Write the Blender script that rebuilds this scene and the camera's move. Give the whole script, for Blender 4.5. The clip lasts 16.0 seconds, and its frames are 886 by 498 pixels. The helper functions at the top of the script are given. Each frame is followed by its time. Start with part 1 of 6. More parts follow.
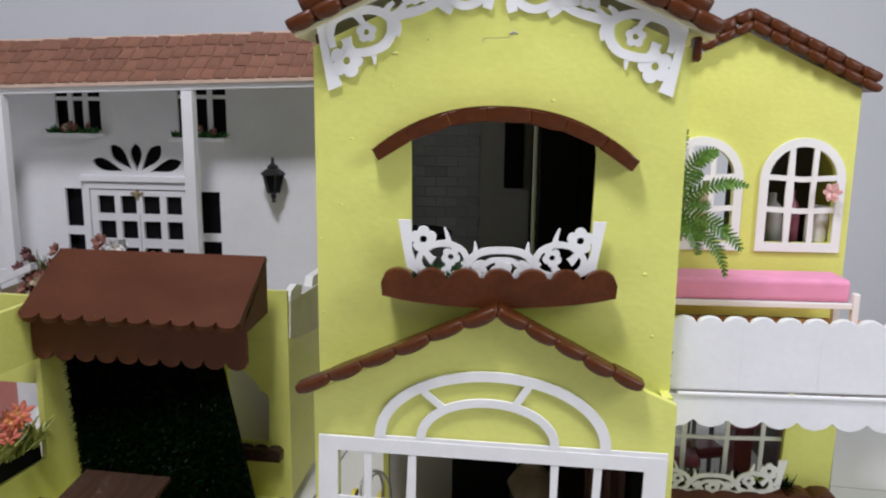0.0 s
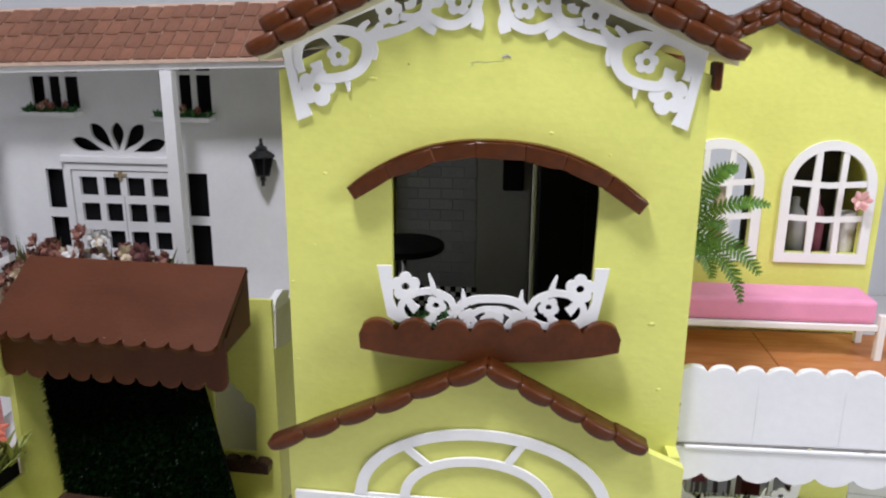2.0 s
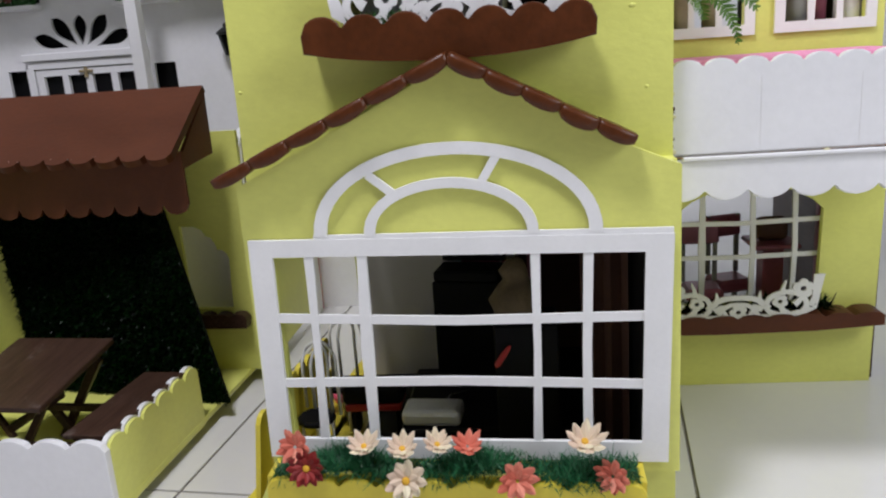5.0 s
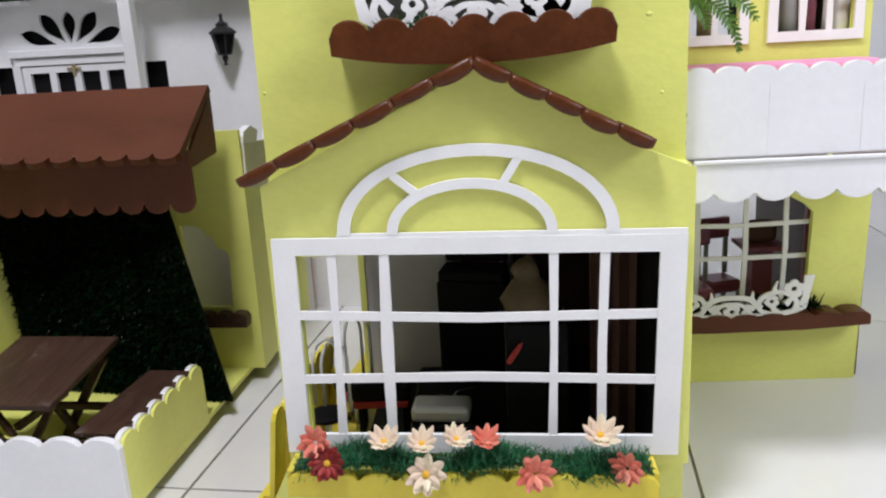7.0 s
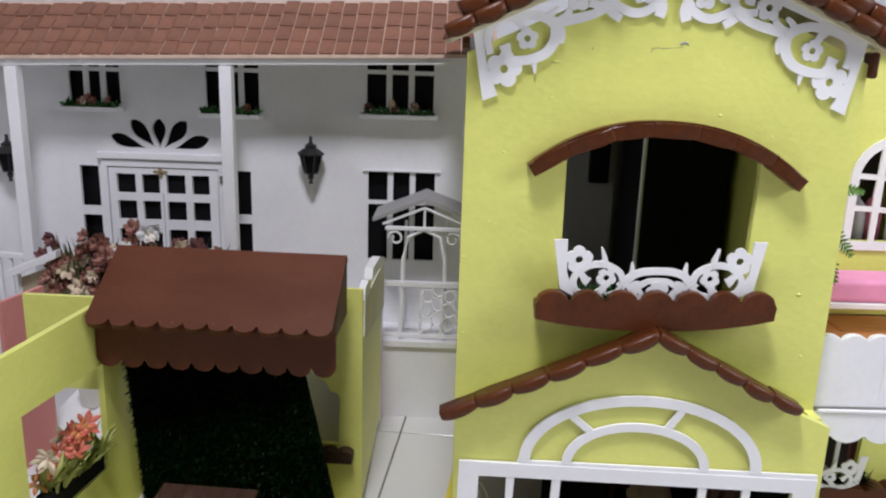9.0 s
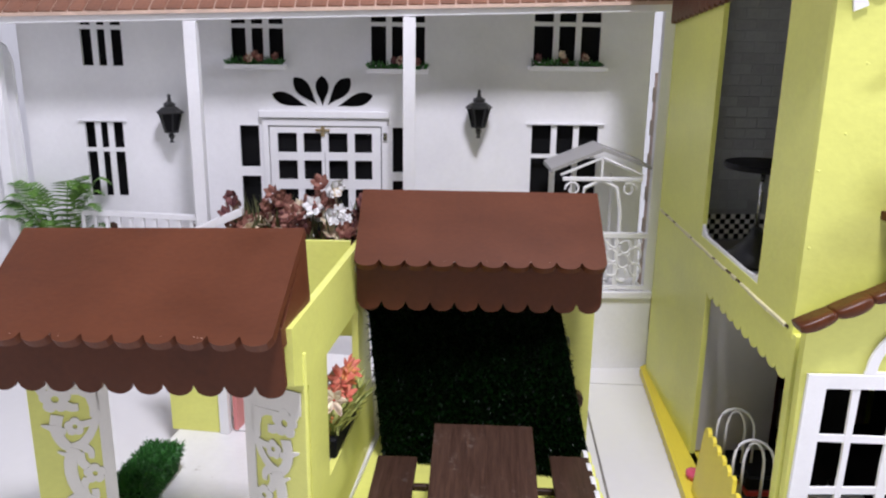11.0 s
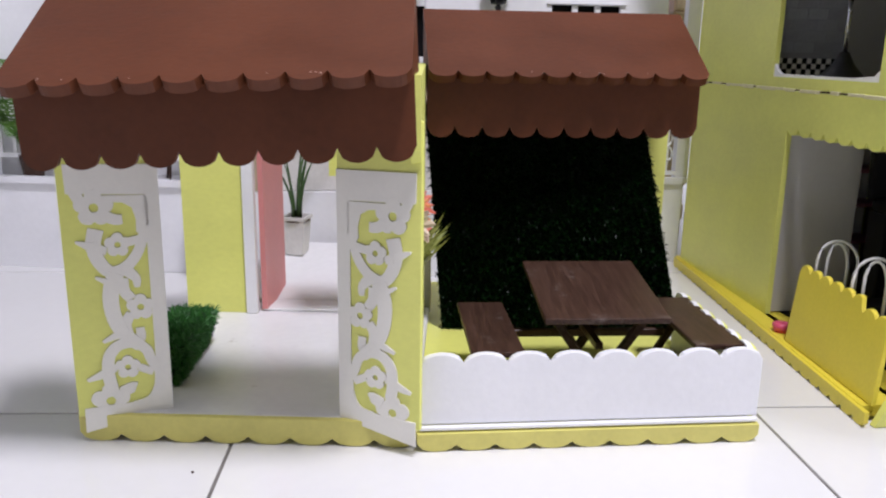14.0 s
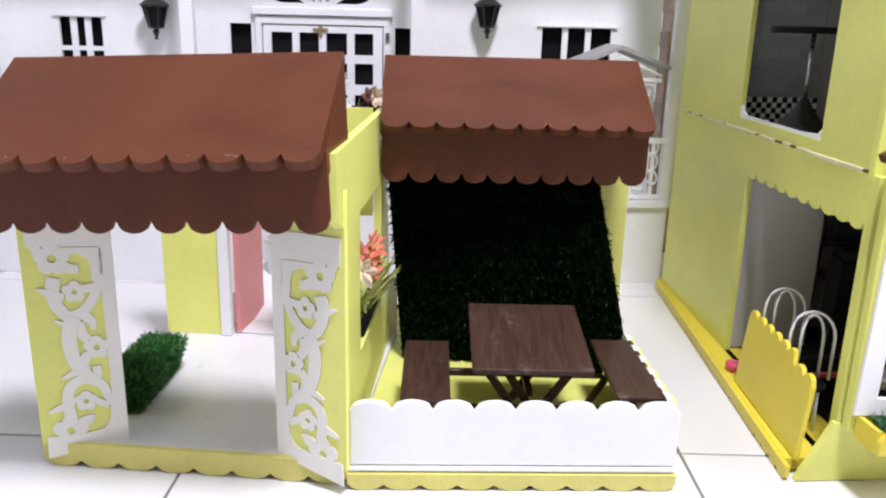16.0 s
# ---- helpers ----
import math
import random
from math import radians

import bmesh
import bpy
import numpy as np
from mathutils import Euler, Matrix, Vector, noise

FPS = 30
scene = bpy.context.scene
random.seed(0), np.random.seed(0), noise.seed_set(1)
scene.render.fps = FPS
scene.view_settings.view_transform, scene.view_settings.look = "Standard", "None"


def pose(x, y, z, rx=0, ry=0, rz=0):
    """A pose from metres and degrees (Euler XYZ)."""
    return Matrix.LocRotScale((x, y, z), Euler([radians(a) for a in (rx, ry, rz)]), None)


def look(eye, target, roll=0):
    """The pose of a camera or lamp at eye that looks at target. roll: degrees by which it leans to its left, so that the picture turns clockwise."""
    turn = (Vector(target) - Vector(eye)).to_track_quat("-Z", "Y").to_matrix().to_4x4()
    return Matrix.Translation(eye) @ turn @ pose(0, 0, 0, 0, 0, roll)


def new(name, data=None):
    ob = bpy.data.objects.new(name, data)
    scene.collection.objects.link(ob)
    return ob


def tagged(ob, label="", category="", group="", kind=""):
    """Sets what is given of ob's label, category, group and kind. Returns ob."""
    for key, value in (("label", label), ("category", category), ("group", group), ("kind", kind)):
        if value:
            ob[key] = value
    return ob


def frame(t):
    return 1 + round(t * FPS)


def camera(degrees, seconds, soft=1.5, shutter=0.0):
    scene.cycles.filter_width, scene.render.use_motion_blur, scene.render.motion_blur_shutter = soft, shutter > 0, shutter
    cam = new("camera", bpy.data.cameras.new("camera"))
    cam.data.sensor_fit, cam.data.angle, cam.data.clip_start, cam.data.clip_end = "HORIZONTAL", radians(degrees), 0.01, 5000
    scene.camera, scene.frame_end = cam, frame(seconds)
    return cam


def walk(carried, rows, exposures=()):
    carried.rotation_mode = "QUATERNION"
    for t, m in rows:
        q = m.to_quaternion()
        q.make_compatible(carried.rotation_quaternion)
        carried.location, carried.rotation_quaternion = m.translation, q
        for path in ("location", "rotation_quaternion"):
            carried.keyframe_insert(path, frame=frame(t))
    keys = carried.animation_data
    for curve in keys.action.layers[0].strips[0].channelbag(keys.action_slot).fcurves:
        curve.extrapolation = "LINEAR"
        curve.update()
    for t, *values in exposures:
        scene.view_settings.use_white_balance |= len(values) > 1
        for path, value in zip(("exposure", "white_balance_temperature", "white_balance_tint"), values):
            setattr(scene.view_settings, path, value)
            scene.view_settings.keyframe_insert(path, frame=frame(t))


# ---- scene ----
cam = camera(58.5, 16.0, soft=2.15)

PATH = [
    (0, (0.0030, -0.8651, 0.7225), (-0.1325, 1.0948, 0.3475), 0.60),
    (0.5, (0.0210, -0.8183, 0.7579), (-0.1249, 1.1222, 0.2962), 0.60),
    (1, (0.0286, -0.7901, 0.7876), (-0.1207, 1.1408, 0.2883), 0.90),
    (1.5, (0.0249, -0.7678, 0.8168), (-0.1286, 1.1553, 0.2893), 1.72),
    (2, (0.0223, -0.7461, 0.8232), (-0.1398, 1.1707, 0.2756), 0.38),
    (2.5, (0.0283, -0.7408, 0.8092), (-0.1353, 1.1780, 0.2695), -0.14),
    (3, (0.0359, -0.7392, 0.7804), (-0.1350, 1.1869, 0.2696), -0.23),
    (3.5, (0.0620, -0.7244, 0.7042), (-0.1203, 1.2021, 0.1987), -1.50),
    (4, (0.0711, -0.7159, 0.6296), (-0.1360, 1.2049, 0.1120), -3.00),
    (4.5, (0.0608, -0.7172, 0.5668), (-0.1587, 1.1973, 0.0317), -3.41),
    (5, (0.0639, -0.7273, 0.5056), (-0.1351, 1.1970, -0.0019), -4.06),
    (5.2, (0.0589, -0.7305, 0.4829), (-0.1615, 1.1928, -0.0194), -5.01),
    (7.3, (-0.0160, -0.7612, 0.5261), (-0.1015, 1.1722, 0.0212), -2.42),
    (7.5, (-0.0422, -0.7712, 0.5732), (-0.1221, 1.1653, 0.0798), -1.66),
    (8, (-0.1075, -0.7885, 0.6611), (-0.1275, 1.1544, 0.1872), -0.12),
    (8.2, (-0.1297, -0.7890, 0.6936), (-0.1196, 1.1574, 0.2336), 0.38),
    (10.3, (-0.4790, -0.8392, 0.8205), (-0.4698, 1.0746, 0.2396), 3.05),
    (10.5, (-0.5222, -0.8359, 0.7776), (-0.4983, 1.0833, 0.2151), 2.59),
    (11, (-0.6637, -0.8143, 0.6996), (-0.5640, 1.1136, 0.1768), 0.79),
    (11.5, (-0.8135, -0.7740, 0.6419), (-0.6544, 1.1370, 0.0740), 0.26),
    (12, (-0.8935, -0.7509, 0.5601), (-0.7047, 1.1403, -0.0627), -0.66),
    (12.5, (-0.9398, -0.7139, 0.4709), (-0.6178, 1.1733, -0.1079), 2.03),
    (13, (-0.9111, -0.7111, 0.4382), (-0.5718, 1.1834, -0.1054), 0.50),
    (13.5, (-0.8953, -0.7128, 0.4167), (-0.5704, 1.1922, -0.0985), 0.96),
    (14, (-0.8846, -0.7167, 0.4111), (-0.5525, 1.1961, -0.0691), 0.98),
    (14.5, (-0.8885, -0.7247, 0.4324), (-0.5613, 1.1872, -0.0551), 1.91),
    (15, (-0.8636, -0.7425, 0.4633), (-0.5140, 1.1673, -0.0170), 2.71),
    (15.5, (-0.8421, -0.7628, 0.4823), (-0.4788, 1.1352, -0.0331), 3.20),
    (16, (-0.7626, -0.7581, 0.5118), (-0.5520, 1.1545, -0.0339), 1.50),
]
EXPOSURES = [(0, -0.5, 6500, 10), (0.5, -0.49, 6500, 10), (1.5, -0.38, 6500, 10), (2.5, -0.38, 6500, 10), (3.5, -0.48, 6500, 10), (4.5, -0.56, 6500, 10), (5, -0.56, 6500, 10), (7.5, -0.2, 6500, 10), (8, -0.5, 6500, 10), (10.5, -0.1, 6380, 15), (11, 0.15, 6380, 15), (11.5, 0.41, 6380, 15), (12, 0.28, 6380, 15), (12.5, 0.13, 6380, 15), (13, 0.06, 6380, 15), (14.5, 0.06, 6380, 15), (15, 0.3, 6380, 15), (15.5, 0.46, 6380, 15), (16, 0.46, 6380, 15)]
walk(cam, [(t, look(eye, target, roll)) for t, eye, target, roll in PATH], EXPOSURES)

# ---- light ----
world = bpy.data.worlds.new("room_air")
scene.world = world
world.use_nodes = True
world.node_tree.nodes["Background"].inputs[0].default_value = (0.9, 0.95, 1.0, 1)
world.node_tree.nodes["Background"].inputs[1].default_value = 0.35


def area_lamp(name, x, y, z, target, size, power, colour):
    data = bpy.data.lights.new(name, "AREA")
    data.shape, data.size, data.energy, data.color = "DISK", size, power, colour
    ob = new(name, data)
    ob.matrix_world = look((x, y, z), target)
    return ob


area_lamp("ceiling_lamp", -0.40, -0.64, 2.52, (-0.25, 0.0, 0.0), 0.45, 62, (0.91, 0.90, 1.0))
# bluish fill added from the right, out of view, to brighten the wing
area_lamp("side_fill_lamp", 1.585, -0.75, 1.45, (0.2, 0.1, 0.4), 0.85, 25, (0.90, 0.93, 1.0))

# ---- materials ----
MATS = {}


def node_mat(name):
    m = bpy.data.materials.new(name)
    m.use_nodes = True
    t = m.node_tree
    b = t.nodes["Principled BSDF"]
    MATS[name] = m
    return m, t, b


def surface(name, colour, rough=0.5, vary=0.12, scale=18.0, fine=160.0, bump=0.15, spots=None, spec=0.5, stretch=(1, 1, 1), jitter=0.0, metal=0.0):
    """Painted or plain surface: colour that varies at two scales, fine relief, optional worn spots."""
    m, t, b = node_mat(name)
    N, L = t.nodes, t.links
    co = N.new("ShaderNodeTexCoord")
    mp = N.new("ShaderNodeMapping")
    mp.inputs["Scale"].default_value = stretch
    L.new(co.outputs["Object"], mp.inputs["Vector"])
    big = N.new("ShaderNodeTexNoise")
    big.inputs["Scale"].default_value = scale
    big.inputs["Detail"].default_value = 5
    small = N.new("ShaderNodeTexNoise")
    small.inputs["Scale"].default_value = fine
    small.inputs["Detail"].default_value = 3
    L.new(mp.outputs[0], big.inputs["Vector"])
    L.new(mp.outputs[0], small.inputs["Vector"])
    add = N.new("ShaderNodeMath")
    add.operation = "ADD"
    L.new(big.outputs["Fac"], add.inputs[0])
    sm = N.new("ShaderNodeMath")
    sm.operation = "MULTIPLY"
    sm.inputs[1].default_value = 0.45
    L.new(small.outputs["Fac"], sm.inputs[0])
    L.new(sm.outputs[0], add.inputs[1])
    ramp = N.new("ShaderNodeValToRGB")
    ramp.color_ramp.elements[0].position, ramp.color_ramp.elements[1].position = 0.45, 1.0
    lo = [max(0.0, c * (1 - vary)) for c in colour]
    hi = [min(1.0, c * (1 + vary * 0.6)) for c in colour]
    ramp.color_ramp.elements[0].color, ramp.color_ramp.elements[1].color = (*lo, 1), (*hi, 1)
    L.new(add.outputs[0], ramp.inputs[0])
    out = ramp.outputs[0]
    if jitter:
        info = N.new("ShaderNodeObjectInfo")
        hs = N.new("ShaderNodeHueSaturation")
        mr = N.new("ShaderNodeMapRange")
        mr.inputs["To Min"].default_value, mr.inputs["To Max"].default_value = 1 - jitter, 1 + jitter
        L.new(info.outputs["Random"], mr.inputs["Value"])
        L.new(mr.outputs[0], hs.inputs["Value"])
        L.new(out, hs.inputs["Color"])
        out = hs.outputs[0]
    if spots:
        sc, amount, sc_col = spots
        vn = N.new("ShaderNodeTexNoise")
        vn.inputs["Scale"].default_value = sc
        vn.inputs["Detail"].default_value = 6
        vn.inputs["Roughness"].default_value = 0.7
        L.new(mp.outputs[0], vn.inputs["Vector"])
        rr = N.new("ShaderNodeValToRGB")
        rr.color_ramp.elements[0].position, rr.color_ramp.elements[1].position = amount, amount + 0.03
        L.new(vn.outputs["Fac"], rr.inputs[0])
        mix = N.new("ShaderNodeMixRGB")
        L.new(rr.outputs[0], mix.inputs[0])
        L.new(out, mix.inputs[1])
        mix.inputs[2].default_value = (*sc_col, 1)
        out = mix.outputs[0]
    L.new(out, b.inputs["Base Color"])
    b.inputs["Roughness"].default_value = rough
    b.inputs["Metallic"].default_value = metal
    b.inputs["Specular IOR Level"].default_value = spec
    rv = N.new("ShaderNodeMapRange")
    rv.inputs["To Min"].default_value, rv.inputs["To Max"].default_value = max(0.02, rough - 0.1), min(1, rough + 0.12)
    L.new(big.outputs["Fac"], rv.inputs["Value"])
    L.new(rv.outputs[0], b.inputs["Roughness"])
    if bump:
        bp = N.new("ShaderNodeBump")
        bp.inputs["Strength"].default_value = bump
        bp.inputs["Distance"].default_value = 0.0012
        L.new(add.outputs[0], bp.inputs["Height"])
        L.new(bp.outputs[0], b.inputs["Normal"])
    return m


def island_mat(name, ca, cb, rough=0.5, spec=0.4, trans=0.0):
    """Colour that changes from leaf to leaf."""
    m, t, b = node_mat(name)
    N, L = t.nodes, t.links
    g = N.new("ShaderNodeNewGeometry")
    r = N.new("ShaderNodeValToRGB")
    r.color_ramp.elements[0].color, r.color_ramp.elements[1].color = (*ca, 1), (*cb, 1)
    L.new(g.outputs["Random Per Island"], r.inputs[0])
    L.new(r.outputs[0], b.inputs["Base Color"])
    b.inputs["Roughness"].default_value = rough
    b.inputs["Specular IOR Level"].default_value = spec
    return m


def wood_mat(name, dark, light, rough=0.45, stretch=(22, 3, 22), bump=0.25, scuff=None):
    m, t, b = node_mat(name)
    N, L = t.nodes, t.links
    co = N.new("ShaderNodeTexCoord")
    mp = N.new("ShaderNodeMapping")
    mp.inputs["Scale"].default_value = stretch
    L.new(co.outputs["Object"], mp.inputs["Vector"])
    n1 = N.new("ShaderNodeTexNoise")
    n1.inputs["Scale"].default_value, n1.inputs["Detail"].default_value, n1.inputs["Distortion"].default_value = 4.0, 8, 0.6
    n1.inputs["Roughness"].default_value = 0.65
    L.new(mp.outputs[0], n1.inputs["Vector"])
    r = N.new("ShaderNodeValToRGB")
    r.color_ramp.elements[0].position, r.color_ramp.elements[1].position = 0.35, 0.72
    r.color_ramp.elements[0].color, r.color_ramp.elements[1].color = (*dark, 1), (*light, 1)
    L.new(n1.outputs["Fac"], r.inputs[0])
    out = r.outputs[0]
    if scuff:
        sn = N.new("ShaderNodeTexNoise")
        sn.inputs["Scale"].default_value, sn.inputs["Detail"].default_value, sn.inputs["Roughness"].default_value = 34.0, 8, 0.75
        L.new(co.outputs["Object"], sn.inputs["Vector"])
        sr = N.new("ShaderNodeValToRGB")
        sr.color_ramp.elements[0].position, sr.color_ramp.elements[1].position = 0.59, 0.76
        L.new(sn.outputs["Fac"], sr.inputs[0])
        mx = N.new("ShaderNodeMixRGB")
        L.new(sr.outputs[0], mx.inputs[0])
        L.new(out, mx.inputs[1])
        mx.inputs[2].default_value = (*scuff, 1)
        out = mx.outputs[0]
    L.new(out, b.inputs["Base Color"])
    b.inputs["Roughness"].default_value = rough
    b.inputs["Specular IOR Level"].default_value = 0.25
    bp = N.new("ShaderNodeBump")
    bp.inputs["Strength"].default_value, bp.inputs["Distance"].default_value = bump, 0.0008
    L.new(n1.outputs["Fac"], bp.inputs["Height"])
    L.new(bp.outputs[0], b.inputs["Normal"])
    return m


YEL = surface("yellow_paint", (0.770, 0.785, 0.20), 0.40, 0.09, 10, 140, 0.6, spots=(13.0, 0.70, (0.66, 0.66, 0.145)), stretch=(0.7, 0.7, 1.15))
BASEY = surface("dirty_pale_yellow_paint", (0.68, 0.62, 0.17), 0.45, 0.14, 9, 160, 0.4, spots=(18.0, 0.66, (0.50, 0.45, 0.14)))
DYEL = surface("deep_yellow_paint", (0.76, 0.63, 0.06), 0.42, 0.10, 7, 200, 0.35, spots=(14.0, 0.72, (0.55, 0.5, 0.1)))
WHITE = surface("white_paint", (0.85, 0.85, 0.86), 0.40, 0.06, 9, 110, 0.55, spots=(26.0, 0.74, (0.60, 0.58, 0.54)))
SCUFF = surface("scuffed_white_board", (0.78, 0.775, 0.77), 0.38, 0.08, 6, 90, 0.3, spots=(16.0, 0.66, (0.50, 0.48, 0.45)))
DOORG = surface("pale_grey_door", (0.60, 0.585, 0.56), 0.6, 0.06, 6, 90, 0.2)
DINGY = surface("dingy_grey_paper", (0.74, 0.72, 0.62), 0.75, 0.14, 14, 160, 0.5)
FOAM = surface("white_foam_sheet", (0.87, 0.87, 0.86), 0.6, 0.05, 20, 300, 0.15)
CREAM = surface("cream_edge", (0.72, 0.68, 0.42), 0.5, 0.1, 30, 200, 0.2)
BROWN = surface("brown_gloss_paint", (0.092, 0.025, 0.006), 0.33, 0.40, 30, 150, 1.0, spots=(34.0, 0.73, (0.20, 0.085, 0.035)), spec=0.28)
MAROON = surface("brown_satin_paint", (0.112, 0.034, 0.0135), 0.46, 0.24, 9, 120, 0.4, stretch=(1, 2.2, 1), spec=0.24)
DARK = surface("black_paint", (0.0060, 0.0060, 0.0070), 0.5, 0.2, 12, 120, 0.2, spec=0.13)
IRON = surface("black_cast_metal", (0.018, 0.019, 0.02), 0.38, 0.3, 40, 200, 0.4)
CLAY = surface("clay_roof", (0.255, 0.112, 0.066), 0.55, 0.34, 35, 240, 0.5, jitter=0.13, spots=(60, 0.74, (0.45, 0.30, 0.22)))
MORTAR = surface("pale_mortar", (0.62, 0.45, 0.35), 0.8, 0.2, 40, 260, 0.5)
TILE = surface("white_floor_tile", (0.74, 0.735, 0.715), 0.13, 0.03, 3, 60, 0.03, jitter=0.015, spots=(30, 0.80, (0.62, 0.61, 0.58)))
GROUT = surface("grey_grout", (0.22, 0.205, 0.185), 0.85, 0.35, 22, 180, 0.5)
WALLP = surface("white_room_wall", (0.76, 0.77, 0.79), 0.7, 0.04, 2, 80, 0.15)
# unseen wall and ceiling, darkened so that less light bounces into shaded parts
WALLS = surface("dark_unseen_wall", (0.20, 0.195, 0.18), 0.7, 0.06, 2, 80, 0.15)
CEIL = surface("dark_unseen_ceiling", (0.33, 0.33, 0.33), 0.8, 0.03, 2, 60, 0.1)
PINK = surface("pink_fabric", (0.86, 0.34, 0.54), 0.75, 0.10, 25, 420, 0.5)
PINKD = surface("salmon_door_paint", (0.72, 0.27, 0.26), 0.45, 0.1, 12, 160, 0.3)
PLUM = surface("plum_plastic", (0.31, 0.085, 0.13), 0.35, 0.15, 20, 160, 0.1)
GREYW = surface("grey_inner_wall", (0.34, 0.335, 0.325), 0.7, 0.08, 6, 90, 0.2)
GBRICK = surface("grey_brick", (0.34, 0.35, 0.38), 0.75, 0.18, 30, 180, 0.5, jitter=0.10)
TAN = surface("tan_stone", (0.48, 0.38, 0.27), 0.75, 0.2, 20, 160, 0.5, jitter=0.15)
TABLE = wood_mat("dark_stained_wood", (0.036, 0.018, 0.012), (0.082, 0.044, 0.030), 0.38, (60, 4, 60), scuff=(0.15, 0.12, 0.105))
FLOORW = wood_mat("balcony_floor_wood", (0.46, 0.16, 0.05), (0.62, 0.29, 0.12), 0.45, (3, 20, 20), 0.1)
# near-black greens: the awning's shade is put into backing and blade colour
GRASSB = surface("shaded_grass_backing", (0.002, 0.004, 0.002), 0.9, 0.3, 40, 200, 0.3, spec=0.1)
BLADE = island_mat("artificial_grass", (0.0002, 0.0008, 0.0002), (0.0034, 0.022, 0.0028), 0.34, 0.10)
BLADE2 = island_mat("light_artificial_grass", (0.014, 0.075, 0.014), (0.05, 0.22, 0.036), 0.45, 0.5)
FERN = island_mat("fern_leaf", (0.055, 0.15, 0.02), (0.15, 0.29, 0.05), 0.5, 0.3)
PINE = island_mat("green_tinsel", (0.008, 0.07, 0.026), (0.035, 0.20, 0.075), 0.4, 0.5)
LEAF = island_mat("yellow_green_leaf", (0.20, 0.25, 0.05), (0.50, 0.52, 0.16), 0.5, 0.3)
STEM = surface("green_stem", (0.05, 0.11, 0.03), 0.5, 0.2, 40, 200, 0.1)
CORAL = island_mat("coral_petal", (0.62, 0.14, 0.09), (0.85, 0.32, 0.22), 0.55, 0.3)
REDP = island_mat("dark_red_petal", (0.16, 0.012, 0.012), (0.33, 0.03, 0.025), 0.5, 0.3)
PALE = island_mat("cream_petal", (0.72, 0.55, 0.42), (0.85, 0.78, 0.55), 0.55, 0.3)
RUST = island_mat("rust_petal", (0.13, 0.04, 0.03), (0.40, 0.20, 0.15), 0.6, 0.2)
DUSK = island_mat("dusky_petal", (0.09, 0.03, 0.035), (0.24, 0.11, 0.10), 0.7, 0.2)
DRYLEAF = island_mat("dull_olive_leaf", (0.05, 0.06, 0.02), (0.20, 0.21, 0.09), 0.6, 0.3)
ORANGE = island_mat("orange_petal", (0.70, 0.20, 0.06), (0.86, 0.48, 0.20), 0.55, 0.3)
CHIP = surface("chipped_pale_paint", (0.55, 0.42, 0.36), 0.6, 0.2, 60, 300, 0.3)
LACEW = surface("warm_white_lace", (0.83, 0.81, 0.73), 0.5, 0.05, 20, 200, 0.3)
CUPP = surface("deep_pink_plastic", (0.70, 0.09, 0.17), 0.35, 0.1, 20, 200, 0.1)
YCORE = surface("yellow_flower_core", (0.75, 0.42, 0.03), 0.7, 0.2, 200, 500, 0.5)
SILVER = surface("silver_fabric", (0.95, 0.95, 0.96), 0.35, 0.06, 40, 200, 0.8, metal=0.6)
BEIGE = surface("beige_cloth", (0.47, 0.38, 0.26), 0.8, 0.15, 30, 300, 0.4)
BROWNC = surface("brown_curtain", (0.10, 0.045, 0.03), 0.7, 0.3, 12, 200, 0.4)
RED = surface("red_plastic", (0.45, 0.03, 0.03), 0.4, 0.1, 20, 200, 0.1)
WIRE = surface("white_coated_wire", (0.78, 0.78, 0.76), 0.35, 0.05, 40, 200, 0.1)
WBASE = surface("terracotta_white_pot", (0.72, 0.70, 0.66), 0.6, 0.12, 20, 160, 0.3)
CHROME = surface("dull_chrome", (0.45, 0.45, 0.46), 0.25, 0.1, 30, 200, 0.05, metal=0.9)
BRASS = surface("aged_brass", (0.42, 0.33, 0.18), 0.4, 0.2, 40, 200, 0.2, metal=0.6)


# ---- shapes ----
def link_part(name, bm, mat, parent=None, label="", smooth=False):
    bmesh.ops.recalc_face_normals(bm, faces=bm.faces)
    me = bpy.data.meshes.new(name)
    bm.to_mesh(me)
    bm.free()
    me.materials.append(mat)
    if smooth:
        me.polygons.foreach_set("use_smooth", [True] * len(me.polygons))
    ob = new(name, me)
    if parent:
        ob.parent = parent
    if label:
        tagged(ob, label)
    return ob


part = link_part


def thing(name, label, category, m=None, group="", kind=""):
    ob = new(name)
    ob.empty_display_size = 0.02
    if m is not None:
        ob.matrix_basis = m
    return tagged(ob, label, category, group, kind)


def solo(name, bm, mat, label, category, m=None, group="", kind="", smooth=False):
    ob = link_part(name, bm, mat, None, "", smooth)
    if m is not None:
        ob.matrix_basis = m
    return tagged(ob, label, category, group, kind)


def BM():
    return bmesh.new()


def box(bm, x0, x1, y0, y1, z0, z1, bev=0.0, seg=1):
    r = bmesh.ops.create_cube(bm, size=1.0)
    vs = r["verts"]
    for v in vs:
        v.co = Vector((x0 + (v.co.x + 0.5) * (x1 - x0), y0 + (v.co.y + 0.5) * (y1 - y0), z0 + (v.co.z + 0.5) * (z1 - z0)))
    if bev:
        es = list({e for v in vs for e in v.link_edges})
        bmesh.ops.bevel(bm, geom=es, offset=bev, segments=seg, affect="EDGES", profile=0.5)
    return bm


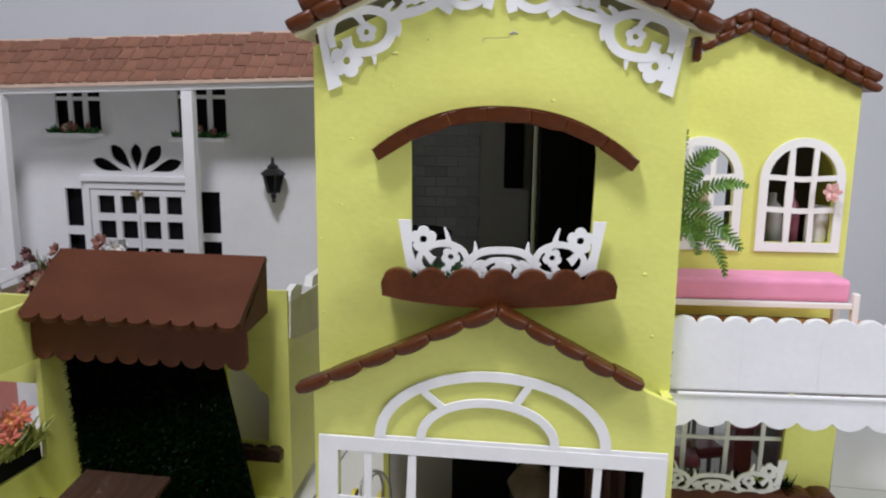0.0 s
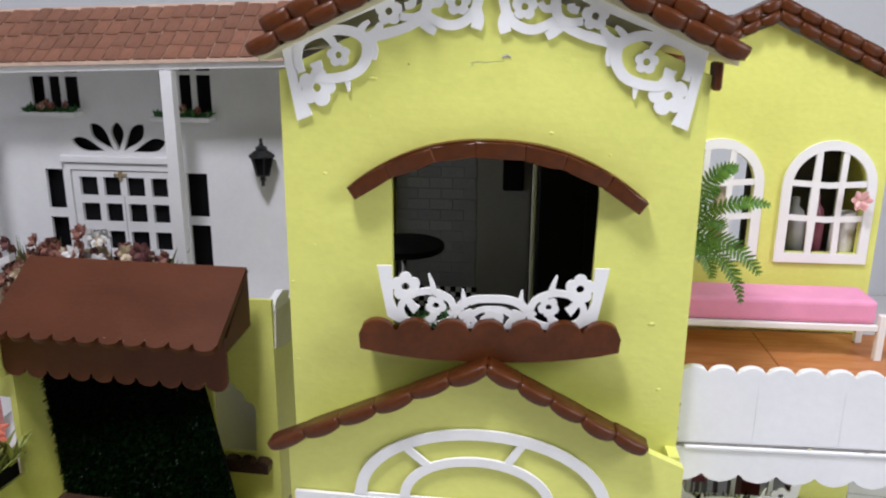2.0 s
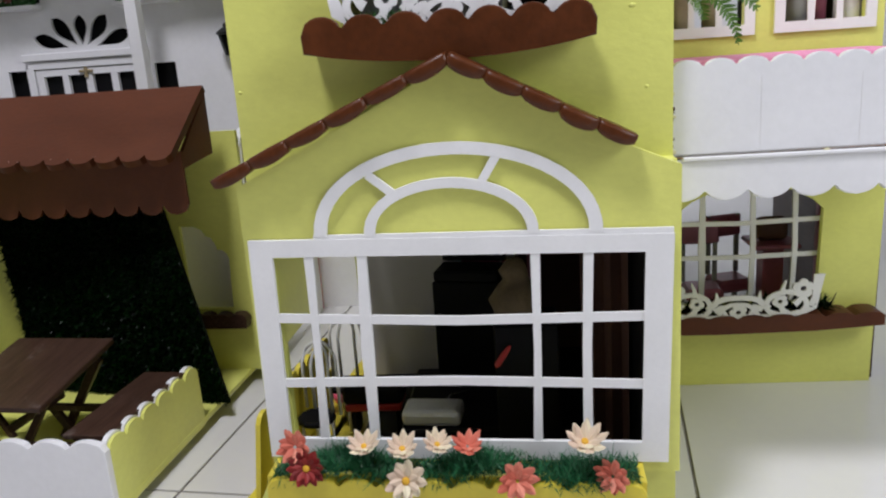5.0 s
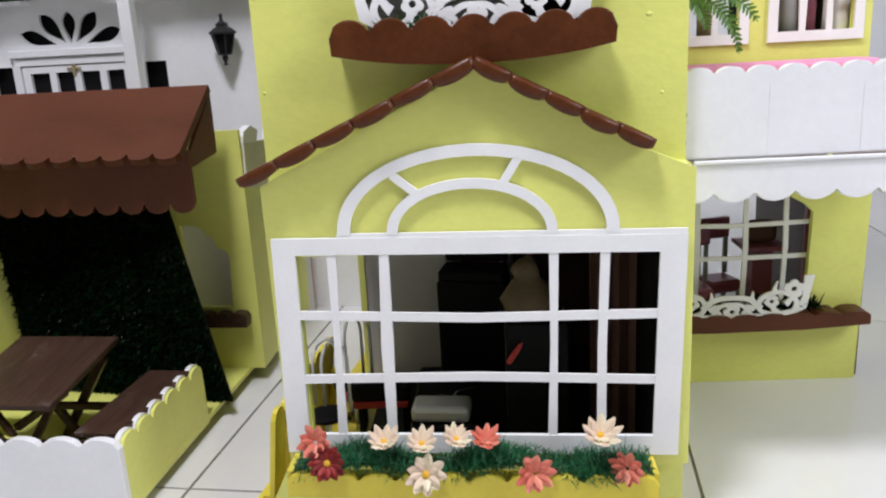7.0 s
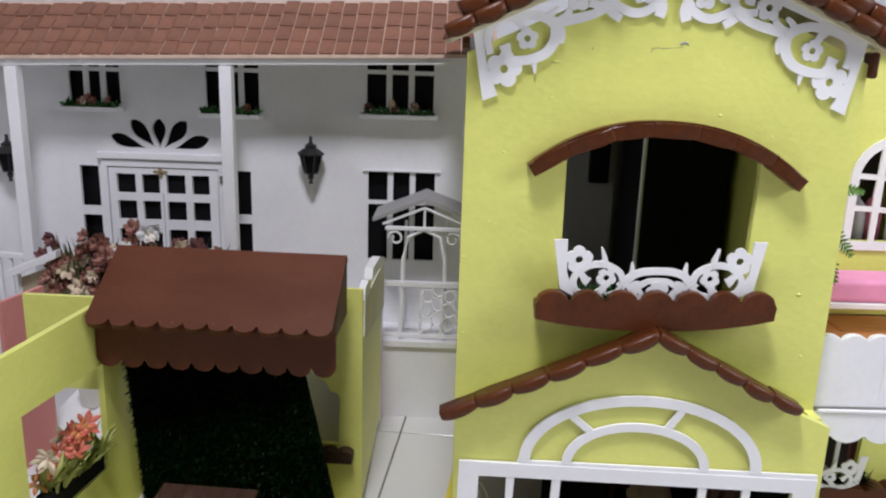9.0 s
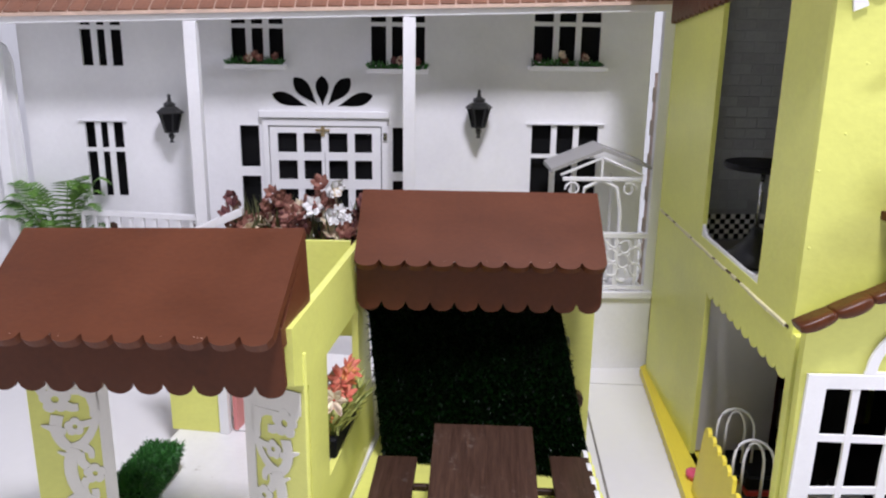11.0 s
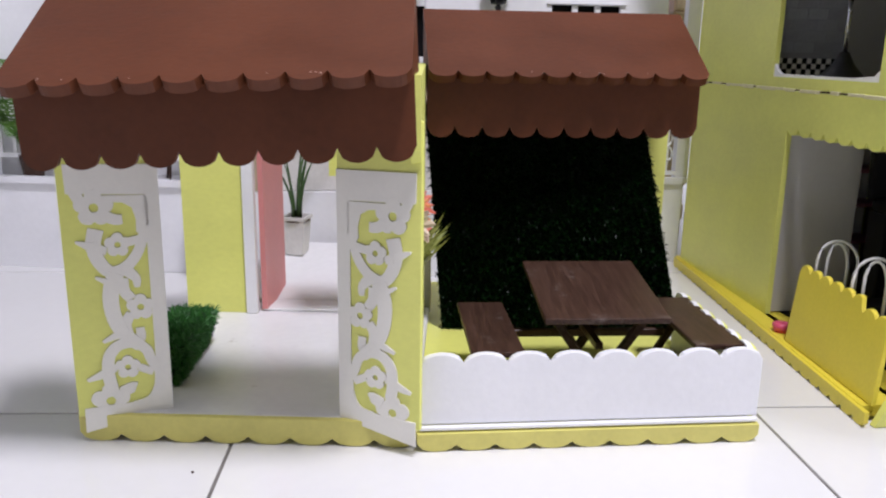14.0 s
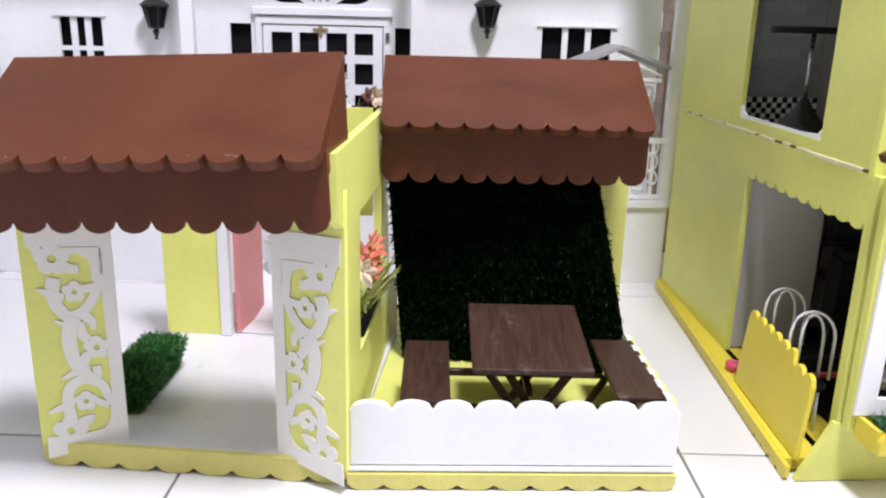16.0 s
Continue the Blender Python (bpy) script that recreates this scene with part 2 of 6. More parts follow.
def plane_map(axis, at):
    """From flat (u, v) and depth w to space: 'y' gives a wall that faces -y, 'x' one that faces -x, 'z' a slab."""
    if axis == "y":
        return lambda u, v, w: Vector((u, at + w, v))
    if axis == "x":
        return lambda u, v, w: Vector((at + w, u, v))
    return lambda u, v, w: Vector((u, v, at + w))


def slab(bm, poly, axis, at, thick, bev=0.0):
    f = plane_map(axis, at)
    a = [bm.verts.new(f(u, v, 0)) for u, v in poly]
    b = [bm.verts.new(f(u, v, thick)) for u, v in poly]
    n = len(poly)
    top = bm.faces.new(a)
    bot = bm.faces.new(b[::-1])
    sides = [bm.faces.new((a[i], a[(i + 1) % n], b[(i + 1) % n], b[i])) for i in range(n)]
    if bev:
        bmesh.ops.bevel(bm, geom=list(top.edges), offset=bev, segments=2, affect="EDGES", profile=0.6)
    return bm


def holed(bm, outer, holes, axis, at, thick):
    """A slab with openings right through it."""
    f = plane_map(axis, at)
    loops = [outer] + holes
    rings = []
    edges = []
    for lp in loops:
        vs = [bm.verts.new(f(u, v, 0)) for u, v in lp]
        rings.append(vs)
        edges += [bm.edges.new((vs[i], vs[(i + 1) % len(vs)])) for i in range(len(vs))]
    r = bmesh.ops.triangle_fill(bm, edges=edges, use_beauty=True, use_dissolve=False)
    front = [g for g in r["geom"] if isinstance(g, bmesh.types.BMFace)]
    ext = bmesh.ops.extrude_face_region(bm, geom=front, use_keep_orig=True)
    d = f(0, 0, thick) - f(0, 0, 0)
    bmesh.ops.translate(bm, verts=[g for g in ext["geom"] if isinstance(g, bmesh.types.BMVert)], vec=d)
    return bm


def rect(x0, x1, z0, z1):
    return [(x0, z0), (x1, z0), (x1, z1), (x0, z1)]


def arched(x0, x1, z0, zs, zt, n=16):
    """Opening with upright sides to zs and a curved head up to zt."""
    c, r, h = (x0 + x1) / 2, (x1 - x0) / 2, zt - zs
    return [(x0, z0), (x1, z0)] + [(c + r * math.cos(a), zs + h * math.sin(a)) for a in np.linspace(0, math.pi, n)]


def scallops(x0, x1, n, z, d, k=7, up=False):
    """Points from x0 to x1 along a scalloped edge: round lobes of depth d, cusps at z."""
    pts = []
    w = (x1 - x0) / n
    s = 1 if up else -1
    for i in range(n):
        for j in range(k):
            u = j / k
            pts.append((x0 + (i + u) * w, z + s * d * math.sqrt(max(0.0, 1 - (2 * u - 1) ** 2))))
    pts.append((x1, z))
    return pts


def tube(bm, pts, r0, r1=None, sides=7, flat=1.0):
    r1 = r0 if r1 is None else r1
    pts = [Vector(p) for p in pts]
    rings = []
    n = len(pts)
    for i, p in enumerate(pts):
        d = (pts[min(i + 1, n - 1)] - pts[max(i - 1, 0)]).normalized()
        up = Vector((0, 0, 1)) if abs(d.z) < 0.9 else Vector((1, 0, 0))
        a = d.cross(up).normalized()
        b = a.cross(d)
        r = r0 + (r1 - r0) * i / max(1, n - 1)
        rings.append([bm.verts.new(p + r * (math.cos(t) * a + flat * math.sin(t) * b)) for t in np.linspace(0, 2 * math.pi, sides, endpoint=False)])
    for i in range(n - 1):
        for j in range(sides):
            k = (j + 1) % sides
            bm.faces.new((rings[i][j], rings[i][k], rings[i + 1][k], rings[i + 1][j]))
    bm.faces.new(rings[0][::-1])
    bm.faces.new(rings[-1])
    return bm


def lathe(bm, prof, cx=0.0, cy=0.0, seg=16):
    rings = []
    for r, z in prof:
        rings.append([bm.verts.new((cx + r * math.cos(a), cy + r * math.sin(a), z)) for a in np.linspace(0, 2 * math.pi, seg, endpoint=False)])
    for i in range(len(rings) - 1):
        for j in range(seg):
            k = (j + 1) % seg
            bm.faces.new((rings[i][j], rings[i][k], rings[i + 1][k], rings[i + 1][j]))
    bm.faces.new(rings[0][::-1])
    bm.faces.new(rings[-1])
    return bm


def smooth_line(pts, n=8):
    """Catmull-Rom through flat points."""
    p = [pts[0]] + list(pts) + [pts[-1]]
    res = []
    for i in range(1, len(p) - 2):
        for j in range(n):
            t = j / n
            res.append(tuple(0.5 * (2 * p[i][k] + (p[i + 1][k] - p[i - 1][k]) * t + (2 * p[i - 1][k] - 5 * p[i][k] + 4 * p[i + 1][k] - p[i + 2][k]) * t * t
                             + (3 * p[i][k] - p[i - 1][k] - 3 * p[i + 1][k] + p[i + 2][k]) * t ** 3) for k in range(2)))
    res.append(tuple(pts[-1]))
    return res


class Lace:
    """Flat cut-out ornament: ribbons and five-petal flowers, given in drawing units, laid on a wall that faces -y."""

    def __init__(self, scale, mirror=False):
        self.bm, self.s, self.mx, self.k = BM(), scale, (-1 if mirror else 1), 0

    def at(self, u, v):
        return (self.mx * u * self.s, v * self.s)

    def depth(self):
        self.k += 1
        return -0.00012 * (self.k % 9)

    def ribbon(self, pts, w0, w1=None, thick=0.0028):
        w1 = w0 if w1 is None else w1
        c = smooth_line(pts, 6)
        n = len(c)
        a, b = [], []
        for i, (u, v) in enumerate(c):
            p, q = c[max(i - 1, 0)], c[min(i + 1, n - 1)]
            dx, dy = q[0] - p[0], q[1] - p[1]
            ln = math.hypot(dx, dy) or 1
            w = (w0 + (w1 - w0) * i / (n - 1)) / 2
            a.append(self.at(u - dy / ln * w, v + dx / ln * w))
            b.append(self.at(u + dy / ln * w, v - dx / ln * w))
        d = self.depth()
        f = plane_map("y", d)
        bm = self.bm
        A, B = [bm.verts.new(f(*p, 0)) for p in a], [bm.verts.new(f(*p, 0)) for p in b]
        C, D = [bm.verts.new(f(*p, thick - d)) for p in a], [bm.verts.new(f(*p, thick - d)) for p in b]
        for i in range(n - 1):
            for q in ((A, B, 0), (C, D, 1)):
                bm.faces.new((q[0][i], q[1][i], q[1][i + 1], q[0][i + 1]))
            bm.faces.new((A[i], A[i + 1], C[i + 1], C[i]))
            bm.faces.new((B[i + 1], B[i], D[i], D[i + 1]))
        bm.faces.new((A[0], B[0], D[0], C[0]))
        bm.faces.new((A[-1], C[-1], D[-1], B[-1]))

    def plate(self, poly, thick=0.0028):
        d = self.depth()
        slab(self.bm, [self.at(*p) for p in poly], "y", d, thick - d)

    def flower(self, u, v, r, hole=0.26, petals=5, turn=0.3, thick=0.0028):
        n = petals * 8
        d = self.depth()
        f = plane_map("y", d)
        bm = self.bm
        o0, i0, o1, i1 = [], [], [], []
        for k in range(n):
            a = 2 * math.pi * k / n + turn
            rr = r * (0.74 + 0.26 * abs(math.cos(petals * (a - turn) / 2)) ** 0.7)
            po = self.at(u + rr * math.cos(a), v + rr * math.sin(a))
            pi = self.at(u + hole * r * math.cos(a), v + hole * r * math.sin(a))
            o0.append(bm.verts.new(f(*po, 0)))
            i0.append(bm.verts.new(f(*pi, 0)))
            o1.append(bm.verts.new(f(*po, thick - d)))
            i1.append(bm.verts.new(f(*pi, thick - d)))
        for k in range(n):
            j = (k + 1) % n
            bm.faces.new((o0[k], o0[j], i0[j], i0[k]))
            bm.faces.new((o1[k], i1[k], i1[j], o1[j]))
            bm.faces.new((o0[k], o1[k], o1[j], o0[j]))
            bm.faces.new((i0[k], i0[j], i1[j], i1[k]))


def window_lace(scale, mirror):
    """One half of the floral lace that stands behind a window planter; the centre line is u = 0."""
    L = Lace(scale, mirror)
    L.plate([(383, 212), (335, 212), (331, 96), (318, 60), (285, 14), (292, 0), (352, 34)])
    L.flower(290, 140, 50, 0.27)
    L.flower(188, 75, 36, 0.3, turn=0.9)
    L.ribbon([(126, 62), (146, 100), (206, 124), (270, 112), (305, 70), (292, 26), (240, 8), (180, 8), (138, 26), (124, 58)], 23, 23)
    L.ribbon([(252, 128), (292, 96)], 20, 24)
    L.ribbon([(292, 100), (276, 84), (262, 66), (252, 58)], 18, 34)
    L.ribbon([(196, 52), (200, 30), (222, 12)], 22, 30)
    L.ribbon([(206, 124), (198, 140), (212, 186)], 34, 5)
    L.ribbon([(140, 40), (118, 60), (92, 84), (52, 98), (0, 101)], 30, 25)
    L.ribbon([(110, 66), (96, 92), (99, 133)], 36, 5)
    L.ribbon([(0, 66), (36, 62), (66, 44), (84, 20), (86, 4)], 17, 26)
    L.ribbon([(84, 34), (66, 28), (56, 12), (60, 2)], 14, 24)
    L.ribbon([(66, 56), (82, 52), (110, 34)], 14, 26)
    L.ribbon([(0, 3), (150, 3), (290, 6)], 13)
    if not mirror:
        L.flower(2, 24, 42, 0.27, turn=0.63)
    return L


def chunk_tile(length, thick, deep, bulge, seed):
    """One hand-cut angular edge tile along x from 0 to length, a little twisted, with hard bevels."""
    rnd = random.Random(seed)
    bm = BM()
    a, b = rnd.uniform(0.45, 0.7), rnd.uniform(0.8, 1.0)
    front = [(0.0, -bulge * a), (length * rnd.uniform(0.25, 0.4), -bulge * b), (length * rnd.uniform(0.6, 0.8), -bulge), (length, -bulge * rnd.uniform(0.55, 0.9))]
    slab(bm, front + [(length, deep), (0.0, deep)], "z", -thick / 2, thick)
    for v in bm.verts:
        v.co += 0.05 * thick * Vector((0, rnd.uniform(-1, 1), rnd.uniform(-1, 1)))
        if v.co.z < 0:
            v.co.y += 0.10 * thick
    rim = [e for e in bm.edges if max(v.co.y for v in e.verts) < deep - 0.002]
    bmesh.ops.bevel(bm, geom=rim, offset=thick * 0.07, segments=1, affect="EDGES")
    bmesh.ops.recalc_face_normals(bm, faces=bm.faces)
    me = bpy.data.meshes.new("roof_tile")
    bm.to_mesh(me)
    bm.free()
    me.materials.append(BROWN)
    return me


def lobe_tile(length, thick, deep, bulge, seed):
    """One glossy edge tile along x from 0 to length: straight above, a swelling lobe below, rounded in front."""
    rnd = random.Random(seed)
    n, lean = 10, rnd.uniform(-0.12, 0.12)
    us = [k / n for k in range(n + 1)]
    swell = [math.sin(math.pi * min(1.0, max(0.0, u + lean * u * (1 - u)))) ** 0.6 for u in us]
    size = bulge * rnd.uniform(0.85, 1.15)
    # each ring runs round the section: back top, front top, round nose, front bottom, back bottom
    bm = BM()
    rings = []
    for u, w in zip(us, swell):
        x, top, low = length * u, thick * 0.5 + 0.10 * size * w, -thick * 0.36 - size * w
        nose = -0.35 * size - 0.65 * size * w
        h = top - low
        sec = [(deep, top), (nose + 0.28 * h, top), (nose + 0.07 * h, top - 0.09 * h), (nose, top - 0.32 * h), (nose + 0.01 * h, low + 0.30 * h), (nose + 0.10 * h, low + 0.07 * h), (nose + 0.32 * h, low), (deep, low + 0.1 * h)]
        rings.append([bm.verts.new((x, y, z)) for y, z in sec])
    for a, b in zip(rings[:-1], rings[1:]):
        for k in range(7):
            bm.faces.new((a[k], b[k], b[k + 1], a[k + 1]))
        bm.faces.new((a[7], b[7], b[0], a[0]))
    bm.faces.new(rings[0])
    bm.faces.new(rings[-1][::-1])
    bmesh.ops.recalc_face_normals(bm, faces=bm.faces)
    me = bpy.data.meshes.new("roof_tile")
    bm.to_mesh(me)
    bm.free()
    me.materials.append(BROWN)
    me.polygons.foreach_set("use_smooth", [len(p.vertices) < 6 for p in me.polygons])
    return me


def lay_tiles(parent, me, p0, p1, n, y, wob=0.0003):
    """n tiles end to end on the line from p0 to p1 in the wall's plane."""
    a = Vector((p0[0], 0, p0[1]))
    b = Vector((p1[0], 0, p1[1]))
    ang = math.atan2(p1[1] - p0[1], p1[0] - p0[0])
    for i in range(n):
        p = a.lerp(b, i / n)
        ob = new("roof_tile", me)
        ob.parent = parent
        ob.matrix_basis = Matrix.Translation((p.x, y + random.uniform(-wob, wob), p.z + random.uniform(-wob, wob))) @ Matrix.Rotation(-ang + random.uniform(-0.004, 0.004), 4, "Y")


def lay_lobes(parent, p0, p1, n, y, thick, deep, bulge, seed):
    """n lobed tiles end to end, each of its own shape."""
    ln = math.hypot(p1[0] - p0[0], p1[1] - p0[1]) / n
    for i in range(n):
        q0 = [p0[j] + (p1[j] - p0[j]) * i / n for j in (0, 1)]
        q1 = [p0[j] + (p1[j] - p0[j]) * (i + 1) / n for j in (0, 1)]
        lay_tiles(parent, lobe_tile(ln * 1.01, thick, deep, bulge, seed + i), q0, q1, 1, y, 0.0008)


def grass_patch(bm, origin, ux, uy, nrm, w, h, count, length, width=0.0016, seed=3, lean=0.9):
    """Blades on a patch spanned by ux and uy."""
    rnd = random.Random(seed)
    for _ in range(count):
        p = origin + ux * (rnd.random() * w) + uy * (rnd.random() * h)
        d = (nrm + lean * Vector((rnd.uniform(-1, 1), rnd.uniform(-1, 1), rnd.uniform(-1, 1)))).normalized()
        s = d.cross(Vector((rnd.uniform(-1, 1), rnd.uniform(-1, 1), rnd.uniform(-1, 1)))).normalized() * width * rnd.uniform(0.6, 1.2)
        ln = length * rnd.uniform(0.55, 1.15)
        tip = p + d * ln + Vector((0, 0, -0.25 * ln * rnd.random()))
        mid = p + d * ln * 0.55
        v = [bm.verts.new(q) for q in (p - s, p + s, mid + s * 0.8, tip, mid - s * 0.8)]
        bm.faces.new(v)


def blossom(parent, m, r, petal_mat, core=True, petals=9, tilt=0.35, name="flower", wide=0.2):
    """A daisy-like cloth flower; its face looks along +z of m."""
    bm = BM()
    for ring, (k, s, tl) in enumerate(((petals, 1.0, tilt), (petals - 2, 0.72, tilt + 0.35))):
        for i in range(k):
            a = 2 * math.pi * (i + 0.5 * ring) / k + random.uniform(-0.1, 0.1)
            L = r * s * random.uniform(0.88, 1.08)
            wd = r * wide * s
            c, sn = math.cos(a), math.sin(a)
            pts = [(0.12 * L, 0.35 * wd), (0.5 * L, wd), (0.82 * L, 0.72 * wd), (L, 0.16 * wd), (L, -0.16 * wd), (0.82 * L, -0.72 * wd), (0.5 * L, -wd), (0.12 * L, -0.35 * wd)]
            vs = [bm.verts.new((u * c - w * sn, u * sn + w * c, 0.0006 * ring + math.sin(tl) * u * (0.8 if u < L else 1.05) - 0.25 * w * w / r)) for u, w in pts]
            bm.faces.new(vs)
    fl = part(name, bm, petal_mat, parent)
    fl.matrix_basis = m
    if core:
        b2 = BM()
        bmesh.ops.create_uvsphere(b2, u_segments=8, v_segments=5, radius=r * 0.2)
        for v in b2.verts:
            v.co.z = v.co.z * 0.6 + r * 0.12
        part("core", b2, YCORE, fl)
    return fl


def face_dir(loc, d):
    return Matrix.Translation(loc) @ Vector(d).normalized().to_track_quat("Z", "Y").to_matrix().to_4x4()

# ---- the room ----
TX, TY, TS, GAP = -0.362, 0.094, 0.606, 0.004


def room():
    bm = BM()
    box(bm, -2.4, 1.7, -2.7, 1.85, -0.06, -0.0022)
    floor = solo("floor", bm, GROUT, "floor of large glossy white tiles with grey grout", "floor", kind="structure")
    bt = BM()
    box(bt, GAP / 2, TS - GAP / 2, GAP / 2, TS - GAP / 2, -0.012, 0.0, 0.0005)
    bmesh.ops.recalc_face_normals(bt, faces=bt.faces)
    me = bpy.data.meshes.new("tile")
    bt.to_mesh(me)
    bt.free()
    me.materials.append(TILE)
    grid = pose(TX, TY, 0, 0, 0, -6.5)
    for i in range(-4, 4):
        for j in range(-5, 4):
            c = grid @ Vector(((i + 0.5) * TS, (j + 0.5) * TS, 0))
            if -2.06 < c.x < 1.36 and -2.36 < c.y < 1.51:
                ob = new("tile", me)
                ob.parent = floor
                ob.matrix_basis = grid @ pose(i * TS, j * TS, random.uniform(-0.0003, 0))
    # tiles cut to fit along the walls
    edges = (((-2.298, 0, 0), (-1, 0, 0)), ((1.598, 0, 0), (1, 0, 0)), ((0, -2.598, 0), (0, -1, 0)), ((0, 1.748, 0), (0, 1, 0)))
    for i in range(-8, 8):
        for j in range(-9, 8):
            c = grid @ Vector(((i + 0.5) * TS, (j + 0.5) * TS, 0))
            laid = -4 <= i < 4 and -5 <= j < 4 and -2.06 < c.x < 1.36 and -2.36 < c.y < 1.51
            if laid or not (-2.298 - TS < c.x < 1.598 + TS and -2.598 - TS < c.y < 1.748 + TS):
                continue
            b = BM()
            box(b, GAP / 2, TS - GAP / 2, GAP / 2, TS - GAP / 2, -0.012, -0.0002)
            bmesh.ops.transform(b, matrix=grid @ pose(i * TS, j * TS, 0), verts=b.verts)
            for co, no in edges:
                bmesh.ops.bisect_plane(b, geom=b.verts[:] + b.edges[:] + b.faces[:], plane_co=co, plane_no=no, clear_outer=True)
                bmesh.ops.holes_fill(b, edges=[e for e in b.edges if e.is_boundary])
            if len(b.faces) > 4:
                part("tile", b, TILE, floor)
            else:
                b.free()
    for nm, b in (("wall_north", (-2.4, 1.7, 1.75, 1.85)), ("wall_south", (-2.4, 1.7, -2.7, -2.6)), ("wall_west", (-2.4, -2.3, -2.6, 1.75))):
        bm = BM()
        box(bm, b[0], b[1], b[2], b[3], -0.05, 2.7)
        # unseen west wall is white to bounce fill onto the left side
        north = nm in ("wall_north", "wall_west")
        solo(nm, bm, WALLP if north else WALLS, "plain white painted room wall" if north else "plain unseen room wall, kept dark to cut bounced light", "wall", kind="structure")
    bm = BM()
    holed(bm, rect(-2.6, 1.75, -0.05, 2.7), [rect(-1.2, -0.3, 1.0, 1.9)], "x", 1.6, 0.1)
    solo("wall_east", bm, WALLP, "plain white painted room wall with an added, unseen window", "wall", kind="structure")
    # unseen window added as the opening for the side fill
    w = thing("fill_window", "plain white window frame, unseen, added round the side fill lamp", "window", kind="structure")
    bm = BM()
    holed(bm, rect(-1.2, -0.3, 1.0, 1.9), [rect(-1.16, -0.765, 1.04, 1.86), rect(-0.735, -0.34, 1.04, 1.86)], "x", 1.65, 0.03)
    part("window_frame", bm, WHITE, w)
    bm = BM()
    box(bm, -2.4, 1.7, -2.7, 1.85, 2.7, 2.8)
    solo("ceiling", bm, CEIL, "plain unseen ceiling, kept dark to cut bounced light", "ceiling", kind="structure")


room()

# ---- the yellow doll house ----
LW0, LW1 = (-0.206, 0.045), (-0.150, 0.72)      # left wall, from the front to the back
HOUSE = thing("doll_house", "bright yellow wooden doll house with brown tile trims and white lace", "doll house")


def along_left(y):
    f = (y - LW0[1]) / (LW1[1] - LW0[1])
    return LW0[0] + f * (LW1[0] - LW0[0])


def skew(bm):
    """Turn a wall built in the plane x = 0 into the slightly turned left wall."""
    for v in bm.verts:
        v.co.x += along_left(v.co.y)
    return bm


def window_grid(parent, x0, x1, z0, z1, cols, rows, w, y, thick):
    """Upright and level glazing bars, slightly uneven, each a part of its own."""
    for c in cols:
        b = BM()
        slab(b, [(c - w / 2, z0), (c + w / 2, z0), (c + w / 2 + random.uniform(-0.0026, 0.0026), (z0 + z1) / 2), (c + w / 2, z1), (c - w / 2, z1), (c - w / 2 + random.uniform(-0.0026, 0.0026), (z0 + z1) / 2)], "y", y, thick)
        part("glazing_bar", b, FOAM, parent)
    for r in rows:
        b = BM()
        d = random.uniform(-0.0024, 0.0024)
        slab(b, [(x0, r - w / 2 + d), ((x0 + x1) / 2, r - w / 2 - d), (x1, r - w / 2 + d), (x1, r + w / 2 + d), ((x0 + x1) / 2, r + w / 2 - d), (x0, r + w / 2 + d)], "y", y + 0.0006, thick - 0.0012)
        part("glazing_bar", b, FOAM, parent)


# the lower front panel stands slightly askew, its left end further back
PANEL = Matrix.Translation((0.204, -0.006, 0)) @ Matrix.Rotation(radians(-1.5), 4, "Z") @ Matrix.Translation((-0.204, 0, 0))
PLANTER = Matrix.Translation((0, 0.008, 0)) @ Matrix.Rotation(radians(3.0), 4, "Z")
SASH = Matrix.Translation((-0.0115, -0.001, -0.012)) @ PANEL @ Matrix.Rotation(radians(1.2), 4, "Y")


